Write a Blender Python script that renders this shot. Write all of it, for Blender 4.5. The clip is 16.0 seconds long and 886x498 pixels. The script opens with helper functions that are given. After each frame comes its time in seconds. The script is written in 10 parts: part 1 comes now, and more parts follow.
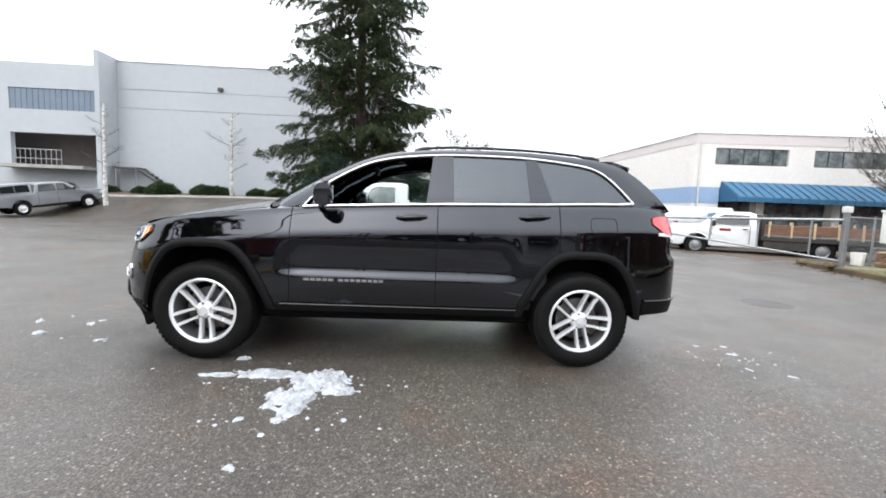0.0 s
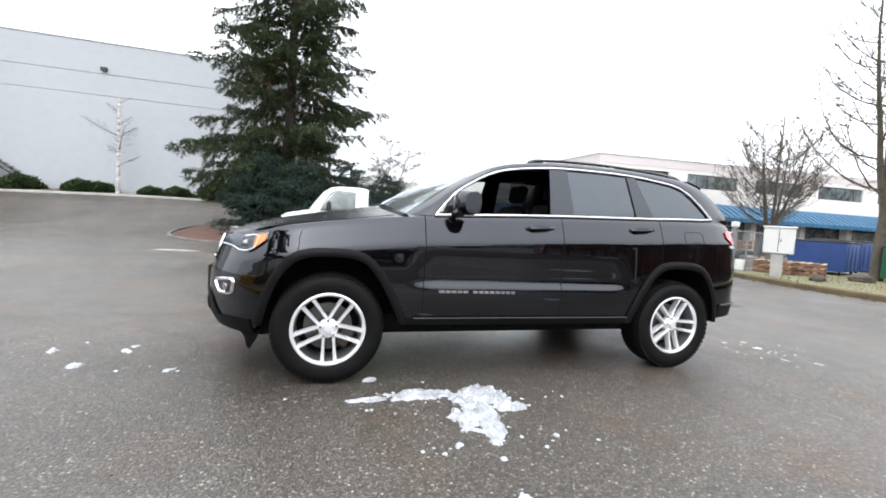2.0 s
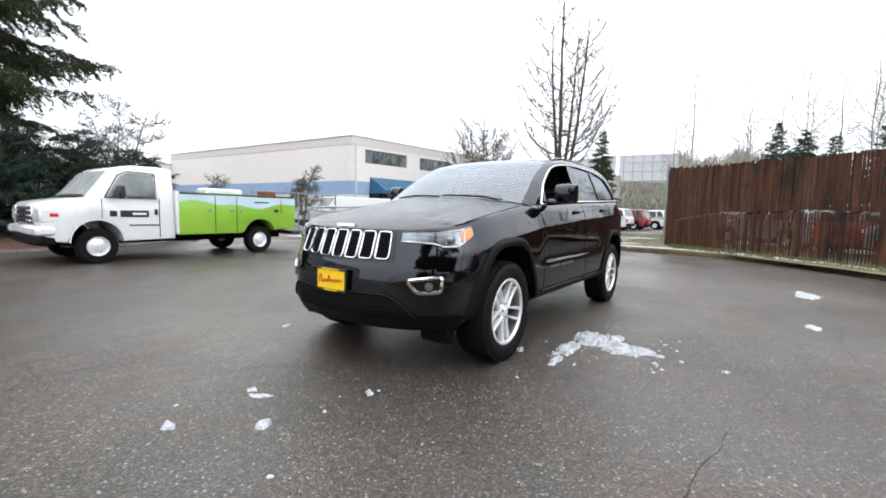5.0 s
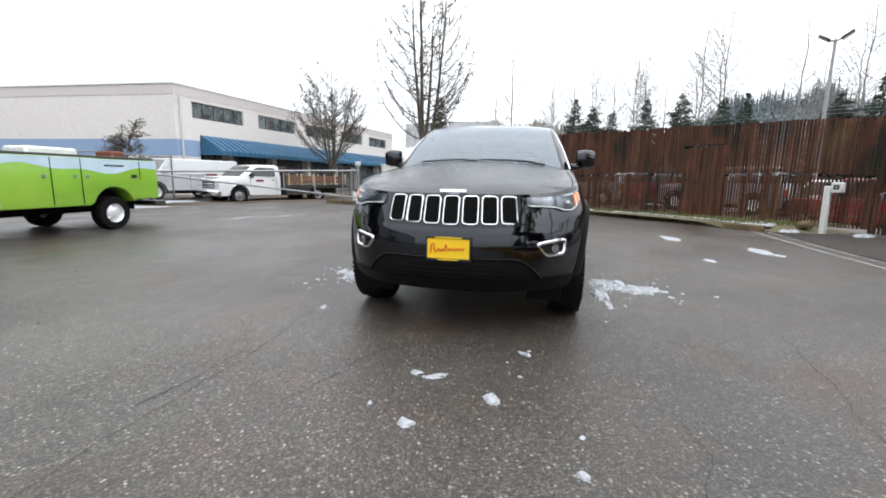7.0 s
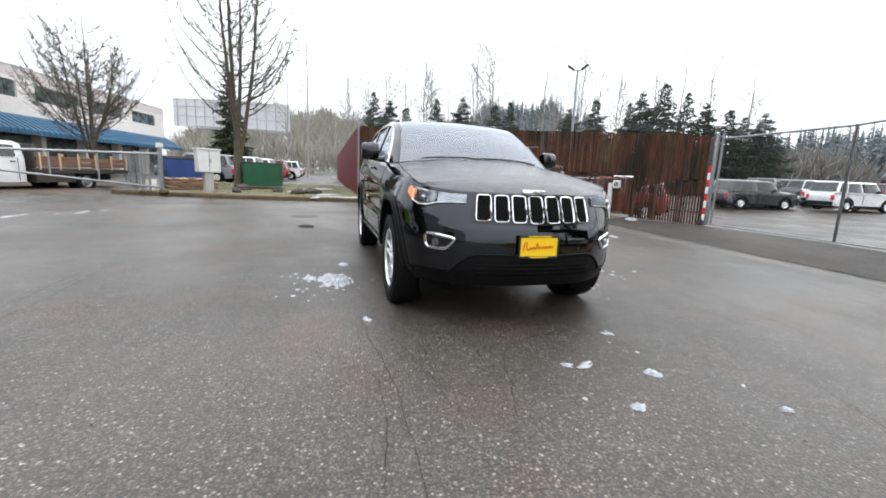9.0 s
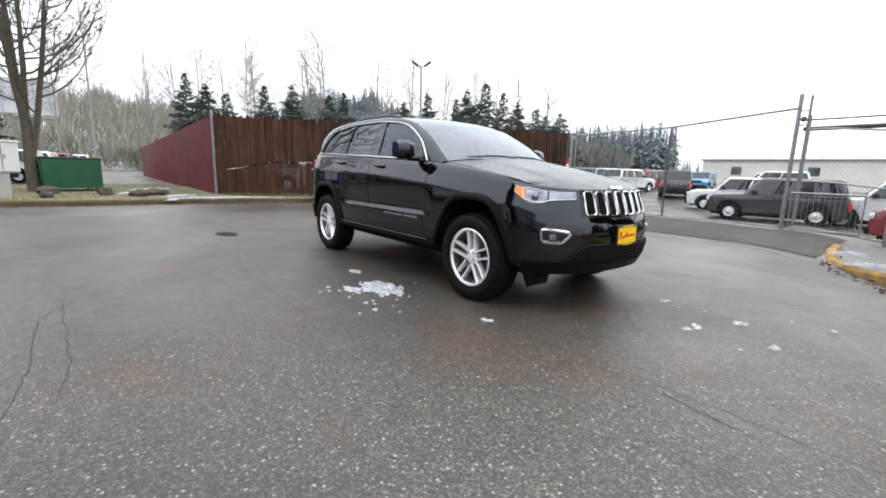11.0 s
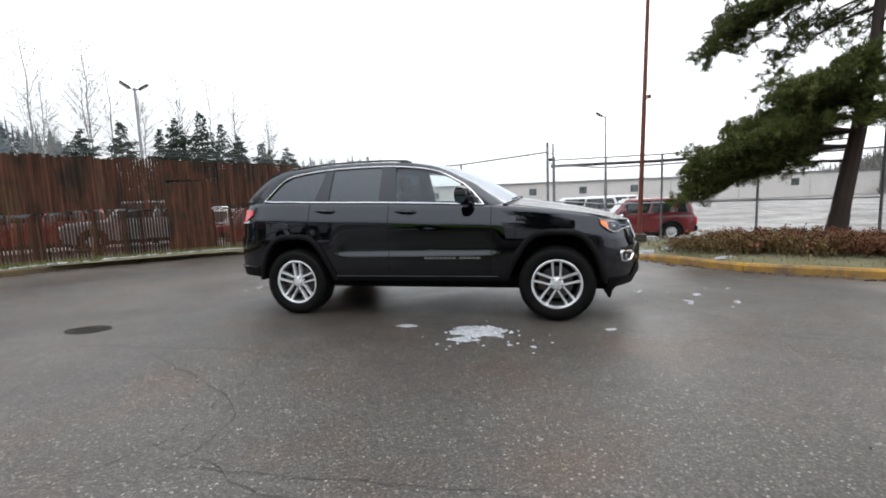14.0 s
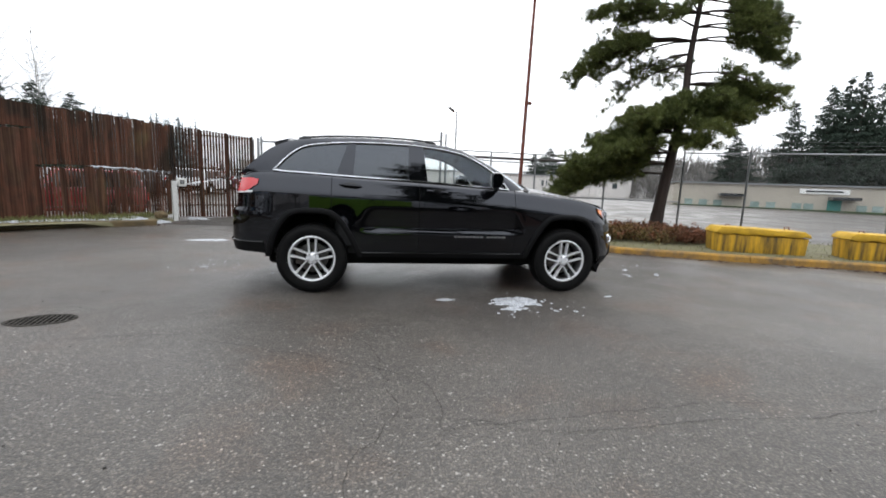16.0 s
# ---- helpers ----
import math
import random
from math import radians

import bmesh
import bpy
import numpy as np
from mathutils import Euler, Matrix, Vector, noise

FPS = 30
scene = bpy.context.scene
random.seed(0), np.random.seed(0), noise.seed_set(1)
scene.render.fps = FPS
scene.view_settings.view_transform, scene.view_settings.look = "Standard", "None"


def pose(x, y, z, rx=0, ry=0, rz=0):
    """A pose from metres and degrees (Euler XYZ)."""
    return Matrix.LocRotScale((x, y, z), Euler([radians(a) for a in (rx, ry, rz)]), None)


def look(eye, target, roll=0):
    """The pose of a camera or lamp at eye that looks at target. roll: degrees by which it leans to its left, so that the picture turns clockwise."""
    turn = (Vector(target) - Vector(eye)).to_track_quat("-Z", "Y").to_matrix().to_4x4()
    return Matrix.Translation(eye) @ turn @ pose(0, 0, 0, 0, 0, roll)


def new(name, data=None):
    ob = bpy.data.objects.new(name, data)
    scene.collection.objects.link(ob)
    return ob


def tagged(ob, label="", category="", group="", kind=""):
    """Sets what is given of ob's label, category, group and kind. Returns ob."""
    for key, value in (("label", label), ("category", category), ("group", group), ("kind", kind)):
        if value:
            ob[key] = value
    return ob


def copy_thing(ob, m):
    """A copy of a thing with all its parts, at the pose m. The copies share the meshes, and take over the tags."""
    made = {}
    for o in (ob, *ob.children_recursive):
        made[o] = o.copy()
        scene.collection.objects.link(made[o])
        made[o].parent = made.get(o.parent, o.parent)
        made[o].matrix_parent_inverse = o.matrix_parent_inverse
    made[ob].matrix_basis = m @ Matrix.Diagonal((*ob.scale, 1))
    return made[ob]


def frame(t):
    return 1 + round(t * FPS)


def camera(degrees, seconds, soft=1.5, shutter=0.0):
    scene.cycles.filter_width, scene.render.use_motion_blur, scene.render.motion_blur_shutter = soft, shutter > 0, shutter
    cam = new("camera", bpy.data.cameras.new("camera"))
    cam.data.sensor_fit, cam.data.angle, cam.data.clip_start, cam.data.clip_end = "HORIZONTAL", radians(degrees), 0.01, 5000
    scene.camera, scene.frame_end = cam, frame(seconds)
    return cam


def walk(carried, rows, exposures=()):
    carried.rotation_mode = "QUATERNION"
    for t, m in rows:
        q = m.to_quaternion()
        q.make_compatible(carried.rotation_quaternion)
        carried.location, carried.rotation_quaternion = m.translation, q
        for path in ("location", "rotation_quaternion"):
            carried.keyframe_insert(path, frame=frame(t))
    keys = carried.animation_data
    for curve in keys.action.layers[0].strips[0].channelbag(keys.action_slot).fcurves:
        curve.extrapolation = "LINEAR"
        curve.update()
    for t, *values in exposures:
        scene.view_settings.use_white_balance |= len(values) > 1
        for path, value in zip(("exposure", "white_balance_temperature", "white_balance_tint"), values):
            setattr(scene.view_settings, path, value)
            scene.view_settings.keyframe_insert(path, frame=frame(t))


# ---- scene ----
cam = camera(92.3, 16.0, soft=1.8)
PATH = [
    (0, (0.198, -4.171, 1.219), (0.29, -2.182, 1.033), 2.3),
    (0.5, (-0.145, -4.074, 1.207), (-0.041, -2.086, 1.007), 3.9),
    (1, (-0.6, -4.001, 1.215), (-0.344, -2.025, 1.045), 4.9),
    (1.5, (-1.055, -3.91, 1.191), (-0.659, -1.953, 1.064), 0.5),
    (2, (-1.559, -3.855, 1.163), (-0.988, -1.943, 1.03), 3.6),
    (2.5, (-2.021, -3.743, 1.136), (-1.256, -1.9, 0.994), 3.5),
    (3, (-2.502, -3.59, 1.164), (-1.57, -1.828, 0.999), 5.0),
    (3.5, (-3.015, -3.389, 1.159), (-1.93, -1.72, 0.97), 4.5),
    (4, (-3.486, -3.092, 1.153), (-2.242, -1.54, 0.942), 3.7),
    (4.5, (-3.95, -2.762, 1.146), (-2.46, -1.443, 0.949), 3.1),
    (4.7, (-4.099, -2.6, 1.121), (-2.548, -1.35, 0.936), 2.2),
    (6.8, (-5.071, -0.76, 1.092), (-3.164, -0.23, 0.802), 1.5),
    (7, (-5.099, -0.574, 1.083), (-3.173, -0.146, 0.758), 0.9),
    (7.5, (-5.14, -0.082, 1.105), (-3.181, 0.15, 0.776), 2.0),
    (8, (-5.164, 0.413, 1.105), (-3.198, 0.366, 0.743), 1.6),
    (8.5, (-5.114, 0.93, 1.089), (-3.169, 0.649, 0.714), 1.9),
    (9, (-5.029, 1.462, 1.101), (-3.134, 0.924, 0.755), 2.5),
    (9.5, (-4.843, 1.978, 1.109), (-3.015, 1.232, 0.789), 3.1),
    (10, (-4.672, 2.501, 1.083), (-2.979, 1.478, 0.789), 0.5),
    (10.2, (-4.57, 2.653, 1.084), (-2.901, 1.597, 0.769), 1.2),
    (12.3, (-3.122, 4.467, 1.144), (-1.993, 2.853, 0.801), -0.7),
    (12.5, (-2.929, 4.581, 1.156), (-1.869, 2.918, 0.823), -0.3),
    (13, (-2.425, 4.815, 1.185), (-1.519, 3.056, 0.896), 1.2),
    (13.5, (-1.92, 5.058, 1.236), (-1.315, 3.171, 0.965), -1.3),
    (14, (-1.371, 5.245, 1.238), (-0.894, 3.316, 1.018), -2.2),
    (14.5, (-0.827, 5.435, 1.231), (-0.477, 3.479, 1.007), -1.2),
    (15, (-0.283, 5.551, 1.202), (-0.135, 3.581, 0.896), -1.4),
    (15.5, (0.265, 5.653, 1.226), (0.188, 3.673, 0.957), -0.1),
    (16, (0.812, 5.642, 1.227), (0.484, 3.692, 0.929), 2.2),
]
EXPOSURES = [(0.0, 0.48), (1.0, 0.54), (2.0, 0.62), (2.6, 0.54), (3.0, 0.40), (3.5, 0.44), (4.5, 0.30), (7.0, 0.06), (8.0, 0.16), (8.5, 0.14), (9.5, 0.17), (10.2, 0.12), (12.5, 0.12), (13.5, -0.02), (14.2, -0.20), (16.0, -0.14)]
walk(cam, [(t, look(eye, target, roll)) for t, eye, target, roll in PATH], EXPOSURES)

# ---------------------------------------------------------------- light
world = bpy.data.worlds.new("overcast_sky")
scene.world = world
world.use_nodes = True
wn, wl = world.node_tree.nodes, world.node_tree.links
wn.clear()
sky = wn.new("ShaderNodeTexSky")
sky.sky_type, sky.sun_disc = "NISHITA", False
sky.sun_elevation, sky.sun_rotation = radians(42), radians(200)
sky.air_density, sky.dust_density = 1.0, 4.0
grey = wn.new("ShaderNodeHueSaturation")
grey.inputs["Saturation"].default_value = 0.15
wl.new(sky.outputs["Color"], grey.inputs["Color"])
clear_bg = wn.new("ShaderNodeBackground")
clear_bg.inputs["Strength"].default_value = 0.06
wl.new(grey.outputs["Color"], clear_bg.inputs["Color"])
wco = wn.new("ShaderNodeTexCoord")
cloud = wn.new("ShaderNodeTexNoise")
cloud.inputs["Scale"].default_value, cloud.inputs["Detail"].default_value = 2.2, 5.0
wl.new(wco.outputs["Generated"], cloud.inputs["Vector"])
cramp = wn.new("ShaderNodeValToRGB")
cramp.color_ramp.elements[0].position, cramp.color_ramp.elements[0].color = 0.3, (0.78, 0.83, 0.91, 1)
cramp.color_ramp.elements[1].position, cramp.color_ramp.elements[1].color = 0.72, (0.95, 0.985, 1.02, 1)
wl.new(cloud.outputs["Fac"], cramp.inputs["Fac"])
# an overcast sky is brighter overhead than at the horizon
axis = wn.new("ShaderNodeSeparateXYZ")
wl.new(wco.outputs["Generated"], axis.inputs[0])
lift = wn.new("ShaderNodeMapRange")
lift.inputs["From Min"].default_value, lift.inputs["From Max"].default_value = 0.0, 1.0
lift.inputs["To Min"].default_value, lift.inputs["To Max"].default_value = 1.12, 2.9
wl.new(axis.outputs["Z"], lift.inputs["Value"])
cloud_bg = wn.new("ShaderNodeBackground")
wl.new(lift.outputs["Result"], cloud_bg.inputs["Strength"])
wl.new(cramp.outputs["Color"], cloud_bg.inputs["Color"])
both = wn.new("ShaderNodeAddShader")
wl.new(clear_bg.outputs[0], both.inputs[0])
wl.new(cloud_bg.outputs[0], both.inputs[1])
wout = wn.new("ShaderNodeOutputWorld")
wl.new(both.outputs[0], wout.inputs["Surface"])

sun_data = bpy.data.lights.new("sun", "SUN")
sun_data.energy, sun_data.angle, sun_data.color = 0.6, radians(40), (1.0, 0.97, 0.93)
sun = new("sun", sun_data)
sun.matrix_world = look((0, 0, 60), (14, -12, 0))

# ---------------------------------------------------------------- materials
def shader(name):
    m = bpy.data.materials.new(name)
    m.use_nodes = True
    return m, m.node_tree.nodes, m.node_tree.links, m.node_tree.nodes["Principled BSDF"]


def surface(name, base, rough=0.6, second=None, scale=3.0, fine=40.0, var=0.35, bump=0.15, metal=0.0, coat=0.0,
            specular=0.5, piece=0.0, stretch=(1, 1, 1), island=0.0, coat_ior=1.5, tint=None):
    """A worn surface: stains at one scale, grain at another, relief, and a tone of its own for each piece."""
    m, n, l, p = shader(name)
    second = second or tuple(c * 0.55 for c in base)
    co = n.new("ShaderNodeTexCoord")
    mp = n.new("ShaderNodeMapping")
    mp.inputs["Scale"].default_value = stretch
    l.new(co.outputs["Object"], mp.inputs["Vector"])
    big = n.new("ShaderNodeTexNoise")
    big.inputs["Scale"].default_value, big.inputs["Detail"].default_value, big.inputs["Roughness"].default_value = scale, 6, 0.65
    l.new(mp.outputs["Vector"], big.inputs["Vector"])
    small = n.new("ShaderNodeTexNoise")
    small.inputs["Scale"].default_value, small.inputs["Detail"].default_value = fine, 4
    l.new(mp.outputs["Vector"], small.inputs["Vector"])
    ramp = n.new("ShaderNodeMapRange")
    ramp.inputs["From Min"].default_value, ramp.inputs["From Max"].default_value = 0.38, 0.72
    ramp.inputs["To Min"].default_value, ramp.inputs["To Max"].default_value = 0.0, var * 2
    l.new(big.outputs["Fac"], ramp.inputs["Value"])
    mix = n.new("ShaderNodeMix")
    mix.data_type = "RGBA"
    mix.inputs["A"].default_value, mix.inputs["B"].default_value = (*base, 1), (*second, 1)
    l.new(ramp.outputs["Result"], mix.inputs["Factor"])
    grain = n.new("ShaderNodeMapRange")
    grain.inputs["To Min"].default_value, grain.inputs["To Max"].default_value = 1 - var * 0.6, 1 + var * 0.6
    l.new(small.outputs["Fac"], grain.inputs["Value"])
    last = grain.outputs["Result"]
    for amount, node, socket in ((piece, "ShaderNodeObjectInfo", "Random"), (island, "ShaderNodeNewGeometry", "Random Per Island")):
        if amount:
            info = n.new(node)
            tone = n.new("ShaderNodeMapRange")
            tone.inputs["To Min"].default_value, tone.inputs["To Max"].default_value = 1 - amount, 1 + amount
            l.new(info.outputs[socket], tone.inputs["Value"])
            times = n.new("ShaderNodeMath")
            times.operation = "MULTIPLY"
            l.new(last, times.inputs[0])
            l.new(tone.outputs["Result"], times.inputs[1])
            last = times.outputs[0]
    scaled = n.new("ShaderNodeVectorMath")
    scaled.operation = "SCALE"
    l.new(mix.outputs["Result"], scaled.inputs[0])
    l.new(last, scaled.inputs["Scale"])
    l.new(scaled.outputs["Vector"], p.inputs["Base Color"])
    rr = n.new("ShaderNodeMapRange")
    rr.inputs["To Min"].default_value, rr.inputs["To Max"].default_value = max(rough - 0.12, rough * 0.5), min(rough + 0.12, rough * 1.5 + 0.01, 1)
    l.new(big.outputs["Fac"], rr.inputs["Value"])
    l.new(rr.outputs["Result"], p.inputs["Roughness"])
    if bump:
        b = n.new("ShaderNodeBump")
        b.inputs["Strength"].default_value, b.inputs["Distance"].default_value = bump, 0.01
        l.new(small.outputs["Fac"], b.inputs["Height"])
        l.new(b.outputs["Normal"], p.inputs["Normal"])
        if coat:
            l.new(b.outputs["Normal"], p.inputs["Coat Normal"])
    p.inputs["Metallic"].default_value, p.inputs["Coat Weight"].default_value = metal, coat
    p.inputs["Coat Roughness"].default_value, p.inputs["Coat IOR"].default_value = 0.035, coat_ior
    p.inputs["Specular IOR Level"].default_value = specular
    if tint:
        p.inputs["Specular Tint"].default_value = (*tint, 1)
    return m


def glass(name, tint, rough=0.0, ior=1.5):
    m, n, l, p = shader(name)
    p.inputs["Base Color"].default_value = (*tint, 1)
    p.inputs["Roughness"].default_value = rough
    p.inputs["IOR"].default_value = 1.45
    clear = n.new("ShaderNodeBsdfTransparent")
    clear.inputs["Color"].default_value = (*tint, 1)
    gloss = n.new("ShaderNodeBsdfGlossy")
    gloss.inputs["Roughness"].default_value = 0.01
    gloss.inputs["Color"].default_value = (0.86, 0.92, 1.0, 1)
    fres = n.new("ShaderNodeFresnel")
    fres.inputs["IOR"].default_value = ior
    mixs = n.new("ShaderNodeMixShader")
    l.new(fres.outputs["Fac"], mixs.inputs["Fac"])
    l.new(clear.outputs[0], mixs.inputs[1])
    l.new(gloss.outputs[0], mixs.inputs[2])
    l.new(mixs.outputs[0], n["Material Output"].inputs["Surface"])
    return m


def misted(name, tint, ior, mist):
    """Glass under a film of fine drizzle: part of it scatters white."""
    m = glass(name, tint, ior=ior)
    n, l = m.node_tree.nodes, m.node_tree.links
    out = n["Material Output"]
    clean = out.inputs["Surface"].links[0].from_socket
    wet = n.new("ShaderNodeBsdfDiffuse")
    wet.inputs["Color"].default_value = (0.78, 0.82, 0.83, 1)
    co = n.new("ShaderNodeTexCoord")
    fog = n.new("ShaderNodeTexNoise")
    fog.inputs["Scale"].default_value, fog.inputs["Detail"].default_value = 2.5, 5
    l.new(co.outputs["Object"], fog.inputs["Vector"])
    amount = n.new("ShaderNodeMapRange")
    amount.inputs["From Min"].default_value, amount.inputs["From Max"].default_value = 0.3, 0.7
    amount.inputs["To Min"].default_value, amount.inputs["To Max"].default_value = mist * 0.75, mist * 1.2
    l.new(fog.outputs["Fac"], amount.inputs["Value"])
    mix = n.new("ShaderNodeMixShader")
    l.new(amount.outputs["Result"], mix.inputs["Fac"])
    l.new(clean, mix.inputs[1])
    l.new(wet.outputs[0], mix.inputs[2])
    l.new(mix.outputs[0], out.inputs["Surface"])
    return m


def asphalt(name, stone, wet_low, wet_high, shade=1.0, gloss=0.42):
    """Wet, coarse asphalt: pale aggregate in a dark binder, damp patches that shine."""
    m, n, l, p = shader(name)
    co = n.new("ShaderNodeTexCoord")
    vor = n.new("ShaderNodeTexVoronoi")
    vor.inputs["Scale"].default_value, vor.inputs["Randomness"].default_value = 84, 1
    l.new(co.outputs["Object"], vor.inputs["Vector"])
    sep = n.new("ShaderNodeSeparateColor")
    l.new(vor.outputs["Color"], sep.inputs["Color"])
    stones = n.new("ShaderNodeValToRGB")
    e = stones.color_ramp.elements
    e[0].position, e[0].color = 0.0, (0.052, 0.045, 0.038, 1)
    e[1].position, e[1].color = 1.0, (*stone, 1)
    for pos, c in ((0.50, (0.080, 0.069, 0.058, 1)), (0.84, (0.108, 0.093, 0.078, 1)), (0.94, (0.140, 0.121, 0.103, 1)), (0.975, (0.21, 0.190, 0.165, 1))):
        k = e.new(pos)
        k.color = c
    l.new(sep.outputs["Red"], stones.inputs["Fac"])
    edge = n.new("ShaderNodeMapRange")
    edge.inputs["From Min"].default_value, edge.inputs["From Max"].default_value = 0.25, 0.6
    edge.inputs["To Min"].default_value, edge.inputs["To Max"].default_value = 1.0, 0.45
    l.new(vor.outputs["Distance"], edge.inputs["Value"])
    big = n.new("ShaderNodeTexNoise")
    big.inputs["Scale"].default_value, big.inputs["Detail"].default_value, big.inputs["Roughness"].default_value = 0.32, 7, 0.62
    l.new(co.outputs["Object"], big.inputs["Vector"])
    tone = n.new("ShaderNodeMapRange")
    tone.inputs["From Min"].default_value, tone.inputs["From Max"].default_value = 0.35, 0.68
    tone.inputs["To Min"].default_value, tone.inputs["To Max"].default_value = 0.72 * shade, 1.3 * shade
    l.new(big.outputs["Fac"], tone.inputs["Value"])
    mul = n.new("ShaderNodeMath")
    mul.operation = "MULTIPLY"
    l.new(edge.outputs["Result"], mul.inputs[0])
    l.new(tone.outputs["Result"], mul.inputs[1])
    sc = n.new("ShaderNodeVectorMath")
    sc.operation = "SCALE"
    rust = n.new("ShaderNodeTexNoise")
    rust.inputs["Scale"].default_value, rust.inputs["Detail"].default_value = 1.1, 6
    l.new(co.outputs["Object"], rust.inputs["Vector"])
    rusty = n.new("ShaderNodeMapRange")
    rusty.inputs["From Min"].default_value, rusty.inputs["From Max"].default_value = 0.52, 0.72
    l.new(rust.outputs["Fac"], rusty.inputs["Value"])
    brown_ = n.new("ShaderNodeMix")
    brown_.data_type, brown_.blend_type = "RGBA", "MULTIPLY"
    brown_.inputs["B"].default_value = (1.15, 0.88, 0.72, 1)
    l.new(rusty.outputs["Result"], brown_.inputs["Factor"])
    l.new(stones.outputs["Color"], brown_.inputs["A"])
    l.new(brown_.outputs["Result"], sc.inputs[0])
    l.new(mul.outputs[0], sc.inputs["Scale"])
    l.new(sc.outputs["Vector"], p.inputs["Base Color"])
    damp = n.new("ShaderNodeTexNoise")
    damp.inputs["Scale"].default_value, damp.inputs["Detail"].default_value, damp.inputs["Roughness"].default_value = 0.5, 8, 0.6
    off = n.new("ShaderNodeVectorMath")
    off.operation = "ADD"
    off.inputs[1].default_value = (17, 9, 0)
    l.new(co.outputs["Object"], off.inputs[0])
    l.new(off.outputs["Vector"], damp.inputs["Vector"])
    rough = n.new("ShaderNodeMapRange")
    rough.inputs["From Min"].default_value, rough.inputs["From Max"].default_value = 0.38, 0.62
    rough.inputs["To Min"].default_value, rough.inputs["To Max"].default_value = wet_low, wet_high
    l.new(damp.outputs["Fac"], rough.inputs["Value"])
    l.new(rough.outputs["Result"], p.inputs["Roughness"])
    grit = n.new("ShaderNodeTexNoise")
    grit.inputs["Scale"].default_value, grit.inputs["Detail"].default_value = 130, 3
    l.new(co.outputs["Object"], grit.inputs["Vector"])
    add = n.new("ShaderNodeMath")
    add.operation = "SUBTRACT"
    l.new(grit.outputs["Fac"], add.inputs[0])
    l.new(vor.outputs["Distance"], add.inputs[1])
    b = n.new("ShaderNodeBump")
    b.inputs["Strength"].default_value, b.inputs["Distance"].default_value = 0.42, 0.006
    l.new(add.outputs[0], b.inputs["Height"])
    l.new(b.outputs["Normal"], p.inputs["Normal"])
    p.inputs["Specular IOR Level"].default_value = gloss
    return m


def slat_wood(name):
    """Weathered brown slats: tone of each slat, moss and rust in patches across the whole fence, dark streaks down."""
    m, n, l, p = shader(name)
    geo, info = n.new("ShaderNodeNewGeometry"), n.new("ShaderNodeObjectInfo")
    shift = n.new("ShaderNodeMapping")
    shift.inputs["Scale"].default_value = (1.0, 1.0, 0.45)
    l.new(geo.outputs["Position"], shift.inputs["Vector"])
    patch = n.new("ShaderNodeTexNoise")
    patch.inputs["Scale"].default_value, patch.inputs["Detail"].default_value, patch.inputs["Roughness"].default_value = 1.3, 5, 0.6
    l.new(shift.outputs["Vector"], patch.inputs["Vector"])
    ramp = n.new("ShaderNodeValToRGB")
    e = ramp.color_ramp.elements
    e[0].position, e[0].color = 0.30, (0.019, 0.015, 0.011, 1)
    e[1].position, e[1].color = 0.74, (0.064, 0.052, 0.027, 1)
    for pos, c in ((0.40, (0.033, 0.020, 0.014, 1)), (0.49, (0.062, 0.027, 0.017, 1)), (0.56, (0.044, 0.024, 0.016, 1)), (0.65, (0.066, 0.036, 0.020, 1))):
        e.new(pos).color = c
    l.new(patch.outputs["Fac"], ramp.inputs["Fac"])
    streak = n.new("ShaderNodeMapping")
    streak.inputs["Scale"].default_value = (34, 34, 0.9)
    l.new(geo.outputs["Position"], streak.inputs["Vector"])
    fine = n.new("ShaderNodeTexNoise")
    fine.inputs["Scale"].default_value, fine.inputs["Detail"].default_value = 1.0, 4
    l.new(streak.outputs["Vector"], fine.inputs["Vector"])
    tone = n.new("ShaderNodeMapRange")
    tone.inputs["From Min"].default_value, tone.inputs["From Max"].default_value = 0.3, 0.7
    tone.inputs["To Min"].default_value, tone.inputs["To Max"].default_value = 0.55, 1.75
    l.new(fine.outputs["Fac"], tone.inputs["Value"])
    own = n.new("ShaderNodeMapRange")
    own.inputs["To Min"].default_value, own.inputs["To Max"].default_value = 0.72, 1.30
    l.new(info.outputs["Random"], own.inputs["Value"])
    times = n.new("ShaderNodeMath")
    times.operation = "MULTIPLY"
    l.new(tone.outputs["Result"], times.inputs[0])
    l.new(own.outputs["Result"], times.inputs[1])
    scaled = n.new("ShaderNodeVectorMath")
    scaled.operation = "SCALE"
    l.new(ramp.outputs["Color"], scaled.inputs[0])
    l.new(times.outputs[0], scaled.inputs["Scale"])
    l.new(scaled.outputs["Vector"], p.inputs["Base Color"])
    p.inputs["Roughness"].default_value, p.inputs["Specular IOR Level"].default_value = 0.8, 0.12
    b = n.new("ShaderNodeBump")
    b.inputs["Strength"].default_value, b.inputs["Distance"].default_value = 0.2, 0.004
    l.new(fine.outputs["Fac"], b.inputs["Height"])
    l.new(b.outputs["Normal"], p.inputs["Normal"])
    return m


def leafy(name, base, second, island=0.45):
    m = surface(name, base, 0.6, second, scale=1.2, fine=9, var=0.4, bump=0, island=island, specular=0.10)
    return m


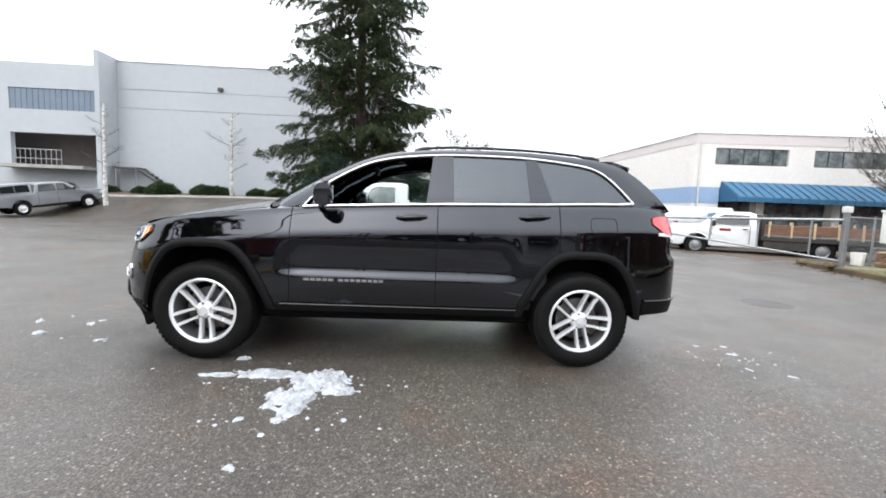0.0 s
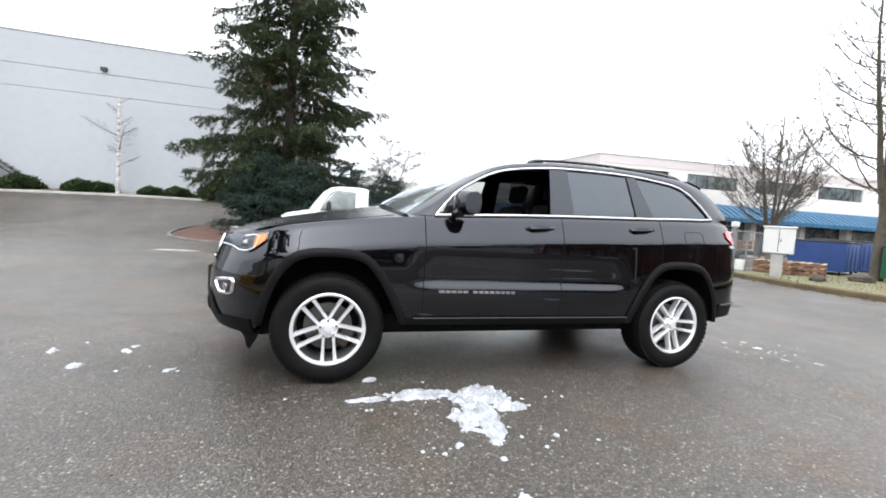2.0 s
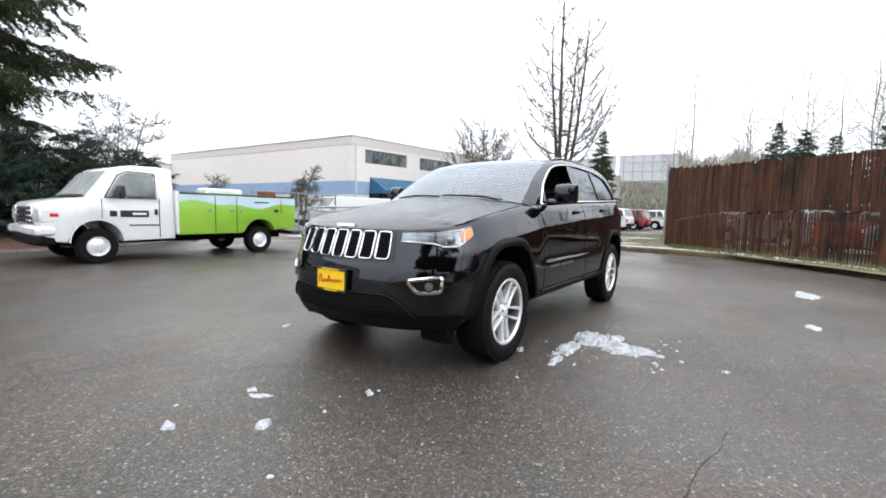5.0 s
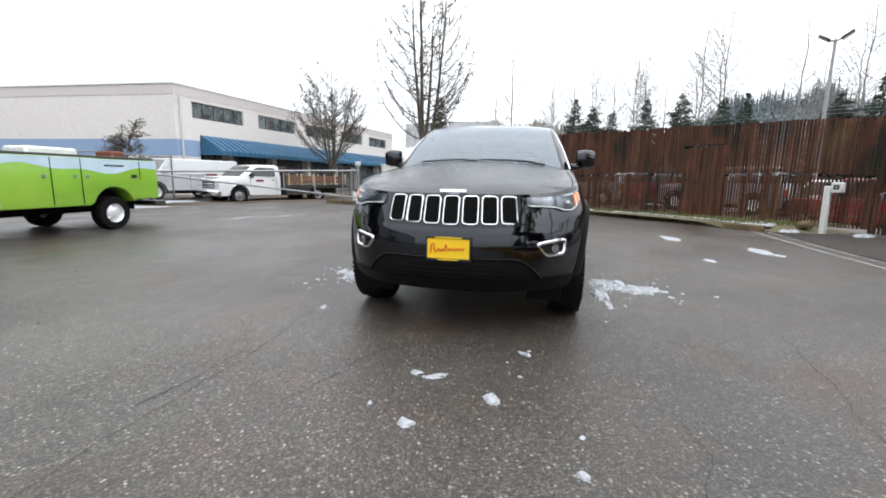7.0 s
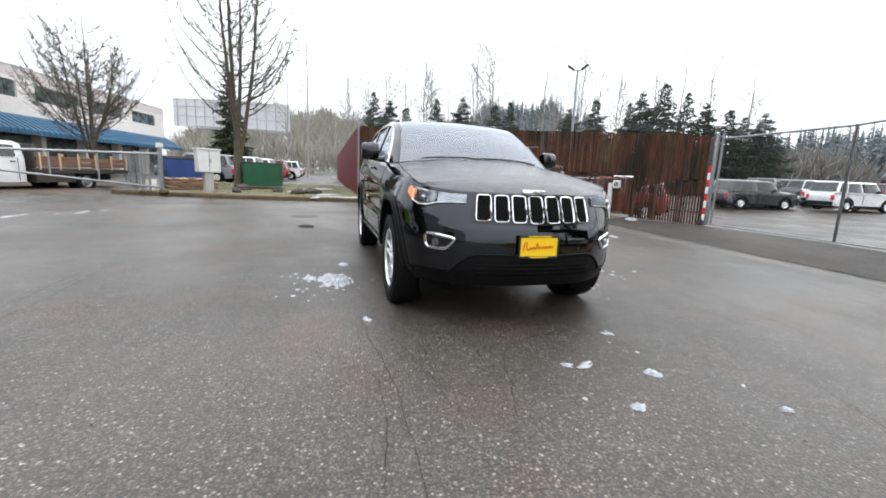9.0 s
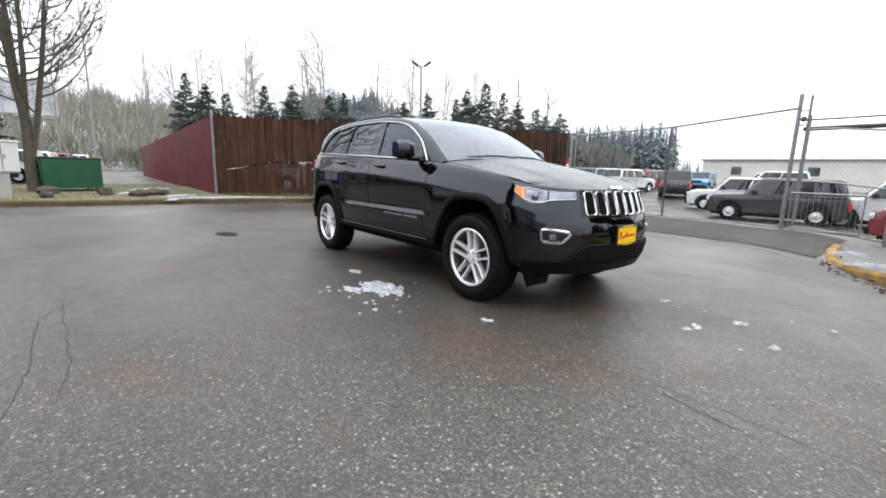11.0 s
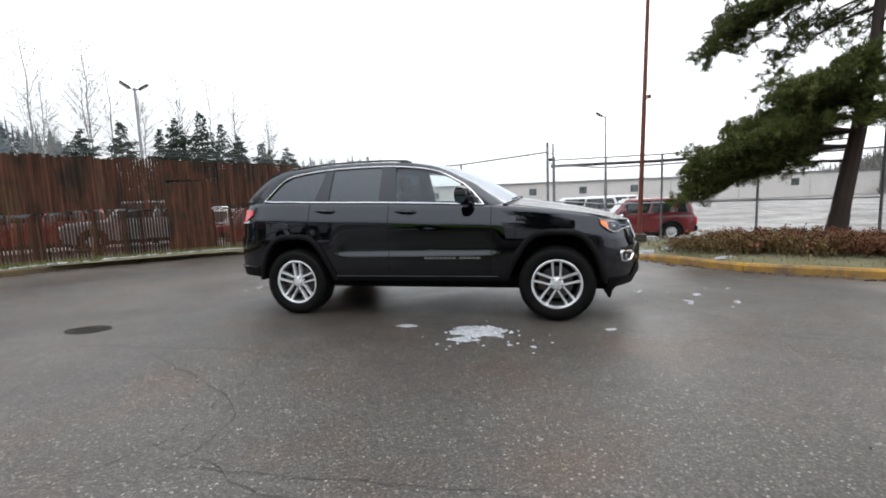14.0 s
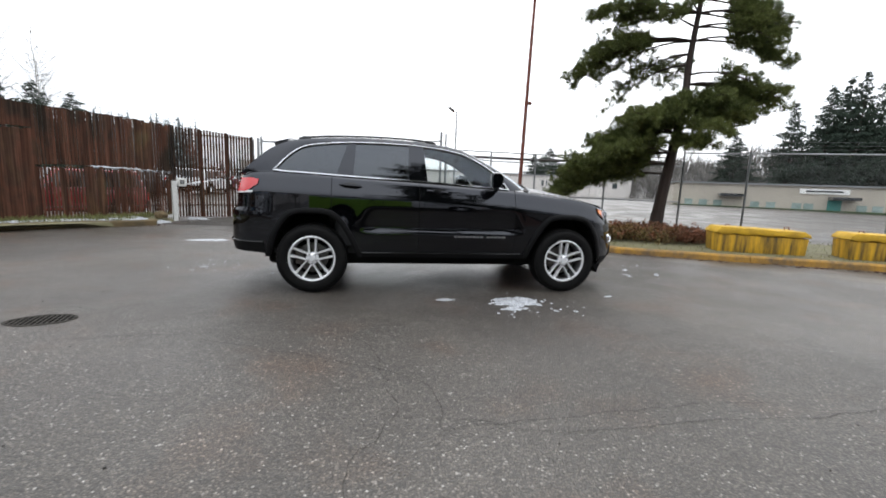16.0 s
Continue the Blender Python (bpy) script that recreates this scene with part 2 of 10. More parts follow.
NEWASPHALT = asphalt("newer_asphalt", (0.16, 0.15, 0.14), 0.58, 0.75, 0.62, 0.25)
ASPHALT = asphalt("wet_asphalt", (0.33, 0.31, 0.285), 0.29, 0.52)
CRACK = surface("crack_dark", (0.034, 0.030, 0.026), 0.7, specular=0.3)
SNOW = surface("melting_snow", (0.40, 0.415, 0.44), 0.4, (0.17, 0.175, 0.18), scale=14, fine=80, var=0.45, bump=0.8)
PAINT = surface("black_car_paint", (0.0010, 0.0011, 0.0015), 0.02, (0.0014, 0.0015, 0.0020), scale=2.0, fine=60, var=0.3, bump=0, specular=0.66, tint=(0.88, 0.91, 1.0))
WETPAINT = surface("black_car_paint_beaded", (0.004, 0.0043, 0.005), 0.24, (0.008, 0.0085, 0.0095), scale=5.0, fine=320, var=0.4, bump=0.12, specular=0.5)
CLADDING = surface("black_textured_plastic", (0.0035, 0.0035, 0.004), 0.5, (0.006, 0.006, 0.006), scale=6, fine=200, var=0.25, bump=0.1, specular=0.12)
GLOSSBLACK = surface("gloss_black_plastic", (0.006, 0.006, 0.006), 0.15, bump=0, var=0.2)
LINER = surface("wheel_well_felt", (0.004, 0.004, 0.004), 0.9, (0.008, 0.008, 0.007), scale=8, var=0.4, specular=0.1)
CHROME = surface("chrome", (0.72, 0.72, 0.75), 0.10, (0.55, 0.55, 0.58), scale=5, var=0.15, bump=0, metal=1.0)
BADGE = surface("badge_metal", (0.55, 0.55, 0.57), 0.3, (0.30, 0.30, 0.31), scale=30, fine=90, var=0.4, bump=0, metal=1.0)
# same alloy as the rim, darkened: shade inside the wheel put into the colour
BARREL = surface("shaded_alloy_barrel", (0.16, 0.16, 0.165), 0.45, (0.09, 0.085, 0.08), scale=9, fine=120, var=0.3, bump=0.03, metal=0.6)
ALLOY = surface("silver_alloy", (0.82, 0.83, 0.85), 0.24, (0.68, 0.68, 0.70), scale=9, fine=120, var=0.10, bump=0.02, metal=0.5, coat=0.5)
DISC = surface("dark_brake_iron", (0.10, 0.10, 0.10), 0.45, (0.07, 0.055, 0.045), scale=9, var=0.4, bump=0.05, metal=0.6)
STEEL = surface("galvanised_steel", (0.30, 0.31, 0.32), 0.45, (0.19, 0.19, 0.19), scale=8, fine=60, var=0.35, bump=0.05, metal=0.7)
# black without shine: the darkness down the drain put into a colour
SUMP = surface("sump_shade_black", (0.003, 0.003, 0.003), 1.0, (0.006, 0.005, 0.004), scale=8, var=0.3, bump=0, specular=0.0)
CASTIRON = surface("worn_cast_iron", (0.085, 0.080, 0.073), 0.9, (0.045, 0.04, 0.036), scale=14, fine=90, var=0.5, bump=0.1, specular=0.0)
DARKSTEEL = surface("dark_steel", (0.05, 0.05, 0.052), 0.5, (0.09, 0.06, 0.045), scale=8, var=0.4, metal=0.5)
RUBBER = surface("tyre_rubber", (0.0042, 0.0042, 0.0045), 0.62, (0.009, 0.0085, 0.008), scale=10, fine=90, var=0.35, bump=0.12, specular=0.12)
TINT = glass("privacy_glass", (0.05, 0.055, 0.06), ior=1.8)
CLEAR = glass("clear_glass", (0.72, 0.78, 0.77), ior=1.6)
SCREEN = misted("laminated_windscreen", (0.52, 0.60, 0.59), 2.0, 0.08)
# truck windscreen: the sky's white reflection is put into this opaque pale colour
SKYGLASS = surface("cab_glass_painted_reflection", (0.58, 0.61, 0.62), 0.12, (0.30, 0.33, 0.33), scale=3, fine=30, var=0.4, bump=0, coat=1.0)
LENS = glass("lamp_lens", (0.86, 0.88, 0.9))
AMBER = surface("amber_lens", (0.85, 0.20, 0.02), 0.12, (0.7, 0.14, 0.01), scale=40, fine=150, var=0.2, bump=0.1, coat=0.6)
REDLENS = surface("red_lens", (0.55, 0.015, 0.02), 0.12, (0.35, 0.01, 0.015), scale=30, fine=160, var=0.25, bump=0.1, coat=0.8)
WHITELENS = surface("white_lens", (0.72, 0.72, 0.72), 0.15, (0.5, 0.5, 0.5), scale=40, fine=160, var=0.25, bump=0.1, coat=0.8)
REFLECTOR = surface("lamp_reflector", (0.40, 0.41, 0.43), 0.22, (0.07, 0.07, 0.08), scale=18, fine=60, var=0.5, bump=0.2, metal=0.9)
SEAT = surface("black_seat_cloth", (0.030, 0.030, 0.032), 0.85, scale=20, fine=300, var=0.3, bump=0.2)
YELLOW = surface("yellow_sign", (0.85, 0.55, 0.01), 0.4, (0.8, 0.5, 0.01), scale=5, var=0.1, bump=0)
REDINK = surface("red_ink", (0.55, 0.02, 0.01), 0.5, bump=0, var=0.1)
BLACKINK = surface("black_ink", (0.01, 0.01, 0.01), 0.5, bump=0, var=0.1)
WHITEPAINT = surface("white_vehicle_paint", (0.66, 0.67, 0.685), 0.28, (0.52, 0.52, 0.51), scale=1.5, fine=30, var=0.12, bump=0, coat=0.6)
SILVERPAINT = surface("silver_vehicle_paint", (0.20, 0.21, 0.225), 0.35, (0.16, 0.17, 0.18), scale=1.5, var=0.15, bump=0, metal=0.2, coat=0.6)
REDPAINT = surface("dark_red_vehicle_paint", (0.20, 0.012, 0.016), 0.25, (0.14, 0.01, 0.012), scale=1.5, var=0.2, bump=0, coat=0.8)
GREYPAINT = surface("grey_vehicle_paint", (0.022, 0.025, 0.028), 0.28, scale=1.5, var=0.2, bump=0, coat=0.8)
BLUEPAINT = surface("blue_vehicle_paint", (0.03, 0.22, 0.42), 0.28, scale=1.5, var=0.2, bump=0, coat=0.8)
DARKGLASS = surface("dark_vehicle_glass", (0.012, 0.014, 0.016), 0.06, bump=0, var=0.2, coat=0.5)
GREENWRAP = surface("lime_green_vinyl", (0.20, 0.42, 0.035), 0.32, (0.30, 0.44, 0.05), scale=0.8, fine=2, var=0.28, bump=0, coat=0.3)
BLUEWRAP = surface("pale_blue_vinyl", (0.42, 0.56, 0.66), 0.35, (0.58, 0.66, 0.70), scale=2, fine=3, var=0.3, bump=0, coat=0.3)
GREYWALL = surface("grey_concrete_wall", (0.37, 0.385, 0.405), 0.8, (0.31, 0.325, 0.34), scale=0.25, fine=2.5, var=0.12, bump=0.08)
WHITEWALL = surface("off_white_wall", (0.66, 0.63, 0.60), 0.8, (0.56, 0.53, 0.50), scale=0.3, fine=6, var=0.2, bump=0.06)
PINKBAND = surface("pale_mauve_band", (0.55, 0.50, 0.49), 0.8, scale=0.3, fine=6, var=0.12, second=(0.48, 0.44, 0.43))
BLUEBAND = surface("pale_blue_band", (0.24, 0.34, 0.50), 0.8, scale=0.4, fine=6, var=0.15, second=(0.19, 0.28, 0.42))
AWNING = surface("blue_metal_roofing", (0.030, 0.115, 0.21), 0.4, (0.02, 0.08, 0.15), scale=1.0, fine=20, var=0.25, bump=0.03)
BLUEPANEL = surface("slate_blue_panel", (0.13, 0.17, 0.22), 0.5, (0.09, 0.12, 0.16), scale=1.0, var=0.25)
BEIGEWALL = surface("beige_wall", (0.42, 0.38, 0.32), 0.85, (0.34, 0.31, 0.26), scale=0.3, fine=4, var=0.2)
# dark reddish brown with the dimness of the dock put into the colour
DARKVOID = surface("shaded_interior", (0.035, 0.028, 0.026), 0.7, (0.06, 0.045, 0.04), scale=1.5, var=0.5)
# pale noise patches put reflections into the colour of the dark panes
WINGLASS = surface("window_painted_reflections", (0.035, 0.042, 0.046), 0.05, (0.20, 0.235, 0.235), scale=1.6, fine=9, var=0.5, bump=0, coat=0.6)
CONCRETE = surface("concrete", (0.34, 0.33, 0.31), 0.85, (0.22, 0.21, 0.19), scale=1.8, fine=30, var=0.4, bump=0.3)
YCONCRETE = surface("yellow_painted_concrete", (0.60, 0.34, 0.015), 0.75, (0.05, 0.035, 0.015), scale=2.6, fine=30, var=0.6, bump=0.3, stretch=(3.2, 3.2, 0.30))
YCAP = surface("yellow_cap_paint", (0.62, 0.37, 0.018), 0.7, (0.22, 0.13, 0.02), scale=3.0, fine=30, var=0.4, bump=0.3)
PALEPANE = surface("greenish_office_glass", (0.20, 0.27, 0.25), 0.08, (0.34, 0.42, 0.40), scale=0.8, fine=4, var=0.5, bump=0, coat=0.4)
TEAL = surface("teal_door_paint", (0.03, 0.20, 0.18), 0.5, scale=1.5, var=0.2)
GUTTER = surface("worn_gutter_concrete", (0.22, 0.21, 0.195), 0.8, (0.10, 0.095, 0.09), scale=2.5, fine=30, var=0.5, bump=0.3)
DARKKERB = surface("dirty_dark_kerb", (0.13, 0.12, 0.11), 0.9, (0.06, 0.05, 0.045), scale=2.5, fine=30, var=0.5, bump=0.4)
YCURB = surface("worn_yellow_kerb", (0.38, 0.20, 0.028), 0.85, (0.12, 0.085, 0.05), scale=2.6, fine=30, var=0.65, bump=0.35)
OLDCURB = surface("mossy_old_kerb", (0.10, 0.068, 0.028), 0.9, (0.032, 0.028, 0.018), scale=2.2, fine=30, var=0.5, bump=0.4)
SLAT = slat_wood("rusty_brown_slat")
REDMETAL = surface("dark_red_metal_sheet", (0.115, 0.015, 0.018), 0.5, (0.07, 0.012, 0.014), scale=1.0, fine=12, var=0.3, bump=0.05)
RUST = surface("rusty_red_pole", (0.15, 0.036, 0.020), 0.7, (0.10, 0.035, 0.02), scale=6, fine=40, var=0.5, bump=0.2)
BARK = surface("fir_bark", (0.055, 0.042, 0.034), 0.9, (0.03, 0.022, 0.018), scale=6, fine=40, var=0.5, bump=0.6, stretch=(2, 2, 0.5))
PINEBARK = surface("pine_bark", (0.040, 0.026, 0.021), 0.9, (0.025, 0.018, 0.016), scale=6, fine=40, var=0.5, bump=0.6, stretch=(2, 2, 0.5))
WIRE = surface("weathered_fence_wire", (0.17, 0.175, 0.18), 0.6, (0.10, 0.10, 0.10), scale=4, var=0.3, bump=0, metal=0.3)
GREYBARK = surface("grey_bark", (0.085, 0.070, 0.054), 0.9, (0.045, 0.042, 0.026), scale=5, fine=40, var=0.5, bump=0.4)
# bark of far trees, paled: the haze between is put into the colour
FARBARK = surface("hazed_far_bark", (0.30, 0.285, 0.265), 0.9, (0.17, 0.16, 0.15), scale=2, var=0.3, bump=0)
BIRCH = surface("white_birch_bark", (0.62, 0.61, 0.59), 0.8, (0.10, 0.09, 0.08), scale=2.6, fine=30, var=0.55, bump=0.2, stretch=(1, 1, 3))
FIRLEAF = leafy("fir_needles", (0.036, 0.050, 0.022), (0.018, 0.026, 0.013), 0.55)
DEADTWIG = leafy("brown_hanging_twigs", (0.085, 0.062, 0.040), (0.05, 0.04, 0.028), 0.5)
SPRUCELEAF = leafy("blue_spruce_needles", (0.026, 0.042, 0.032), (0.012, 0.021, 0.017), 0.5)
PINELEAF = leafy("pine_needles", (0.122, 0.140, 0.045), (0.050, 0.068, 0.027), 0.6)
FARLEAF = leafy("distant_fir_needles", (0.046, 0.064, 0.047), (0.028, 0.042, 0.035))
# haze of distance is put into the next three colours, paling them
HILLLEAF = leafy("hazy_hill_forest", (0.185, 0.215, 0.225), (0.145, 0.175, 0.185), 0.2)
BROWNHILL = leafy("hazed_leafless_hill_wood", (0.27, 0.255, 0.215), (0.21, 0.205, 0.175), 0.2)
DARKWOOD = leafy("leafless_dark_wood", (0.17, 0.16, 0.148), (0.125, 0.12, 0.112), 0.3)
CABGLASS = surface("truck_cab_glass", (0.060, 0.078, 0.076), 0.06, (0.14, 0.17, 0.165), scale=3, fine=8, var=0.4, bump=0, coat=1.0)
BUSHLEAF = leafy("clipped_hedge_leaves", (0.042, 0.062, 0.026), (0.024, 0.038, 0.018))
REDTWIG = leafy("reddish_shrub_twigs", (0.17, 0.065, 0.038), (0.085, 0.060, 0.030), 0.7)
OLIVETWIG = leafy("olive_shrub_leaves", (0.15, 0.085, 0.035), (0.085, 0.090, 0.035), 0.7)
GRASS = leafy("winter_grass", (0.13, 0.135, 0.050), (0.08, 0.09, 0.035))
SOIL = surface("leaf_litter_soil", (0.085, 0.058, 0.038), 0.95, (0.045, 0.034, 0.024), scale=3, fine=40, var=0.5, bump=0.6)
MULCH = surface("red_brown_bark_mulch", (0.085, 0.038, 0.026), 0.95, (0.045, 0.022, 0.016), scale=4, fine=50, var=0.5, bump=0.8)
TURF = surface("thin_winter_turf", (0.14, 0.13, 0.065), 0.95, (0.085, 0.075, 0.045), scale=2.5, fine=45, var=0.5, bump=0.6)
WOOD = surface("weathered_timber", (0.17, 0.085, 0.050), 0.8, (0.09, 0.05, 0.035), scale=3, fine=30, var=0.45, bump=0.2, stretch=(0.5, 4, 4))
PALEWOOD = surface("pale_pallet_timber", (0.48, 0.36, 0.22), 0.8, (0.32, 0.24, 0.15), scale=4, fine=30, var=0.4, bump=0.2)
BLUEBIN = surface("blue_bin_paint", (0.018, 0.055, 0.20), 0.45, (0.012, 0.03, 0.11), scale=2, var=0.4)
GREENBIN = surface("green_bin_paint", (0.008, 0.085, 0.035), 0.45, (0.006, 0.045, 0.022), scale=2, var=0.4)
BOXPAINT = surface("pale_grey_cabinet_paint", (0.56, 0.56, 0.54), 0.5, (0.44, 0.44, 0.42), scale=2, var=0.25)
DARKBED = surface("dark_truck_bed", (0.02, 0.019, 0.018), 0.6, (0.05, 0.035, 0.025), scale=4, var=0.5)
# billboard panel and its steel carry the distance haze in their pale colours
BILLBOARD = surface("hazed_billboard_back", (0.56, 0.57, 0.585), 0.7, (0.46, 0.47, 0.485), scale=0.4, fine=4, var=0.25)
PALESTEEL = surface("pale_hazy_steel", (0.36, 0.37, 0.385), 0.6, (0.28, 0.29, 0.30), scale=2, var=0.25, bump=0)
PALEPAINT = surface("pale_silver_van_paint", (0.46, 0.475, 0.49), 0.3, (0.38, 0.39, 0.40), scale=1.5, var=0.15, bump=0, coat=0.6)
REDBAND = surface("red_reflective_tape", (0.6, 0.02, 0.02), 0.4, bump=0, var=0.1)
WHITEBAND = surface("white_reflective_tape", (0.8, 0.8, 0.78), 0.4, bump=0, var=0.1)

# ---------------------------------------------------------------- building helpers
def thing(name, at, label, category, group="", kind="", turn=0.0):
    """An empty at the base of a thing, which parents its parts."""
    ob = new(name)
    ob.empty_display_size = 0.2
    ob.matrix_world = pose(at[0], at[1], at[2], 0, 0, turn)
    return tagged(ob, label, category, group, kind)


def mesh_of(bm, name, material, smooth=True):
    bm.normal_update()
    me = bpy.data.meshes.new(name)
    bm.to_mesh(me)
    bm.free()
    me.materials.append(material)
    me.polygons.foreach_set("use_smooth", [smooth] * len(me.polygons))
    if smooth:
        me.set_sharp_from_angle(angle=radians(38))
    return me


def part(name, bm, material, parent, label="", smooth=True, at=None):
    """Links a bmesh as one mesh object under a thing or under a part."""
    ob = new(name, mesh_of(bm, name, material, smooth))
    if parent is not None:
        ob.parent = parent
    if at is not None:
        ob.matrix_local = at
    if label:
        ob["label"] = label
    return ob


def single(name, bm, material, label, category="", group="", kind="", smooth=True, at=None):
    """A thing that is one mesh."""
    ob = part(name, bm, material, None, "", smooth, at)
    return tagged(ob, label, category, group, kind)


def box(bm, lo, hi, bevel=0.0, m=None, seg=1):
    vs = [bm.verts.new((x, y, z)) for x in (lo[0], hi[0]) for y in (lo[1], hi[1]) for z in (lo[2], hi[2])]
    fs = [bm.faces.new([vs[i] for i in f]) for f in ((0, 1, 3, 2), (4, 6, 7, 5), (0, 4, 5, 1), (2, 3, 7, 6), (0, 2, 6, 4), (1, 5, 7, 3))]
    made = vs
    if bevel:
        es = list({e for f in fs for e in f.edges})
        got = bmesh.ops.bevel(bm, geom=es, offset=bevel, segments=seg, affect="EDGES", profile=0.5)
        made = list({v for f in got["faces"] for v in f.verts} | {v for v in vs if v.is_valid})
    if m is not None:
        bmesh.ops.transform(bm, matrix=m, verts=made)
    return made


def boxes(*items, bevel=0.0):
    bm = bmesh.new()
    for lo, hi in items:
        box(bm, lo, hi, bevel)
    return bm


def rod(bm, a, b, r0, r1=None, n=8, caps=True):
    """A tapered round bar from a to b."""
    a, b = Vector(a), Vector(b)
    r1 = r0 if r1 is None else r1
    d = (b - a).normalized()
    u = d.orthogonal().normalized()
    w = d.cross(u)
    rings = []
    for p, r in ((a, r0), (b, r1)):
        rings.append([bm.verts.new(p + (u * math.cos(k * math.tau / n) + w * math.sin(k * math.tau / n)) * r) for k in range(n)])
    for k in range(n):
        bm.faces.new((rings[0][k], rings[0][(k + 1) % n], rings[1][(k + 1) % n], rings[1][k]))
    if caps:
        bm.faces.new(rings[0][::-1])
        bm.faces.new(rings[1])


def tube(bm, pts, r, n=6, closed=False, flat=None):
    """A bar of even thickness along a line of points."""
    pts = [Vector(p) for p in pts]
    rings, count = [], len(pts)
    side = None
    for i, p in enumerate(pts):
        a = pts[i - 1] if i or closed else p
        b = pts[(i + 1) % count] if i < count - 1 or closed else p
        d = (b - a).normalized()
        if side is None:
            side = d.orthogonal().normalized() if flat is None else Vector(flat)
        side = (side - d * side.dot(d)).normalized()
        w = d.cross(side)
        rings.append([bm.verts.new(p + (side * math.cos(k * math.tau / n) + w * math.sin(k * math.tau / n)) * r) for k in range(n)])
    for i in range(count if closed else count - 1):
        a, b = rings[i], rings[(i + 1) % count]
        for k in range(n):
            bm.faces.new((a[k], a[(k + 1) % n], b[(k + 1) % n], b[k]))
    if not closed:
        bm.faces.new(rings[0][::-1])
        bm.faces.new(rings[-1])


def lathe(bm, profile, n=32, m=None, closed=False):
    """Turns a profile of (radius, along) about the y axis."""
    rings = []
    for r, y in profile:
        rings.append([bm.verts.new((r * math.cos(k * math.tau / n), y, r * math.sin(k * math.tau / n))) for k in range(n)])
    pairs = list(zip(rings, rings[1:])) + ([(rings[-1], rings[0])] if closed else [])
    for a, b in pairs:
        for k in range(n):
            bm.faces.new((a[k], b[k], b[(k + 1) % n], a[(k + 1) % n]))
    made = [v for ring in rings for v in ring]
    if m is not None:
        bmesh.ops.transform(bm, matrix=m, verts=made)
    return made


def grid(bm, at, nu, nv, at_back=None):
    """A sheet of nu x nv faces through at(u, v); with at_back it gets a back and closed edges."""
    front = [[bm.verts.new(at(i / nu, j / nv)) for j in range(nv + 1)] for i in range(nu + 1)]
    for i in range(nu):
        for j in range(nv):
            bm.faces.new((front[i][j], front[i + 1][j], front[i + 1][j + 1], front[i][j + 1]))
    if at_back is None:
        return
    loop = [(i, 0) for i in range(nu)] + [(nu, j) for j in range(nv)] + [(i, nv) for i in range(nu, 0, -1)] + [(0, j) for j in range(nv, 0, -1)]
    rim = [bm.verts.new(at_back(i / nu, j / nv)) for i, j in loop]
    for k, (i, j) in enumerate(loop):
        i2, j2 = loop[(k + 1) % len(loop)]
        k2 = (k + 1) % len(loop)
        try:
            bm.faces.new((front[i][j], rim[k], rim[k2], front[i2][j2]))
        except ValueError:
            pass


def slab(bm, outline, y0, y1, bevel=0.0, seg=2):
    """A flat plate with an outline of (x, z), between y0 and y1."""
    a = [bm.verts.new((x, y0, z)) for x, z in outline]
    b = [bm.verts.new((x, y1, z)) for x, z in outline]
    n = len(outline)
    fs = [bm.faces.new(a), bm.faces.new(b[::-1])]
    for k in range(n):
        fs.append(bm.faces.new((a[k], b[k], b[(k + 1) % n], a[(k + 1) % n])))
    bmesh.ops.recalc_face_normals(bm, faces=fs)
    if bevel:
        es = [e for f in fs[:2] for e in f.edges]
        bmesh.ops.bevel(bm, geom=es, offset=bevel, segments=seg, affect="EDGES", profile=0.5)


def smooth_f(keys):
    """A smooth function through (x, value) keys."""
    xs, ys = np.array([k[0] for k in keys], float), np.array([k[1] for k in keys], float)
    d = np.diff(ys) / np.diff(xs)
    s = np.concatenate(([d[0]], np.where(d[:-1] * d[1:] <= 0, 0, 2 * d[:-1] * d[1:] / np.where(d[:-1] + d[1:] == 0, 1, d[:-1] + d[1:])), [d[-1]]))

    def f(x):
        x = min(max(x, xs[0]), xs[-1])
        i = min(int(np.searchsorted(xs, x, side="right")) - 1, len(xs) - 2)
        h = xs[i + 1] - xs[i]
        t = (x - xs[i]) / h
        return float(ys[i] * (1 + 2 * t) * (1 - t) ** 2 + ys[i + 1] * t * t * (3 - 2 * t) + h * (s[i] * t * (1 - t) ** 2 - s[i + 1] * t * t * (1 - t)))
    return f


def spline(pts, steps):
    """Points along a smooth line through pts."""
    out = []
    p = [Vector(q) for q in pts]
    for i in range(len(p) - 1):
        a, b, c, d = p[max(i - 1, 0)], p[i], p[i + 1], p[min(i + 2, len(p) - 1)]
        for k in range(steps):
            t = k / steps
            out.append(0.5 * (2 * b + (c - a) * t + (2 * a - 5 * b + 4 * c - d) * t * t + (3 * b - a - 3 * c + d) * t ** 3))
    out.append(p[-1])
    return out


def smoothstep(a, b, x):
    t = min(max((x - a) / (b - a), 0), 1)
    return t * t * (3 - 2 * t)

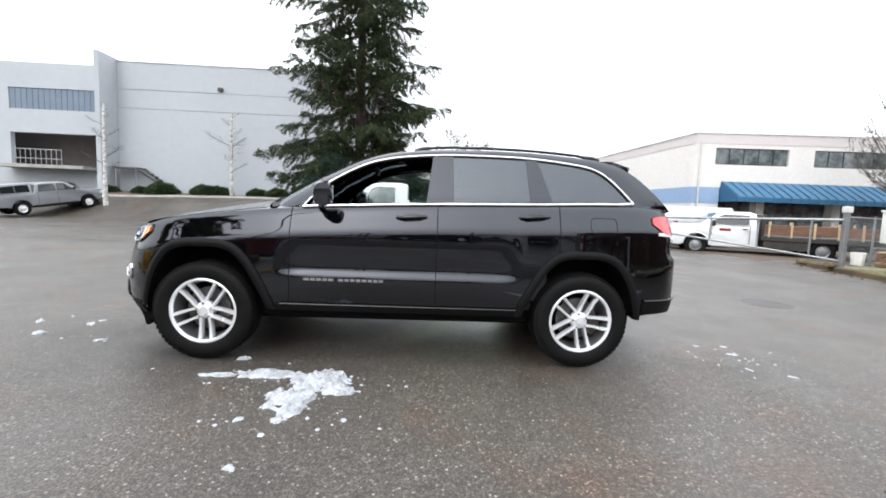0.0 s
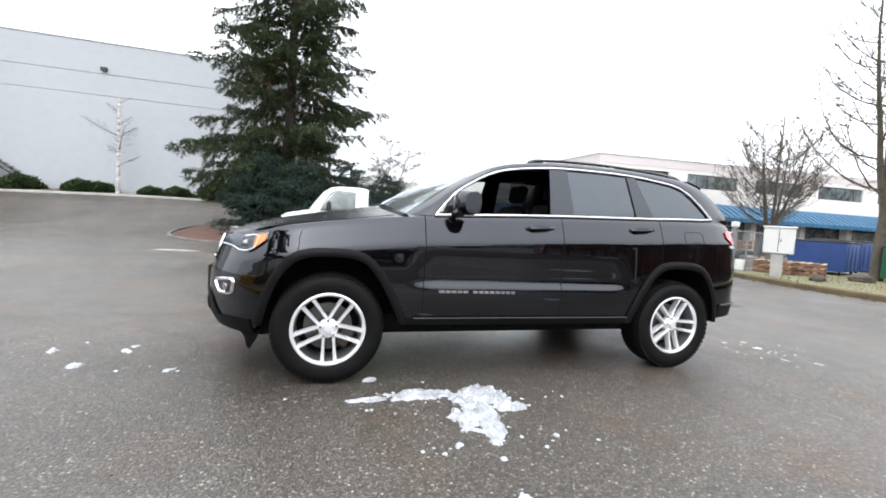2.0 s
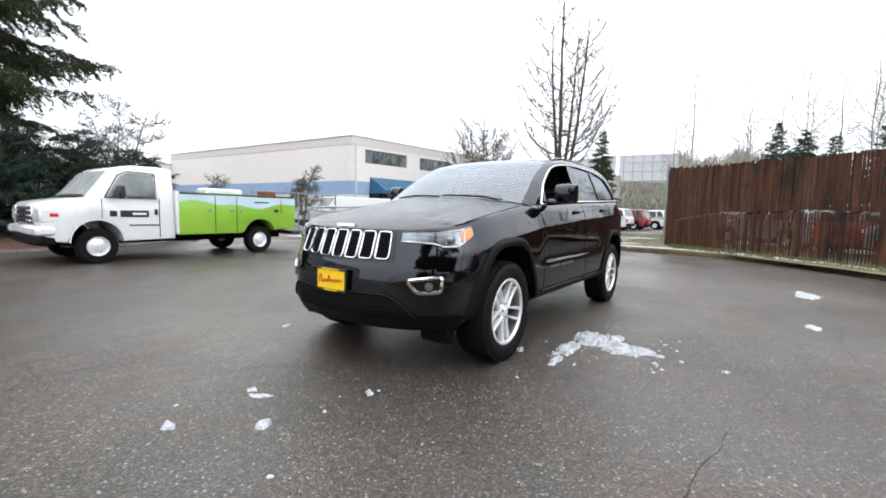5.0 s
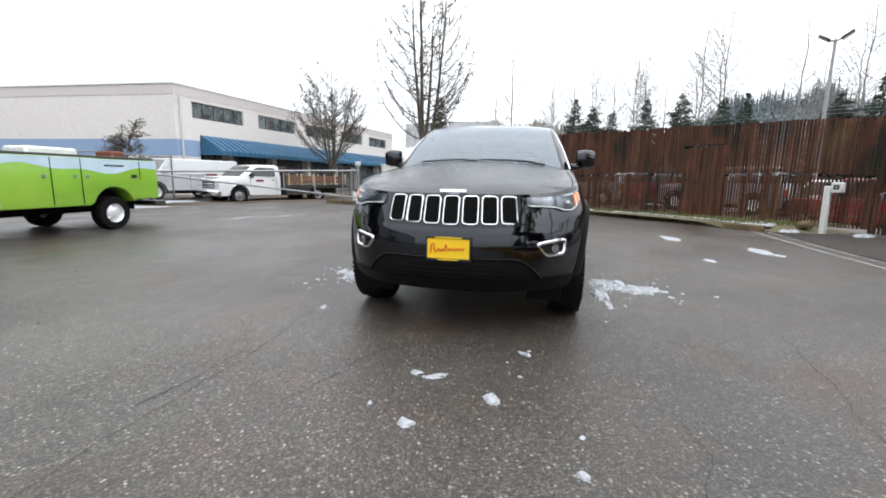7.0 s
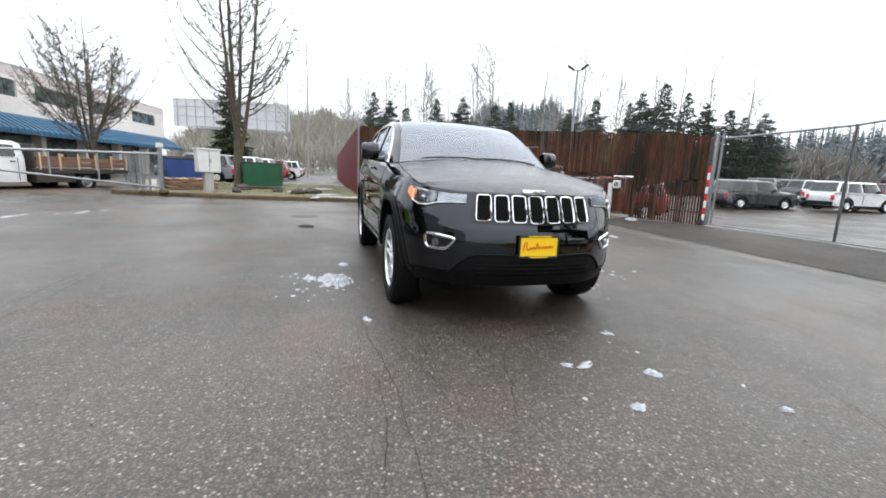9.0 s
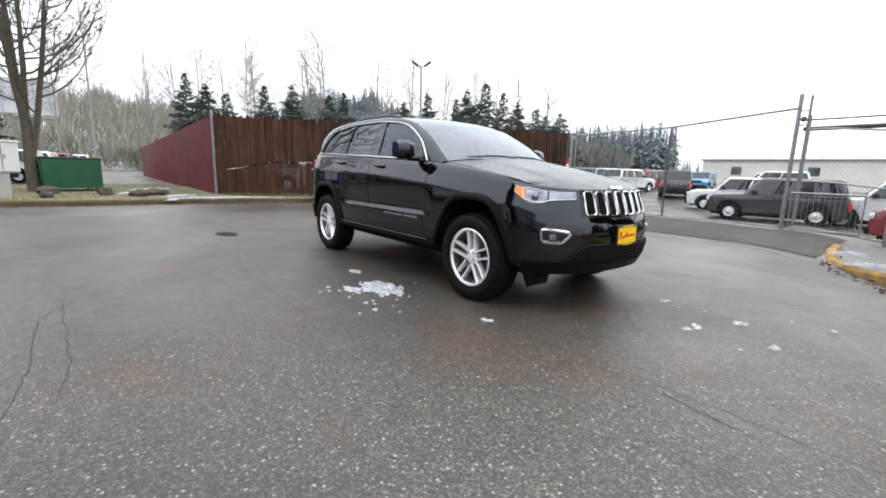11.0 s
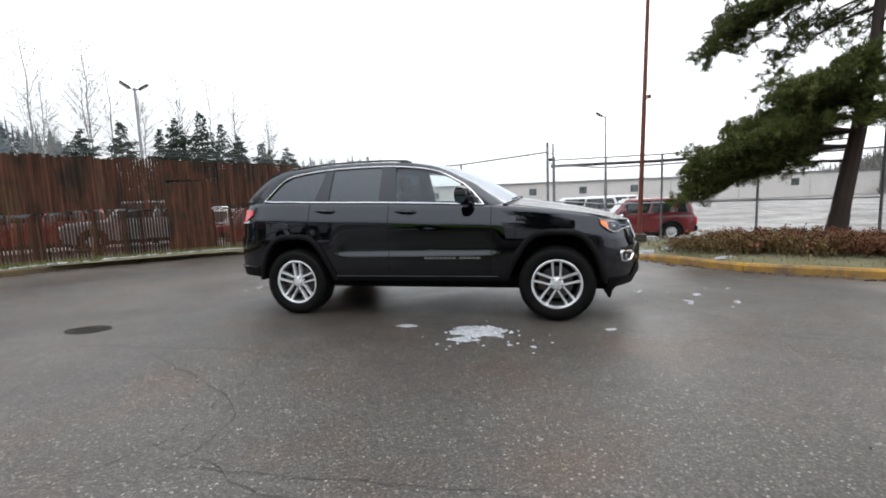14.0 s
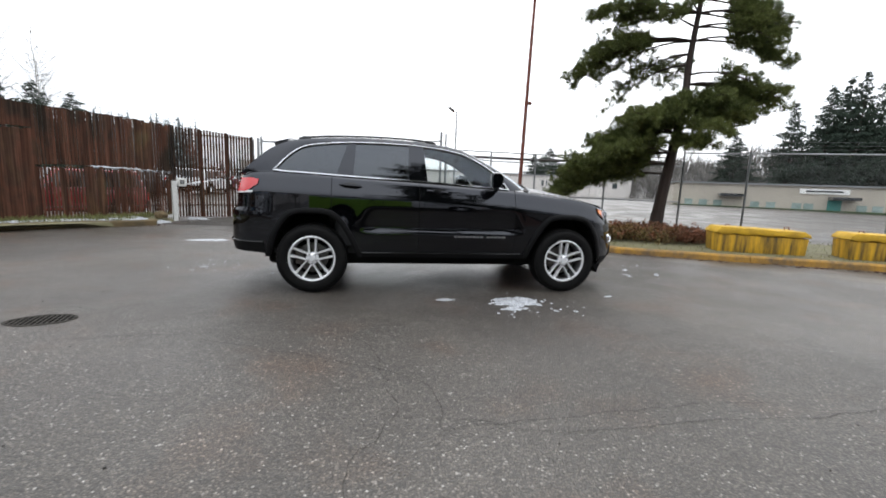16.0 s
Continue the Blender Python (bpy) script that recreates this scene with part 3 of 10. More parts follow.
# ---------------------------------------------------------------- ground
def lie(x, y):
    """Height of the ground: level round the car, rising to the grey building, falling to the yellow kerb and beyond the south fence."""
    start = 13 + 4 * (1 - smoothstep(-15, -9, x)) + 1.5 * (1 - smoothstep(-18, -14, x))
    up = 1.48 * smoothstep(start, 23.5, y) * (1 - smoothstep(2, 9, x))
    down = -0.42 * smoothstep(-8.8, -11.0, y) * (1 - smoothstep(14, 24, x))
    dip = -0.125 * smoothstep(0.7, 2.9, -0.52 * (x + 2.3) - 0.85 * (y + 1.2)) * (1 - smoothstep(-3.3, -1.8, x)) * smoothstep(-24, -15, x)
    return up + down + dip + 0.45 * smoothstep(-16, -32, y) * (1 - smoothstep(14, 30, x))


def even(a, b, step):
    n = max(1, round((b - a) / step))
    return [a + (b - a) * k / n for k in range(n)]


xs = even(-700, -80, 100) + even(-80, -30, 10) + even(-30, -12, 1.0) + even(-12, 0, 0.4) + even(0, 30, 1.0) + even(30, 80, 10) + even(80, 700, 100) + [700]
ys = even(-700, -80, 100) + even(-80, -14, 6) + even(-14, -8, 0.5) + even(-8, 2, 0.4) + even(2, 30, 1.0) + even(30, 80, 10) + even(80, 700, 100) + [700]
bm = bmesh.new()
net = [[bm.verts.new((x, y, lie(x, y))) for y in ys] for x in xs]
for i in range(len(xs) - 1):
    for j in range(len(ys) - 1):
        bm.faces.new((net[i][j], net[i + 1][j], net[i + 1][j + 1], net[i][j + 1]))
single("ground", bm, ASPHALT, "wet grey asphalt yard with pale aggregate", "ground", kind="structure")


def bed(name, line, material, label, lift=0.012, rise=0.0, step=0.5, cat="ground"):
    """A patch of soil or turf inside a closed line, with an uneven, slightly raised surface."""
    pts = [Vector((x, y)) for x, y in line]
    c = sum(pts, Vector((0, 0))) / len(pts)
    bm = bmesh.new()
    rings = 7
    out = []
    for k in range(len(pts)):
        a, b = pts[k], pts[(k + 1) % len(pts)]
        n = max(1, round((b - a).length / step))
        out += [a + (b - a) * j / n for j in range(n)]
    rows_ = []
    for r in range(rings + 1):
        f = 1 - r / rings * 0.98
        row = []
        for p in out:
            q = c + (p - c) * f
            h = lift + rise * math.sin(min(1, (1 - f) * 2.2) * math.pi / 2) + (0.05 * rise + 0.01) * noise.noise((q.x * 2, q.y * 2, 3))
            if r == 0:
                h = -0.05
            row.append(bm.verts.new((q.x, q.y, lie(q.x, q.y) + h)))
        rows_.append(row)
    for a, b in zip(rows_, rows_[1:]):
        for k in range(len(out)):
            bm.faces.new((a[k], a[(k + 1) % len(out)], b[(k + 1) % len(out)], b[k]))
    bm.faces.new(rows_[-1])
    bmesh.ops.recalc_face_normals(bm, faces=bm.faces)
    return single(name, bm, material, label, cat, kind="structure")


def kerb(name, line, material, label, wide=0.16, high=0.14, piece=2.4, sunk=0.0):
    """A kerb of separate stones along a line; the stones are its parts."""
    top = thing(name, (0, 0, 0), label, "kerb", kind="structure")
    pts = [Vector((x, y, 0)) for x, y in line]
    dense = []
    for a, b in zip(pts, pts[1:]):
        n = max(1, round((b - a).length / 0.3))
        dense += [a + (b - a) * k / n for k in range(n)]
    dense.append(pts[-1])
    per = max(2, round(piece / 0.3))
    for s in range(0, len(dense) - 1, per):
        run = dense[s:s + per + 1]
        if len(run) < 2:
            break
        bm = bmesh.new()
        rings = []
        for k, p in enumerate(run):
            g = dense.index(p)
            d = (dense[min(g + 1, len(dense) - 1)] - dense[max(g - 1, 0)]).normalized()
            nrm = Vector((-d.y, d.x, 0))
            q = p + d * (0.006 if k == 0 else -0.006 if k == len(run) - 1 else 0)
            z = lie(q.x, q.y) - 0.10 * (1 - smoothstep(0.0, 1.6, (q - pts[0]).length - sunk)) if sunk else lie(q.x, q.y)
            j = 0.008 * noise.noise((q.x * 3, q.y * 3, 1))
            sect = ((-wide / 2, -0.05), (-wide / 2 + 0.01 + j, high - 0.035 + j), (-wide / 2 + 0.04, high + j), (wide / 2 - 0.03, high + j * 0.5), (wide / 2, high - 0.02), (wide / 2, -0.05))
            rings.append([bm.verts.new(q + nrm * a + Vector((0, 0, z + b))) for a, b in sect])
        for a, b in zip(rings, rings[1:]):
            for k in range(5):
                bm.faces.new((a[k], a[k + 1], b[k + 1], b[k]))
        bm.faces.new(rings[0])
        bm.faces.new(rings[-1][::-1])
        bmesh.ops.recalc_face_normals(bm, faces=bm.faces)
        part("kerb_stone", bm, material, top, smooth=False)
    return top


# verge along the brown fence, turf to the bins, verge by the yellow kerb, tree island
VERGE_N = [(11.6, 8.2), (10.9, 6.2), (10.4, 4.0), (10.35, 1.5), (10.2, -0.6), (9.6, -2.2), (8.5, -3.7), (7.2, -4.75), (6.35, -5.25), (6.0, -5.65)]
bed("verge_east", VERGE_N + [(5.8, -7.2), (6.6, -8.1), (13.0, 0.2), (24, 0.6), (24, 8.6)], TURF, "strip of thin turf and litter by the fence", 0.10, 0.03)
kerb("kerb_east", VERGE_N, OLDCURB, "old mossy kerb beside the brown fence")
VERGE_S = [(-2.62, -7.2), (-2.68, -6.2), (-2.85, -5.35), (-3.12, -4.75), (-3.75, -3.85), (-4.6, -2.85), (-6.1, -2.25), (-7.7, -1.6), (-9.4, -0.9), (-11.5, 0.1), (-14, 1.4)]
VERGE_IN = [(-3.6, -7.6), (-3.55, -6.2), (-3.6, -5.3), (-3.75, -4.6), (-4.1, -3.75)] + VERGE_S[5:]
bed("verge_south", VERGE_IN + [(-15, -2.5), (-10.1, -5.2), (-8.6, -6.2), (-4.6, -8.1)], TURF, "planted strip of leaf litter behind the kerb", 0.10, 0.04)
kerb("kerb_south", VERGE_S, YCURB, "worn yellow-painted kerb with chipped edges", sunk=2.0)
ISLAND = [(-2.2 + 4.6 * math.cos(a) * (1 + 0.05 * math.sin(3 * a)), 14.1 + 3.5 * math.sin(a)) for a in np.linspace(0, math.tau, 28, endpoint=False)]
bed("tree_island", ISLAND, MULCH, "raised island of red-brown bark mulch", 0.06, 0.30)
kerb("kerb_island", ISLAND + ISLAND[:1], DARKKERB, "low dirty concrete kerb round the mulch island", 0.14, 0.07)
bed("planting_strip", [(-22, 22.2), (-3, 22.2), (-3, 24.0), (-22, 24.0)], SOIL, "planting strip along the grey wall", 0.05, 0.02)
kerb("kerb_building", [(-22, 22.15), (-12, 22.15), (-3, 22.15)], CONCRETE, "low kerb along the planting strip", 0.14, 0.10)
bed("verge_far_east", [(11.0, 8.6), (22, 10.5), (22, 16.0), (13.5, 13.6), (5.6, 12.6), (5.8, 12.0), (10, 11.4)], SOIL, "litter-strewn ground under the parked truck", 0.015, 0.0)

# flush gutter of two pale strips across the driveway
for k, (dy, wd) in enumerate(((0.0, 0.07), (-0.30, 0.06))):
    bm = bmesh.new()
    a = [(6.1, -5.45), (3.5, -5.2), (1.4, -5.12), (-0.6, -5.05), (-1.8, -4.98), (-2.55, -4.82)]
    lo, hi = [], []
    for p in spline([(x, y + dy, 0) for x, y in a], 6):
        wob = 0.02 * noise.noise((p.x * 2, k, 0))
        z = max(lie(p.x, p.y), lie(p.x, p.y + wd)) + 0.004
        lo.append(bm.verts.new((p.x, p.y + wob, z)))
        hi.append(bm.verts.new((p.x, p.y + wd + wob, z)))
    for i in range(len(lo) - 1):
        bm.faces.new((lo[i], lo[i + 1], hi[i + 1], hi[i]))
    single("gutter_strip", bm, GUTTER, "worn concrete gutter strip across the driveway", "gutter", kind="structure")

front_ = spline([(x, y, 0) for x, y in ((6.0, -5.78), (3.5, -5.52), (1.4, -5.44), (-0.6, -5.37), (-1.8, -5.30), (-2.68, -5.22))], 6)
back_ = spline([(x, y, 0) for x, y in ((5.5, -7.7), (4.3, -8.7), (1.44, -8.95), (-0.6, -8.75), (-1.5, -8.62), (-2.6, -8.4))], 6)
bm = bmesh.new()


def apron(u, v):
    k = round(u * (len(front_) - 1))
    p = front_[k].lerp(back_[k], v)
    x, y = p.x + 0.03 * noise.noise((p.x * 3, p.y * 3, 2)), p.y + 0.03 * noise.noise((p.x * 3, p.y * 3, 7))
    return Vector((x, y, lie(x, y) + 0.012))


grid(bm, apron, len(front_) - 1, 10)
face_up = [f for f in bm.faces if f.normal.z < 0]
bmesh.ops.reverse_faces(bm, faces=face_up)
single("driveway_apron", bm, NEWASPHALT, "darker newer asphalt between gutter and gate", "driveway", kind="structure", smooth=False)
bm = bmesh.new()
lo, hi = [], []
for p in spline([(4.5, -8.72, 0), (1.44, -8.98, 0), (-1.4, -8.60, 0)], 12):
    z = lie(p.x, p.y)
    lo.append(bm.verts.new((p.x, p.y - 0.02, z + 0.03)))
    hi.append(bm.verts.new((p.x, p.y + 0.13 + 0.015 * noise.noise((p.x * 3, 0, 0)), lie(p.x, p.y + 0.13) + 0.012)))
for i in range(len(lo) - 1):
    bm.faces.new((lo[i], lo[i + 1], hi[i + 1], hi[i]))
single("gate_sill", bm, GUTTER, "pale concrete strip under the gate", "gutter", kind="structure")

# cracks and joints of the asphalt
CRACKS = [[(-4.6, 1.13), (-4.0, 1.12), (-3.4, 1.11), (-2.6, 1.14), (-2.0, 1.2)], [(-3.9, -1.08), (-3.6, -1.2), (-3.3, -1.3), (-3.05, -1.26)],
          [(-3.4, -2.02), (-3.0, -2.08), (-2.5, -2.2), (-1.6, -2.35)], [(-1.3, 2.2), (-0.3, 2.23), (0.6, 2.22), (1.6, 2.15), (2.3, 2.2), (3.1, 2.24)],
          [(0.95, 2.28), (0.78, 2.67), (0.74, 3.0), (0.68, 3.45), (0.79, 3.72), (0.9, 4.02), (0.8, 5.2)], [(-2.9, 3.78), (-2.2, 3.75), (-1.6, 3.77), (-1.0, 3.74), (-0.2, 3.76), (0.3, 3.6), (0.75, 3.5)],
          [(-1.6, 3.6), (-0.95, 3.58), (0.45, 3.68)], [(0.45, 3.68), (0.6, 3.05), (2.1, 2.3)], [(-2.4, 1.6), (-2.9, 1.2), (-3.7, 1.25)], [(2.5, -1.4), (3.3, -1.2), (4.2, -1.7), (5.4, -1.5)],
          [(-3.4, 0.6), (-2.6, 0.3), (-2.4, -0.3)], [(-0.4, -3.3), (0.6, -3.1), (1.8, -3.25)], [(-6.5, 4.0), (-4.0, 5.2), (-1.0, 6.0), (2.0, 5.6)]]
for k, line in enumerate(CRACKS):
    bm = bmesh.new()
    lo, hi = [], []
    pts = spline([(x, y, 0) for x, y in line], 14)
    for i, p in enumerate(pts):
        d = (pts[min(i + 1, len(pts) - 1)] - pts[max(i - 1, 0)]).normalized()
        nrm = Vector((-d.y, d.x, 0))
        q = p + nrm * (0.035 * noise.noise((p.x * 5, p.y * 5, k)) + 0.012 * noise.noise((p.x * 25, p.y * 25, k)))
        w = 0.0011 + 0.0026 * abs(noise.noise((p.x * 7, p.y * 7, 9 + k)))
        up_z = Vector((0, 0, lie(q.x, q.y) + 0.004))
        lo.append(bm.verts.new(q - nrm * w + up_z))
        hi.append(bm.verts.new(q + nrm * w + up_z))
    for i in range(len(lo) - 1):
        bm.faces.new((lo[i], lo[i + 1], hi[i + 1], hi[i]))
    single("asphalt_crack", bm, CRACK, "thin dark crack in the asphalt", "crack", "asphalt cracks", kind="structure")

# ---------------------------------------------------------------- the black car; it faces -x
PLAN = spline([(-2.335, 0, 0), (-2.322, 0.25, 0), (-2.262, 0.5, 0), (-2.12, 0.72, 0), (-1.95, 0.865, 0), (-1.75, 0.93, 0), (-1.43, 0.943, 0), (-0.8, 0.945, 0), (0.3, 0.95, 0),
               (1.2, 0.95, 0), (1.6, 0.945, 0), (1.95, 0.915, 0), (2.19, 0.835, 0), (2.32, 0.68, 0), (2.39, 0.38, 0), (2.42, 0, 0)], 40)
PX, PY = np.array([p.x for p in PLAN]), np.array([p.y for p in PLAN])
PS = np.concatenate(([0], np.cumsum(np.hypot(np.diff(PX), np.diff(PY)))))
TX, TY = np.gradient(PX, PS), np.gradient(PY, PS)
z_top = smooth_f([(-2.4, 0.985), (-2.27, 0.987), (-2.1, 1.005), (-1.85, 1.055), (-1.5, 1.11), (-1.2, 1.148), (-0.92, 1.177), (-0.72, 1.19),
                  (0.23, 1.24), (1.0, 1.268), (1.81, 1.297), (2.1, 1.29), (2.25, 1.27), (2.43, 1.25)])
z_low = smooth_f([(-2.4, 0.33), (-2.2, 0.33), (-2.0, 0.35), (-1.85, 0.42), (-0.95, 0.41), (0.95, 0.43), (1.85, 0.42), (2.1, 0.45), (2.43, 0.47)])
d_front = smooth_f([(0.30, 0.07), (0.38, 0.03), (0.46, 0.0), (0.62, 0.0), (0.72, 0.014), (0.78, 0.035), (0.90, 0.075), (0.985, 0.11), (1.06, 0.15)])
d_side = smooth_f([(0.28, 0.12), (0.36, 0.05), (0.44, 0.02), (0.55, 0.005), (0.67, 0.0), (0.683, 0.001), (0.72, 0.024), (0.74, 0.025), (0.85, 0.018), (0.98, 0.012), (1.3, 0.012)])
d_plain = smooth_f([(0.28, 0.12), (0.36, 0.05), (0.44, 0.02), (0.55, 0.008), (0.70, 0.004), (0.9, 0.006), (1.3, 0.012)])
d_roll = smooth_f([(0.0, 0.085), (0.02, 0.068), (0.06, 0.050), (0.12, 0.0275), (0.16, 0.0125), (0.185, 0.004), (0.205, 0.0005), (0.23, 0.0), (1.2, 0.0)])
d_rear = smooth_f([(0.42, 0.035), (0.50, 0.012), (0.58, 0.0), (0.84, 0.0), (0.885, 0.012), (0.92, 0.05), (1.05, 0.065), (1.15, 0.085), (1.26, 0.125), (1.32, 0.15)])


def skin(s, z, off=0.0):
    """A point of the car's lower body: s metres round its plan from the front's middle, at height z, off metres proud."""
    x, y = np.interp(s, PS, PX), np.interp(s, PS, PY)
    tx, ty = np.interp(s, PS, TX), np.interp(s, PS, TY)
    k = math.hypot(tx, ty)
    nx, ny = -ty / k, tx / k
    wf, wr = max(0, -nx) ** 2, max(0, nx) ** 2
    ws = 1 - wf - wr
    door = smoothstep(-0.95, -0.70, x) * (1 - smoothstep(0.75, 0.98, x))
    roll = d_roll(z_top(x) - z) * (1 - 0.6 * wr) * (1 - 0.85 * wf)
    side = d_side(z) * door + d_plain(z) * (1 - door)
    d = wf * d_front(z) + ws * side + wr * d_rear(z) + roll * (ws + wr * 0.3 + wf * 0.2)
    return Vector((x - nx * (d - off), y - ny * (d - off), z))


def s_at_x(x):
    return float(np.interp(x, PX, PS))


def s_at_y(y):
    front = len(PX) // 4
    return float(np.interp(y, PY[:front], PS[:front]))


def s_rear_y(y):
    k = 3 * len(PX) // 4
    return float(np.interp(y, PY[k:][::-1], PS[k:][::-1]))


def flip(v, side):
    return Vector((v.x, v.y * side, v.z))


AXLES = (-1.4575, 1.4575)
ARCH = [(-0.475, 0.40), (-0.455, 0.50), (-0.405, 0.66), (-0.325, 0.80), (-0.235, 0.885), (-0.12, 0.918), (0.0, 0.922), (0.12, 0.918),
        (0.235, 0.885), (0.335, 0.79), (0.425, 0.645), (0.495, 0.50), (0.525, 0.41)]


def arch_line(axle, grow, steps=4):
    """The wheel arch's outline in x and z; its long leg points to the middle of the car."""
    turn = 1 if axle < 0 else -1
    mid = Vector((0, 0.45))
    out = []
    for p in spline([(a, 0, b) for a, b in ARCH], steps):
        q = Vector((p.x, p.z))
        d = q - mid
        q = mid + d * (1 + grow / d.length)
        q.y = max(q.y, 0.36)
        out.append((axle + turn * q.x, q.y))
    return out


def inside(poly, x, z):
    hit = False
    for (x0, z0), (x1, z1) in zip(poly, poly[1:] + poly[:1]):
        if (z0 > z) != (z1 > z) and x < x0 + (z - z0) * (x1 - x0) / (z1 - z0):
            hit = not hit
    return hit


HOLES = [arch_line(a, -0.025) for a in AXLES]
HOLES = [line + [(line[-1][0], 0.1), (line[0][0], 0.1)] for line in HOLES]


def body_panel(name, s0, s1, parent, side, label=""):
    """One panel of the lower body between two places on the plan, with the wheel openings left out."""
    bm = bmesh.new()
    cols = max(2, round((s1 - s0) / 0.022))
    rows = 44
    table = []
    for i in range(cols + 1):
        s = s0 + (s1 - s0) * i / cols
        x = float(np.interp(s, PS, PX))
        lo, hi = z_low(x), z_top(x)
        table.append([bm.verts.new(flip(skin(s, lo + (hi - lo) * j / rows), side)) for j in range(rows + 1)])
    for i in range(cols):
        for j in range(rows):
            q = (table[i][j], table[i + 1][j], table[i + 1][j + 1], table[i][j + 1])
            c = sum((v.co for v in q), Vector()) / 4
            if abs(c.y) > 0.75 and any(inside(h, c.x, c.z) for h in HOLES):
                continue
            bm.faces.new(q if side < 0 else q[::-1])
    bmesh.ops.delete(bm, geom=[v for v in bm.verts if not v.link_faces], context="VERTS")
    bmesh.ops.recalc_face_normals(bm, faces=bm.faces)
    return part(name, bm, PAINT, parent, label)


def on_skin(name, s_range, low, high, material, parent, side, off=0.006, deep=0.03, nu=14, nv=6, label="", bulge=0.0):
    """A plate that follows the body: from s0 to s1 round the plan, between the heights low(u) and high(u)."""
    s0, s1 = s_range

    def at(u, v):
        z = low(u) + (high(u) - low(u)) * v
        return flip(skin(s0 + (s1 - s0) * u, z, off + bulge * (1 - (2 * u - 1) ** 2) * (1 - (2 * v - 1) ** 2)), side)

    def back(u, v):
        return flip(skin(s0 + (s1 - s0) * u, low(u) + (high(u) - low(u)) * v, off - deep), side)
    bm = bmesh.new()
    grid(bm, at, nu, nv, back)
    bmesh.ops.recalc_face_normals(bm, faces=bm.faces)
    return part(name, bm, material, parent, label)


def ring_on_skin(name, corners, r, material, parent, side, off=0.008, label="", round_=5):
    """A bar along a closed outline of (s, z) on the body."""
    bm = bmesh.new()
    pts = []
    n = len(corners)
    for k in range(n):
        a, b, c = Vector(corners[k - 1]), Vector(corners[k]), Vector(corners[(k + 1) % n])
        cut = 0.32 * min((a - b).length, (c - b).length)
        p, q = b + (a - b).normalized() * cut, b + (c - b).normalized() * cut
        for j in range(round_ + 1):
            t = j / round_
            pts.append((1 - t) ** 2 * p + 2 * t * (1 - t) * b + t * t * q)
    dense = []
    for k in range(len(pts)):
        a, b = pts[k - 1], pts[k]
        steps = max(1, int((b - a).length / 0.03))
        for j in range(1, steps + 1):
            dense.append(a + (b - a) * j / steps)
    tube(bm, [flip(skin(p[0], p[1], off), side) for p in dense], r, 6, closed=True)
    bmesh.ops.recalc_face_normals(bm, faces=bm.faces)
    return part(name, bm, material, parent, label)


def face_out(bm, way):
    """Turns a sheet's faces towards a direction."""
    bm.normal_update()
    if sum((f.normal * f.calc_area() for f in bm.faces), Vector()).dot(Vector(way)) < 0:
        bmesh.ops.reverse_faces(bm, faces=bm.faces)


car = thing("black_car", (0, 0, 0), "glossy black mid-size sport utility car with chrome window trim", "car")

# lower body, panel by panel
SEAMS = {"front_bumper": (0.0, s_at_x(-1.93)), "front_fender": (s_at_x(-1.93), s_at_x(-0.815)), "front_door": (s_at_x(-0.811), s_at_x(0.298)),
         "rear_door": (s_at_x(0.302), s_at_x(1.248)), "rear_quarter": (s_at_x(1.252), s_at_x(2.06)), "rear_bumper": (s_at_x(2.06), float(PS[-1]))}
doors = {}
for side in (-1, 1):
    for name, (s0, s1) in SEAMS.items():
        doors[name, side] = body_panel(name, s0, s1, car, side)
    for x, lo, hi in ((-0.813, 0.44, 1.19), (0.300, 0.44, 1.24), (1.250, 0.90, 1.26)):
        bm = bmesh.new()
        tube(bm, [flip(skin(s_at_x(x), lo + (hi - lo) * k / 24, -0.001), side) for k in range(25)], 0.0038, 5)
        part("panel_gap", bm, LINER, car)

# greenhouse: side surface from the belt up to the roof's edge
belt_y = smooth_f([(x, skin(s_at_x(x), z_top(x)).y) for x in np.linspace(-1.2, 2.34, 60)])


def cabin_y(x, z):
    h = max(0, (z - z_top(x)) / 0.40)
    return belt_y(x) - 0.158 * h ** 1.12


def cabin(x, z, side, off=0.0, inset=0.0):
    return Vector((x, (cabin_y(x, z) - inset + off) * side, z + off * 0.35))


DLO = spline([(-0.735, 0, 1.195), (-0.645, 0, 1.30), (-0.51, 0, 1.42), (-0.2, 0, 1.575), (0.21, 0, 1.64), (0.62, 0, 1.655), (1.04, 0, 1.648), (1.40, 0, 1.612), (1.57, 0, 1.57), (1.70, 0, 1.48), (1.855, 0, 1.315)], 8)
EDGE = spline([(-0.93, 0, 1.195), (-0.75, 0, 1.325), (-0.56, 0, 1.450), (-0.2, 0, 1.622), (0.21, 0, 1.690), (0.62, 0, 1.706), (1.04, 0, 1.702), (1.40, 0, 1.680), (1.67, 0, 1.645), (1.90, 0, 1.545), (2.22, 0, 1.275)], 8)
INSET = smooth_f([(-0.93, 0.055), (-0.5, 0.035), (0.0, 0.012), (2.0, 0.012), (2.3, 0.03)])
dlo_x, dlo_z = np.array([p.x for p in DLO]), np.array([p.z for p in DLO])


def dlo_top(x):
    return float(np.interp(x, dlo_x, dlo_z))


def edge_at(k, side):
    p = EDGE[k]
    return Vector((p.x, (cabin_y(p.x, p.z) - INSET(p.x)) * side, p.z))


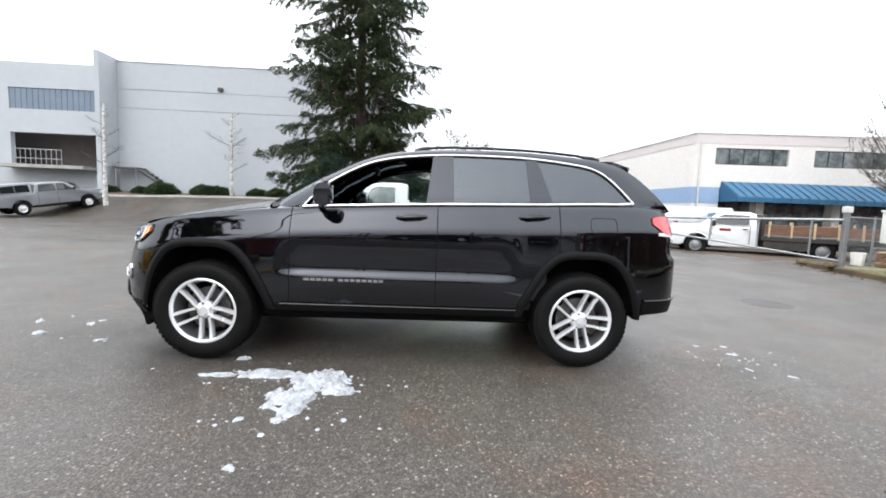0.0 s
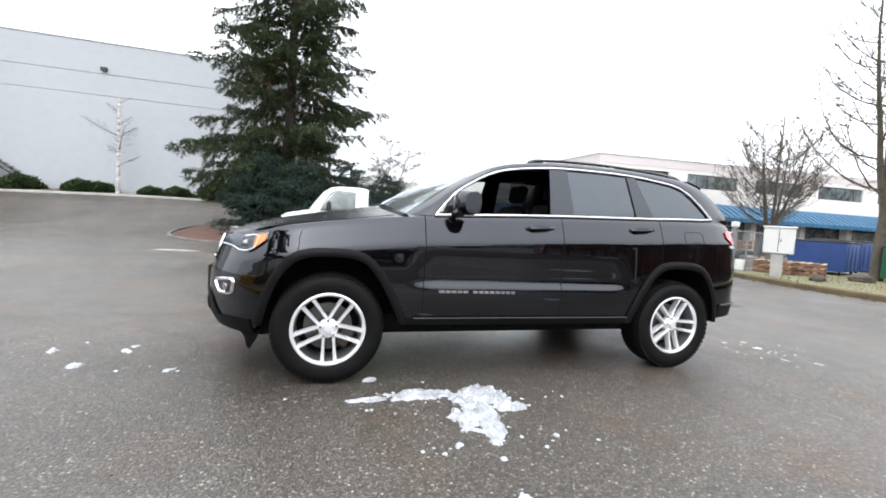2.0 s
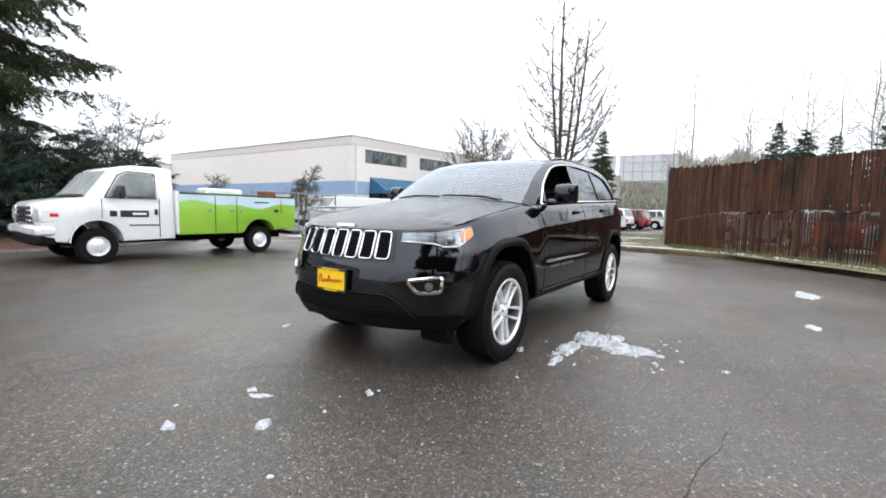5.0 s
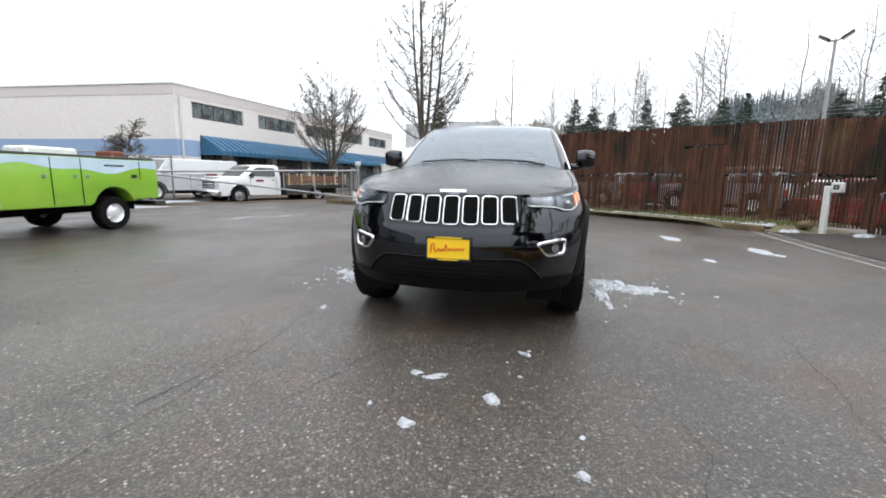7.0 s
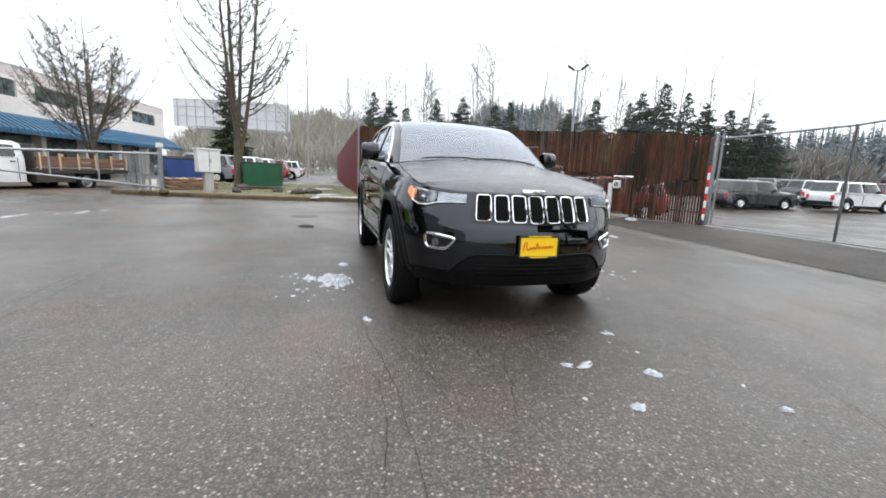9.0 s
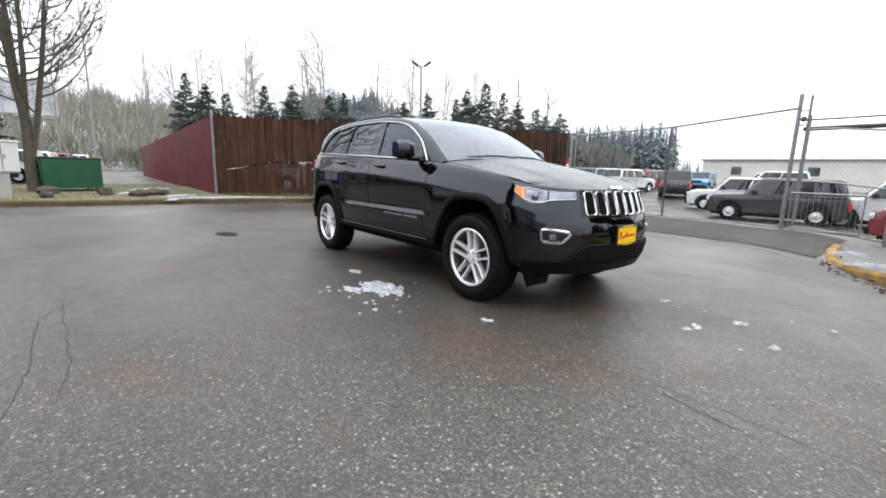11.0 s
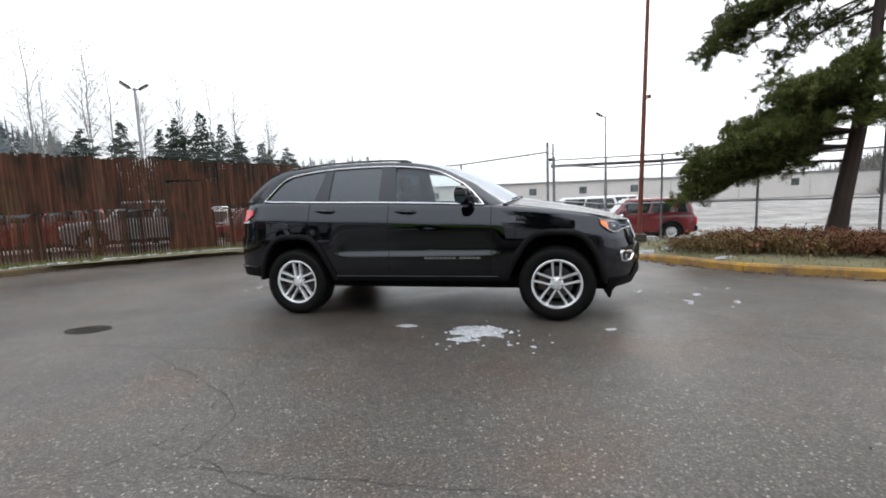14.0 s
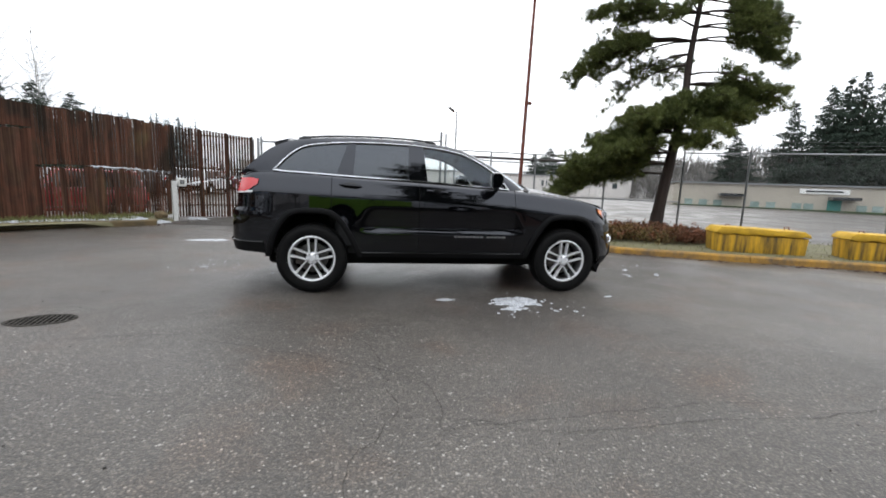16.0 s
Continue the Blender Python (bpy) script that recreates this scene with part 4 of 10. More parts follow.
NE = len(EDGE) - 1
for side in (-1, 1):
    def rib(u, v):
        k = round(u * NE)
        a, e = DLO[k], edge_at(k, side)
        d = cabin(a.x, a.z, side)
        q = d.lerp(e, v)
        q.y += side * 0.012 * 4 * v * (1 - v)
        return q
    bm = bmesh.new()
    grid(bm, rib, NE, 5, lambda u, v: rib(u, v) - Vector((0, side * 0.05, 0.02)))
    bmesh.ops.recalc_face_normals(bm, faces=bm.faces)
    part("side_pillar_frame", bm, PAINT, car)
    # lower rear corner behind the quarter window, and the fender top before the mirror
    bm = bmesh.new()

    def corner(u, v):
        a = Vector((1.855, 0, 1.315)).lerp(Vector((2.22, 0, 1.275)), u)
        zt = z_top(a.x)
        z = zt + (a.z - zt) * v
        e = cabin(a.x, z, side)
        e.y -= side * INSET(a.x) * v * u
        return e
    grid(bm, corner, 8, 2)
    bmesh.ops.recalc_face_normals(bm, faces=bm.faces)
    part("rear_corner", bm, PAINT, car)
    bm = bmesh.new()

    def wedge(u, v):
        x = -0.93 + 0.2 * u
        zt = z_top(x)
        a = cabin(x, zt, side)
        b = Vector((x, (cabin_y(x, 1.195) - INSET(x) * (1 - u)) * side, 1.196))
        return a.lerp(b, v)
    grid(bm, wedge, 4, 2)
    bmesh.ops.recalc_face_normals(bm, faces=bm.faces)
    part("mirror_corner", bm, PAINT, car)
    # glass
    panes = [("front_door_glass", -0.60, 0.235, 0.03, CLEAR), ("rear_door_glass", 0.415, 1.035, -0.015, TINT), ("quarter_glass", 1.135, 1.83, -0.135, TINT)]
    for name, xa, xb, lean, mt in panes:
        if name == "front_door_glass" and side < 0:
            continue        # the driver's window is wound down

        def pane(u, v):
            x = xa + (xb - xa) * u
            z0 = z_top(x) - 0.015
            z = z0 + (dlo_top(x) + 0.012 - z0) * v
            return cabin(x + lean * (v - 0.5) * (1 - u if "quarter" in name else 1), z, side, -0.008)
        bm = bmesh.new()
        grid(bm, pane, 16, 8)
        face_out(bm, (0, side, 0.3))
        part(name, bm, mt, doors["front_door" if "front" in name else "rear_door" if "rear_door" in name else "rear_quarter", side], "dark privacy glass" if mt is TINT else "clear glass")
    # pillars between the panes, and the black sail behind the mirror
    for name, bot, top_ in (("b_pillar", (0.205, 0.425), (0.255, 0.415)), ("c_pillar", (1.03, 1.215), (1.00, 1.085)), ("mirror_sail", (-0.72, -0.60), (-0.60, -0.58))):
        def pil(u, v):
            x = (bot[0] + (bot[1] - bot[0]) * u) * (1 - v) + (top_[0] + (top_[1] - top_[0]) * u) * v
            z0 = z_top(x) - 0.01
            return cabin(x, z0 + (dlo_top(x) + 0.01 - z0) * v, side, 0.001)
        bm = bmesh.new()
        grid(bm, pil, 4, 8, lambda u, v: pil(u, v) - Vector((0, side * 0.04, 0)))
        bmesh.ops.recalc_face_normals(bm, faces=bm.faces)
        part(name, bm, PAINT if "pillar" in name else GLOSSBLACK, car)
    # bright trim round the windows
    bm = bmesh.new()
    line = [cabin(p.x, p.z, side, 0.004) for p in DLO]
    tube(bm, line, 0.0085, 6)
    part("window_trim", bm, CHROME, car, "polished chrome window surround")
    bm = bmesh.new()
    line = [cabin(x, z_top(x) + 0.008 + 0.012 * smoothstep(1.7, 1.855, x), side, 0.006) for x in np.linspace(-0.735, 1.855, 40)]
    tube(bm, line, 0.0095, 6)
    part("belt_trim", bm, CHROME, car, "polished chrome belt moulding")

# windscreen, roof and tailgate glass span the two edges
bow = smooth_f([(0, -0.15), (8, -0.13), (24, -0.08), (32, -0.04), (40, 0), (64, 0), (72, 0.02), (80, 0.055)])
crown = smooth_f([(0, 0.050), (8, 0.040), (24, 0.025), (32, 0.030), (40, 0.042), (56, 0.050), (64, 0.045), (72, 0.040), (80, 0.03)])


def span(k, w):
    a, b = edge_at(k, -1), edge_at(k, 1)
    p = a.lerp(b, (w + 1) / 2)
    f = 1 - abs(w) ** 2.4
    return Vector((p.x + bow(k) * f, p.y, p.z + crown(k) * f))


def span_sheet(k0, k1, w0, w1, drop=0.0):
    bm = bmesh.new()
    grid(bm, lambda u, v: span(k0 + round(u * (k1 - k0)), w0 + (w1 - w0) * v) - Vector((0, 0, drop)), k1 - k0, 24)
    face_out(bm, (0, 0, 1))
    return bm


part("windscreen", span_sheet(0, 28, -0.965, 0.965), SCREEN, car, "clear windscreen")
for w0, w1 in ((-1.0, -0.965), (0.965, 1.0)):
    part("a_pillar_edge", span_sheet(0, 28, w0, w1), GLOSSBLACK, car)
part("roof", span_sheet(28, 70, -1, 1), WETPAINT, car)
part("headliner", span_sheet(29, 70, -0.97, 0.97, 0.035), LINER, car)
gate = part("tailgate", span_sheet(70, NE, -1, 1), PAINT, car)
bm = bmesh.new()
grid(bm, lambda u, v: span(72 + round(u * 7), -0.86 + 1.72 * v) + Vector((0.006, 0, 0.006)), 7, 20)
part("tailgate_glass", bm, TINT, gate, "dark privacy glass")
bm = bmesh.new()
grid(bm, lambda u, v: span(66, -0.95 + 1.9 * v) + Vector((0.15 * u, 0, 0.030 - 0.045 * u)), 6, 16,
     lambda u, v: span(66, -0.95 + 1.9 * v) + Vector((0.14 * u, 0, -0.055 * u)))
bmesh.ops.recalc_face_normals(bm, faces=bm.faces)
part("roof_spoiler", bm, PAINT, gate)
# tailgate below its glass
bm = bmesh.new()


def gate_low(u, v):
    w = -1 + 2 * u
    a = span(NE, w)
    s = float(PS[-1]) - (1 - abs(w)) * 0.0
    yy = abs(a.y)
    b = skin(s_rear_y(min(yy, 0.70)), z_top(2.3), 0.0)
    b = Vector((b.x, a.y, b.z))
    return a.lerp(b, v)


grid(bm, gate_low, 20, 3)
bmesh.ops.recalc_face_normals(bm, faces=bm.faces)
part("tailgate_panel", bm, PAINT, gate)

# bonnet: from the nose to the foot of the windscreen
S_NOSE = s_at_x(-1.90)


def bonnet(u, w, off=0.0):
    s = abs(w) * S_NOSE
    x = float(np.interp(s, PS, PX))
    b = skin(s, z_top(x))
    c = span(0, w)
    c = Vector((c.x - 0.035, c.y * 1.07, c.z - 0.018))
    if w < 0:
        b.y = -b.y
    p = b.lerp(c, u)
    # the sides follow the fender's top edge
    e = abs(w) ** 6
    xe = p.x
    ye = skin(s_at_x(xe), z_top(xe)).y if xe > -1.95 else abs(p.y)
    p.y = p.y * (1 - e) + math.copysign(ye, w) * e if abs(w) > 0.4 else p.y
    p.z = p.z * (1 - e) + z_top(xe) * e if xe > -1.95 else p.z
    f = 1 - abs(w) ** 3.2
    p.z += f * (0.028 * (1 - (1 - min(u / 0.22, 1)) ** 2) * (1 - 0.55 * u) + 0.008 * math.sin(math.pi * u))
    p.z += 0.010 * (1 - smoothstep(0.46, 0.58, abs(w))) * smoothstep(0.08, 0.4, u) + off
    return p


bm = bmesh.new()
grid(bm, lambda u, v: bonnet(u, -1 + 2 * v), 34, 56)
bmesh.ops.recalc_face_normals(bm, faces=bm.faces)
hood = part("bonnet", bm, WETPAINT, car)
for side in (-1, 1):
    bm = bmesh.new()
    tube(bm, [bonnet(0.03 + 0.95 * k / 30, side * (0.93 - 0.05 * k / 30), 0.0) for k in range(31)], 0.0035, 5)
    part("bonnet_gap", bm, LINER, hood)
bm = bmesh.new()
grid(bm, lambda u, v: span(0, -0.98 + 1.96 * v) + Vector((-0.05 + 0.075 * u, 0, -0.012 + 0.02 * u)), 3, 20)
part("cowl", bm, CLADDING, car)
for y0, y1 in ((0.62, 0.02), (0.0, -0.58)):
    bm = bmesh.new()
    w0, w1 = -y0 / 0.8, -y1 / 0.8
    tube(bm, [span(0 if k < 3 else 1, w0 + (w1 - w0) * k / 12) + Vector((-0.010, 0, 0.012)) for k in range(13)], 0.008, 5)
    part("wiper", bm, CLADDING, car, "black wiper blade")

# wheel arches and liners
for axle in AXLES:
    for side in (-1, 1):
        outer, inner = arch_line(axle, 0.012), arch_line(axle, -0.048)
        n = len(outer) - 1

        def flare(u, v):
            k = round(u * n)
            (xo, zo), (xi, zi) = outer[k], inner[k]
            x, z = xo + (xi - xo) * v, zo + (zi - zo) * v
            base = skin(s_at_x(x), max(z, z_low(x)), 0.0)
            return Vector((x, (base.y + 0.004 + 0.020 * math.sin(math.pi * min(1, 0.15 + 0.6 * v)) - 0.0) * side, z))
        bm = bmesh.new()
        grid(bm, flare, n, 5, lambda u, v: flare(u, v) - Vector((0, side * 0.05, 0)))
        bmesh.ops.recalc_face_normals(bm, faces=bm.faces)
        part("wheel_arch_moulding", bm, CLADDING, car, "matt black arch moulding")
        bm = bmesh.new()
        grid(bm, lambda u, v: Vector((inner[round(u * n)][0], (0.90 - 0.38 * v) * side, inner[round(u * n)][1] + 0.004)), n, 4)
        cap = [bm.verts.new((x, 0.52 * side, z)) for x, z in inner]
        bm.faces.new(cap)
        part("wheel_well", bm, LINER, car)

# sills, lower aprons and underbody
for side in (-1, 1):
    on_skin("sill", (s_at_x(-0.93), s_at_x(0.98)), lambda u: 0.405, lambda u: 0.455, CLADDING, car, side, 0.012, 0.06, 30, 4, "matt black sill moulding")
    bm = bmesh.new()
    tube(bm, [flip(skin(s_at_x(-0.88 + 1.81 * k / 40), 0.458, 0.016), side) for k in range(41)], 0.0075, 8)
    part("sill_trim", bm, GLOSSBLACK, car, "glossy sill edge")
    on_skin("rear_apron", (s_at_x(1.95), float(PS[-1])), lambda u: 0.44 + 0.03 * u, lambda u: 0.55, CLADDING, car, side, 0.008, 0.05, 24, 4, "matt black bumper apron")
    bm = bmesh.new()
    tube(bm, [flip(skin(s_at_x(1.96) + (float(PS[-1]) - s_at_x(1.96)) * k / 40, 0.556, 0.010), side) for k in range(41)], 0.009, 8)
    part("apron_trim", bm, GLOSSBLACK, car, "glossy bumper edge")
    on_skin("front_lip", (0.0, s_at_x(-1.97)), lambda u: 0.325, lambda u: 0.405 + 0.02 * u, CLADDING, car, side, 0.010, 0.05, 24, 3, "matt black chin spoiler")
bm = bmesh.new()
box(bm, (-2.05, -0.72, 0.29), (1.95, 0.72, 0.44), 0.03)
part("underbody", bm, LINER, car)
bm = bmesh.new()
rod(bm, (1.4575, -0.7, 0.36), (1.4575, 0.7, 0.36), 0.045, n=10)
part("rear_axle", bm, DARKSTEEL, car)
bm = bmesh.new()
rod(bm, (-1.4575, -0.7, 0.36), (-1.4575, 0.7, 0.36), 0.03, n=10)
part("front_axle", bm, DARKSTEEL, car)
bm = bmesh.new()
box(bm, (1.72, -0.50, 0.36), (2.08, 0.35, 0.50), 0.05, seg=3)
part("silencer", bm, DARKSTEEL, car)

# front: grille, lamps, intake, fog lamps, sign
grille = on_skin("grille_panel", (0.0, s_at_y(0.485)), lambda u: 0.765 + 0.012 * u, lambda u: 0.982, GLOSSBLACK, car, 1, 0.004, 0.02, 12, 4)
on_skin("grille_panel", (0.0, s_at_y(0.485)), lambda u: 0.765 + 0.012 * u, lambda u: 0.982, GLOSSBLACK, car, -1, 0.004, 0.02, 12, 4)
for k in range(-3, 4):
    side = 1 if k >= 0 else -1
    yc = abs(k) * 0.1335
    half = 0.0525
    sl, sr = s_at_y(max(yc - half, 0)), s_at_y(yc + half)
    if k == 0:
        sl = -sr

    def mirrored(s, z, off):
        p = skin(abs(s), z, off)
        return flip(p, side if s >= 0 else -side)
    lo, hi = 0.783 + 0.004 * abs(k), 0.970
    corners = [(sl, lo), (sr, lo), (sr, hi), (sl, hi)]
    bm = bmesh.new()
    pts = []
    for q in range(4):
        a, b, c = Vector(corners[q - 1]), Vector(corners[q]), Vector(corners[(q + 1) % 4])
        cut = 0.026
        p0, p1 = b + (a - b).normalized() * cut, b + (c - b).normalized() * cut
        for j in range(6):
            t = j / 5
            pts.append((1 - t) ** 2 * p0 + 2 * t * (1 - t) * b + t * t * p1)
    tube(bm, [mirrored(p[0], p[1], 0.010) for p in pts], 0.0068, 6, closed=True)
    slot = part("grille_ring", bm, CHROME, car, "chrome grille ring")
    bm = bmesh.new()
    mid = Vector(((sl + sr) / 2, (lo + hi) / 2))
    grid(bm, lambda u, v: mirrored(sl + (sr - sl) * u, lo + (hi - lo) * v, 0.006), 4, 6)
    part("slot_backing", bm, LINER, slot)
    bm = bmesh.new()
    nx_, nz_ = 5, 9
    for i in range(nx_):
        for j in range(nz_):
            if (i + j) % 2:
                continue
            cs, cz = sl + (sr - sl) * (i + 0.5) / nx_, lo + (hi - lo) * (j + 0.5) / nz_
            hexa = [mirrored(cs + 0.0115 * math.cos(a * math.tau / 6), cz + 0.0165 * math.sin(a * math.tau / 6), 0.0085) for a in range(6)]
            tube(bm, hexa, 0.0030, 4, closed=True)
    part("mesh_insert", bm, CLADDING, slot, "black honeycomb insert")
for side in (-1, 1):
    sa, sb = s_at_y(0.530), s_at_x(-1.885)
    low = smooth_f([(0, 0.908), (0.30, 0.902), (0.46, 0.896), (0.58, 0.876), (0.74, 0.880), (0.86, 0.912), (1, 0.962)])
    high = smooth_f([(0, 0.970), (0.4, 0.978), (0.75, 0.998), (1, 1.022)])
    lamp = on_skin("headlamp", (sa, sb), low, high, REFLECTOR, car, side, 0.004, 0.04, 24, 6, "clear-lensed headlamp")
    on_skin("lens", (sa, sb), low, high, LENS, lamp, side, 0.013, 0.008, 24, 6, "clear polycarbonate lens", 0.006)
    su = sa + (sb - sa) * 0.82
    on_skin("turn_signal", (su, sb - 0.01), lambda u: low(0.82 + 0.17 * u) + 0.006, lambda u: high(0.82 + 0.17 * u) - 0.014, AMBER, lamp, side, 0.017, 0.012, 8, 4, "amber corner reflector")
    for f, r in ((0.66, 0.030),):
        c = skin(sa + (sb - sa) * f, 0.928, -0.004)
        bm = bmesh.new()
        lathe(bm, [(0.0, -0.016), (r * 0.55, -0.012), (r * 0.8, 0.0), (r, 0.0), (r, 0.012), (0, 0.012)], 20)
        nrm = skin(sa + (sb - sa) * f, 0.928, 0.1) - c
        m = Matrix.Translation(flip(c + nrm.normalized() * 0.022, side)) @ flip(-nrm, side).to_track_quat("Y", "Z").to_matrix().to_4x4()
        bmesh.ops.transform(bm, matrix=m, verts=bm.verts)
        part("projector", bm, REFLECTOR, lamp, "dark chrome lamp projector")
    on_skin("lamp_divider", (sa + (sb - sa) * 0.44, sa + (sb - sa) * 0.47), lambda u: 0.900, lambda u: 0.978, GLOSSBLACK, lamp, side, 0.0105, 0.004, 2, 4)
    bm = bmesh.new()
    guide = [(0.03, low(0.03) + 0.006), (0.42, low(0.42) + 0.006), (0.57, low(0.57) + 0.008), (0.72, low(0.72) + 0.008), (0.84, low(0.84) + 0.008), (0.87, high(0.87) - 0.02), (0.80, high(0.80) - 0.008), (0.60, high(0.60) - 0.008)]
    tube(bm, [flip(skin(sa + (sb - sa) * f, z, 0.016), side) for f, z in guide], 0.0042, 6)
    part("lamp_light_guide", bm, WHITELENS, lamp, "white light guide")
    # fog lamp with its bright surround
    fa, fb = s_at_y(0.575), s_at_y(0.765)
    fog_low = smooth_f([(0, 0.635), (0.35, 0.577), (0.8, 0.585), (1, 0.62)])
    fog_high = smooth_f([(0, 0.664), (1, 0.690)])
    fog = on_skin("fog_lamp", (fa, fb), fog_low, fog_high, GLOSSBLACK, car, side, 0.003, 0.03, 12, 4, "fog lamp in a chrome surround")
    ring_on_skin("fog_surround", [(fa, 0.660), (fa + (fb - fa) * 0.30, 0.580), (fb - 0.01, 0.588), (fb, 0.690)], 0.0125, CHROME, fog, side, 0.004, "chrome surround")
    c = skin(fa + (fb - fa) * 0.62, 0.628, 0.0)
    nrm = skin(fa + (fb - fa) * 0.62, 0.628, 0.1) - c
    bm = bmesh.new()
    lathe(bm, [(0, -0.004), (0.026, -0.002), (0.030, 0.008), (0.030, 0.02)], 16)
    bmesh.ops.transform(bm, matrix=Matrix.Translation(flip(c + nrm.normalized() * 0.012, side)) @ flip(-nrm, side).to_track_quat("Y", "Z").to_matrix().to_4x4(), verts=bm.verts)
    part("fog_bulb", bm, REFLECTOR, fog)
    # lower intake, one half
    it_low, it_high = (lambda u: 0.372 + 0.012 * u), smooth_f([(0, 0.555), (0.66, 0.562), (0.76, 0.545), (1, 0.42)])
    intake = on_skin("lower_intake", (0.0, s_at_y(0.62)), it_low, it_high, CLADDING, car, side, 0.006, 0.03, 24, 4, "matt black lower intake")
    on_skin("intake_mesh", (0.0, s_at_y(0.44)), lambda u: 0.40, lambda u: 0.515, LINER, intake, side, 0.011, 0.004, 12, 3)
    bm = bmesh.new()
    rim = [(s_at_y(0.62) * k / 40) for k in range(41)]
    tube(bm, [flip(skin(s, it_high(s / rim[-1]), 0.010), side) for s in rim], 0.0085, 6)
    part("intake_rim", bm, CLADDING, intake)
    for k in range(3):
        on_skin("intake_bar", (0.0, s_at_y(0.43)), lambda u: 0.425 + 0.03 * k, lambda u: 0.433 + 0.03 * k, CLADDING, intake, side, 0.016, 0.006, 12, 1)

sign = part("dealer_plate", boxes(((-2.3600, -0.150, 0.548), (-2.3480, 0.150, 0.700)), bevel=0.003), YELLOW, car, "yellow advertising plate with red lettering bars")
for lo, hi in (((-2.3640, -0.155, 0.690), (-2.3460, 0.155, 0.706)), ((-2.3640, -0.155, 0.542), (-2.3460, 0.155, 0.558)), ((-2.3640, -0.155, 0.556), (-2.3460, -0.143, 0.692)), ((-2.3640, 0.143, 0.556), (-2.3460, 0.155, 0.692))):
    part("plate_frame", boxes((lo, hi), bevel=0.002), BLACKINK, sign)
bm = bmesh.new()
script = [(-2.3628, 0.121, 0.596), (-2.3628, 0.112, 0.652), (-2.3628, 0.094, 0.650), (-2.3628, 0.098, 0.628), (-2.3628, 0.086, 0.600)]
for k in range(16):
    script.append((-2.3628, 0.078 - k * 0.0125, 0.600 + 0.0008 * k + (0.022 if k % 2 else 0.004) + (0.028 if k == 5 else 0)))
tube(bm, spline(script, 3), 0.0034, 5)
part("script_bar", bm, REDINK, sign)
part("frame_bar", boxes(((-2.3655, -0.09, 0.694), (-2.3630, 0.09, 0.702))), YELLOW, sign)
part("frame_bar", boxes(((-2.3655, -0.07, 0.546), (-2.3630, 0.07, 0.554))), YELLOW, sign)
part("plate_holder", boxes(((-2.3500, -0.10, 0.57), (-2.3130, 0.10, 0.68))), CLADDING, sign)
# rubber air deflectors under the nose
for side in (-1, 1):
    bm = bmesh.new()
    slab(bm, [(-2.03, 0.345), (-1.90, 0.345), (-1.93, 0.27), (-1.965, 0.21), (-1.985, 0.215), (-2.0, 0.28)], 0.52 * side, 0.76 * side, 0.006)
    bmesh.ops.recalc_face_normals(bm, faces=bm.faces)
    part("air_deflector", bm, CLADDING, car)
# maker's mark on the nose: a plain bright bar
bm = bmesh.new()
tube(bm, [bonnet(0.014, -(-0.088 + 0.176 * k / 8), 0.002) + Vector((-0.009, 0, 0.002)) for k in range(9)], 0.0175, 8)
part("nose_emblem", bm, CHROME, hood, "plain bright emblem bar")

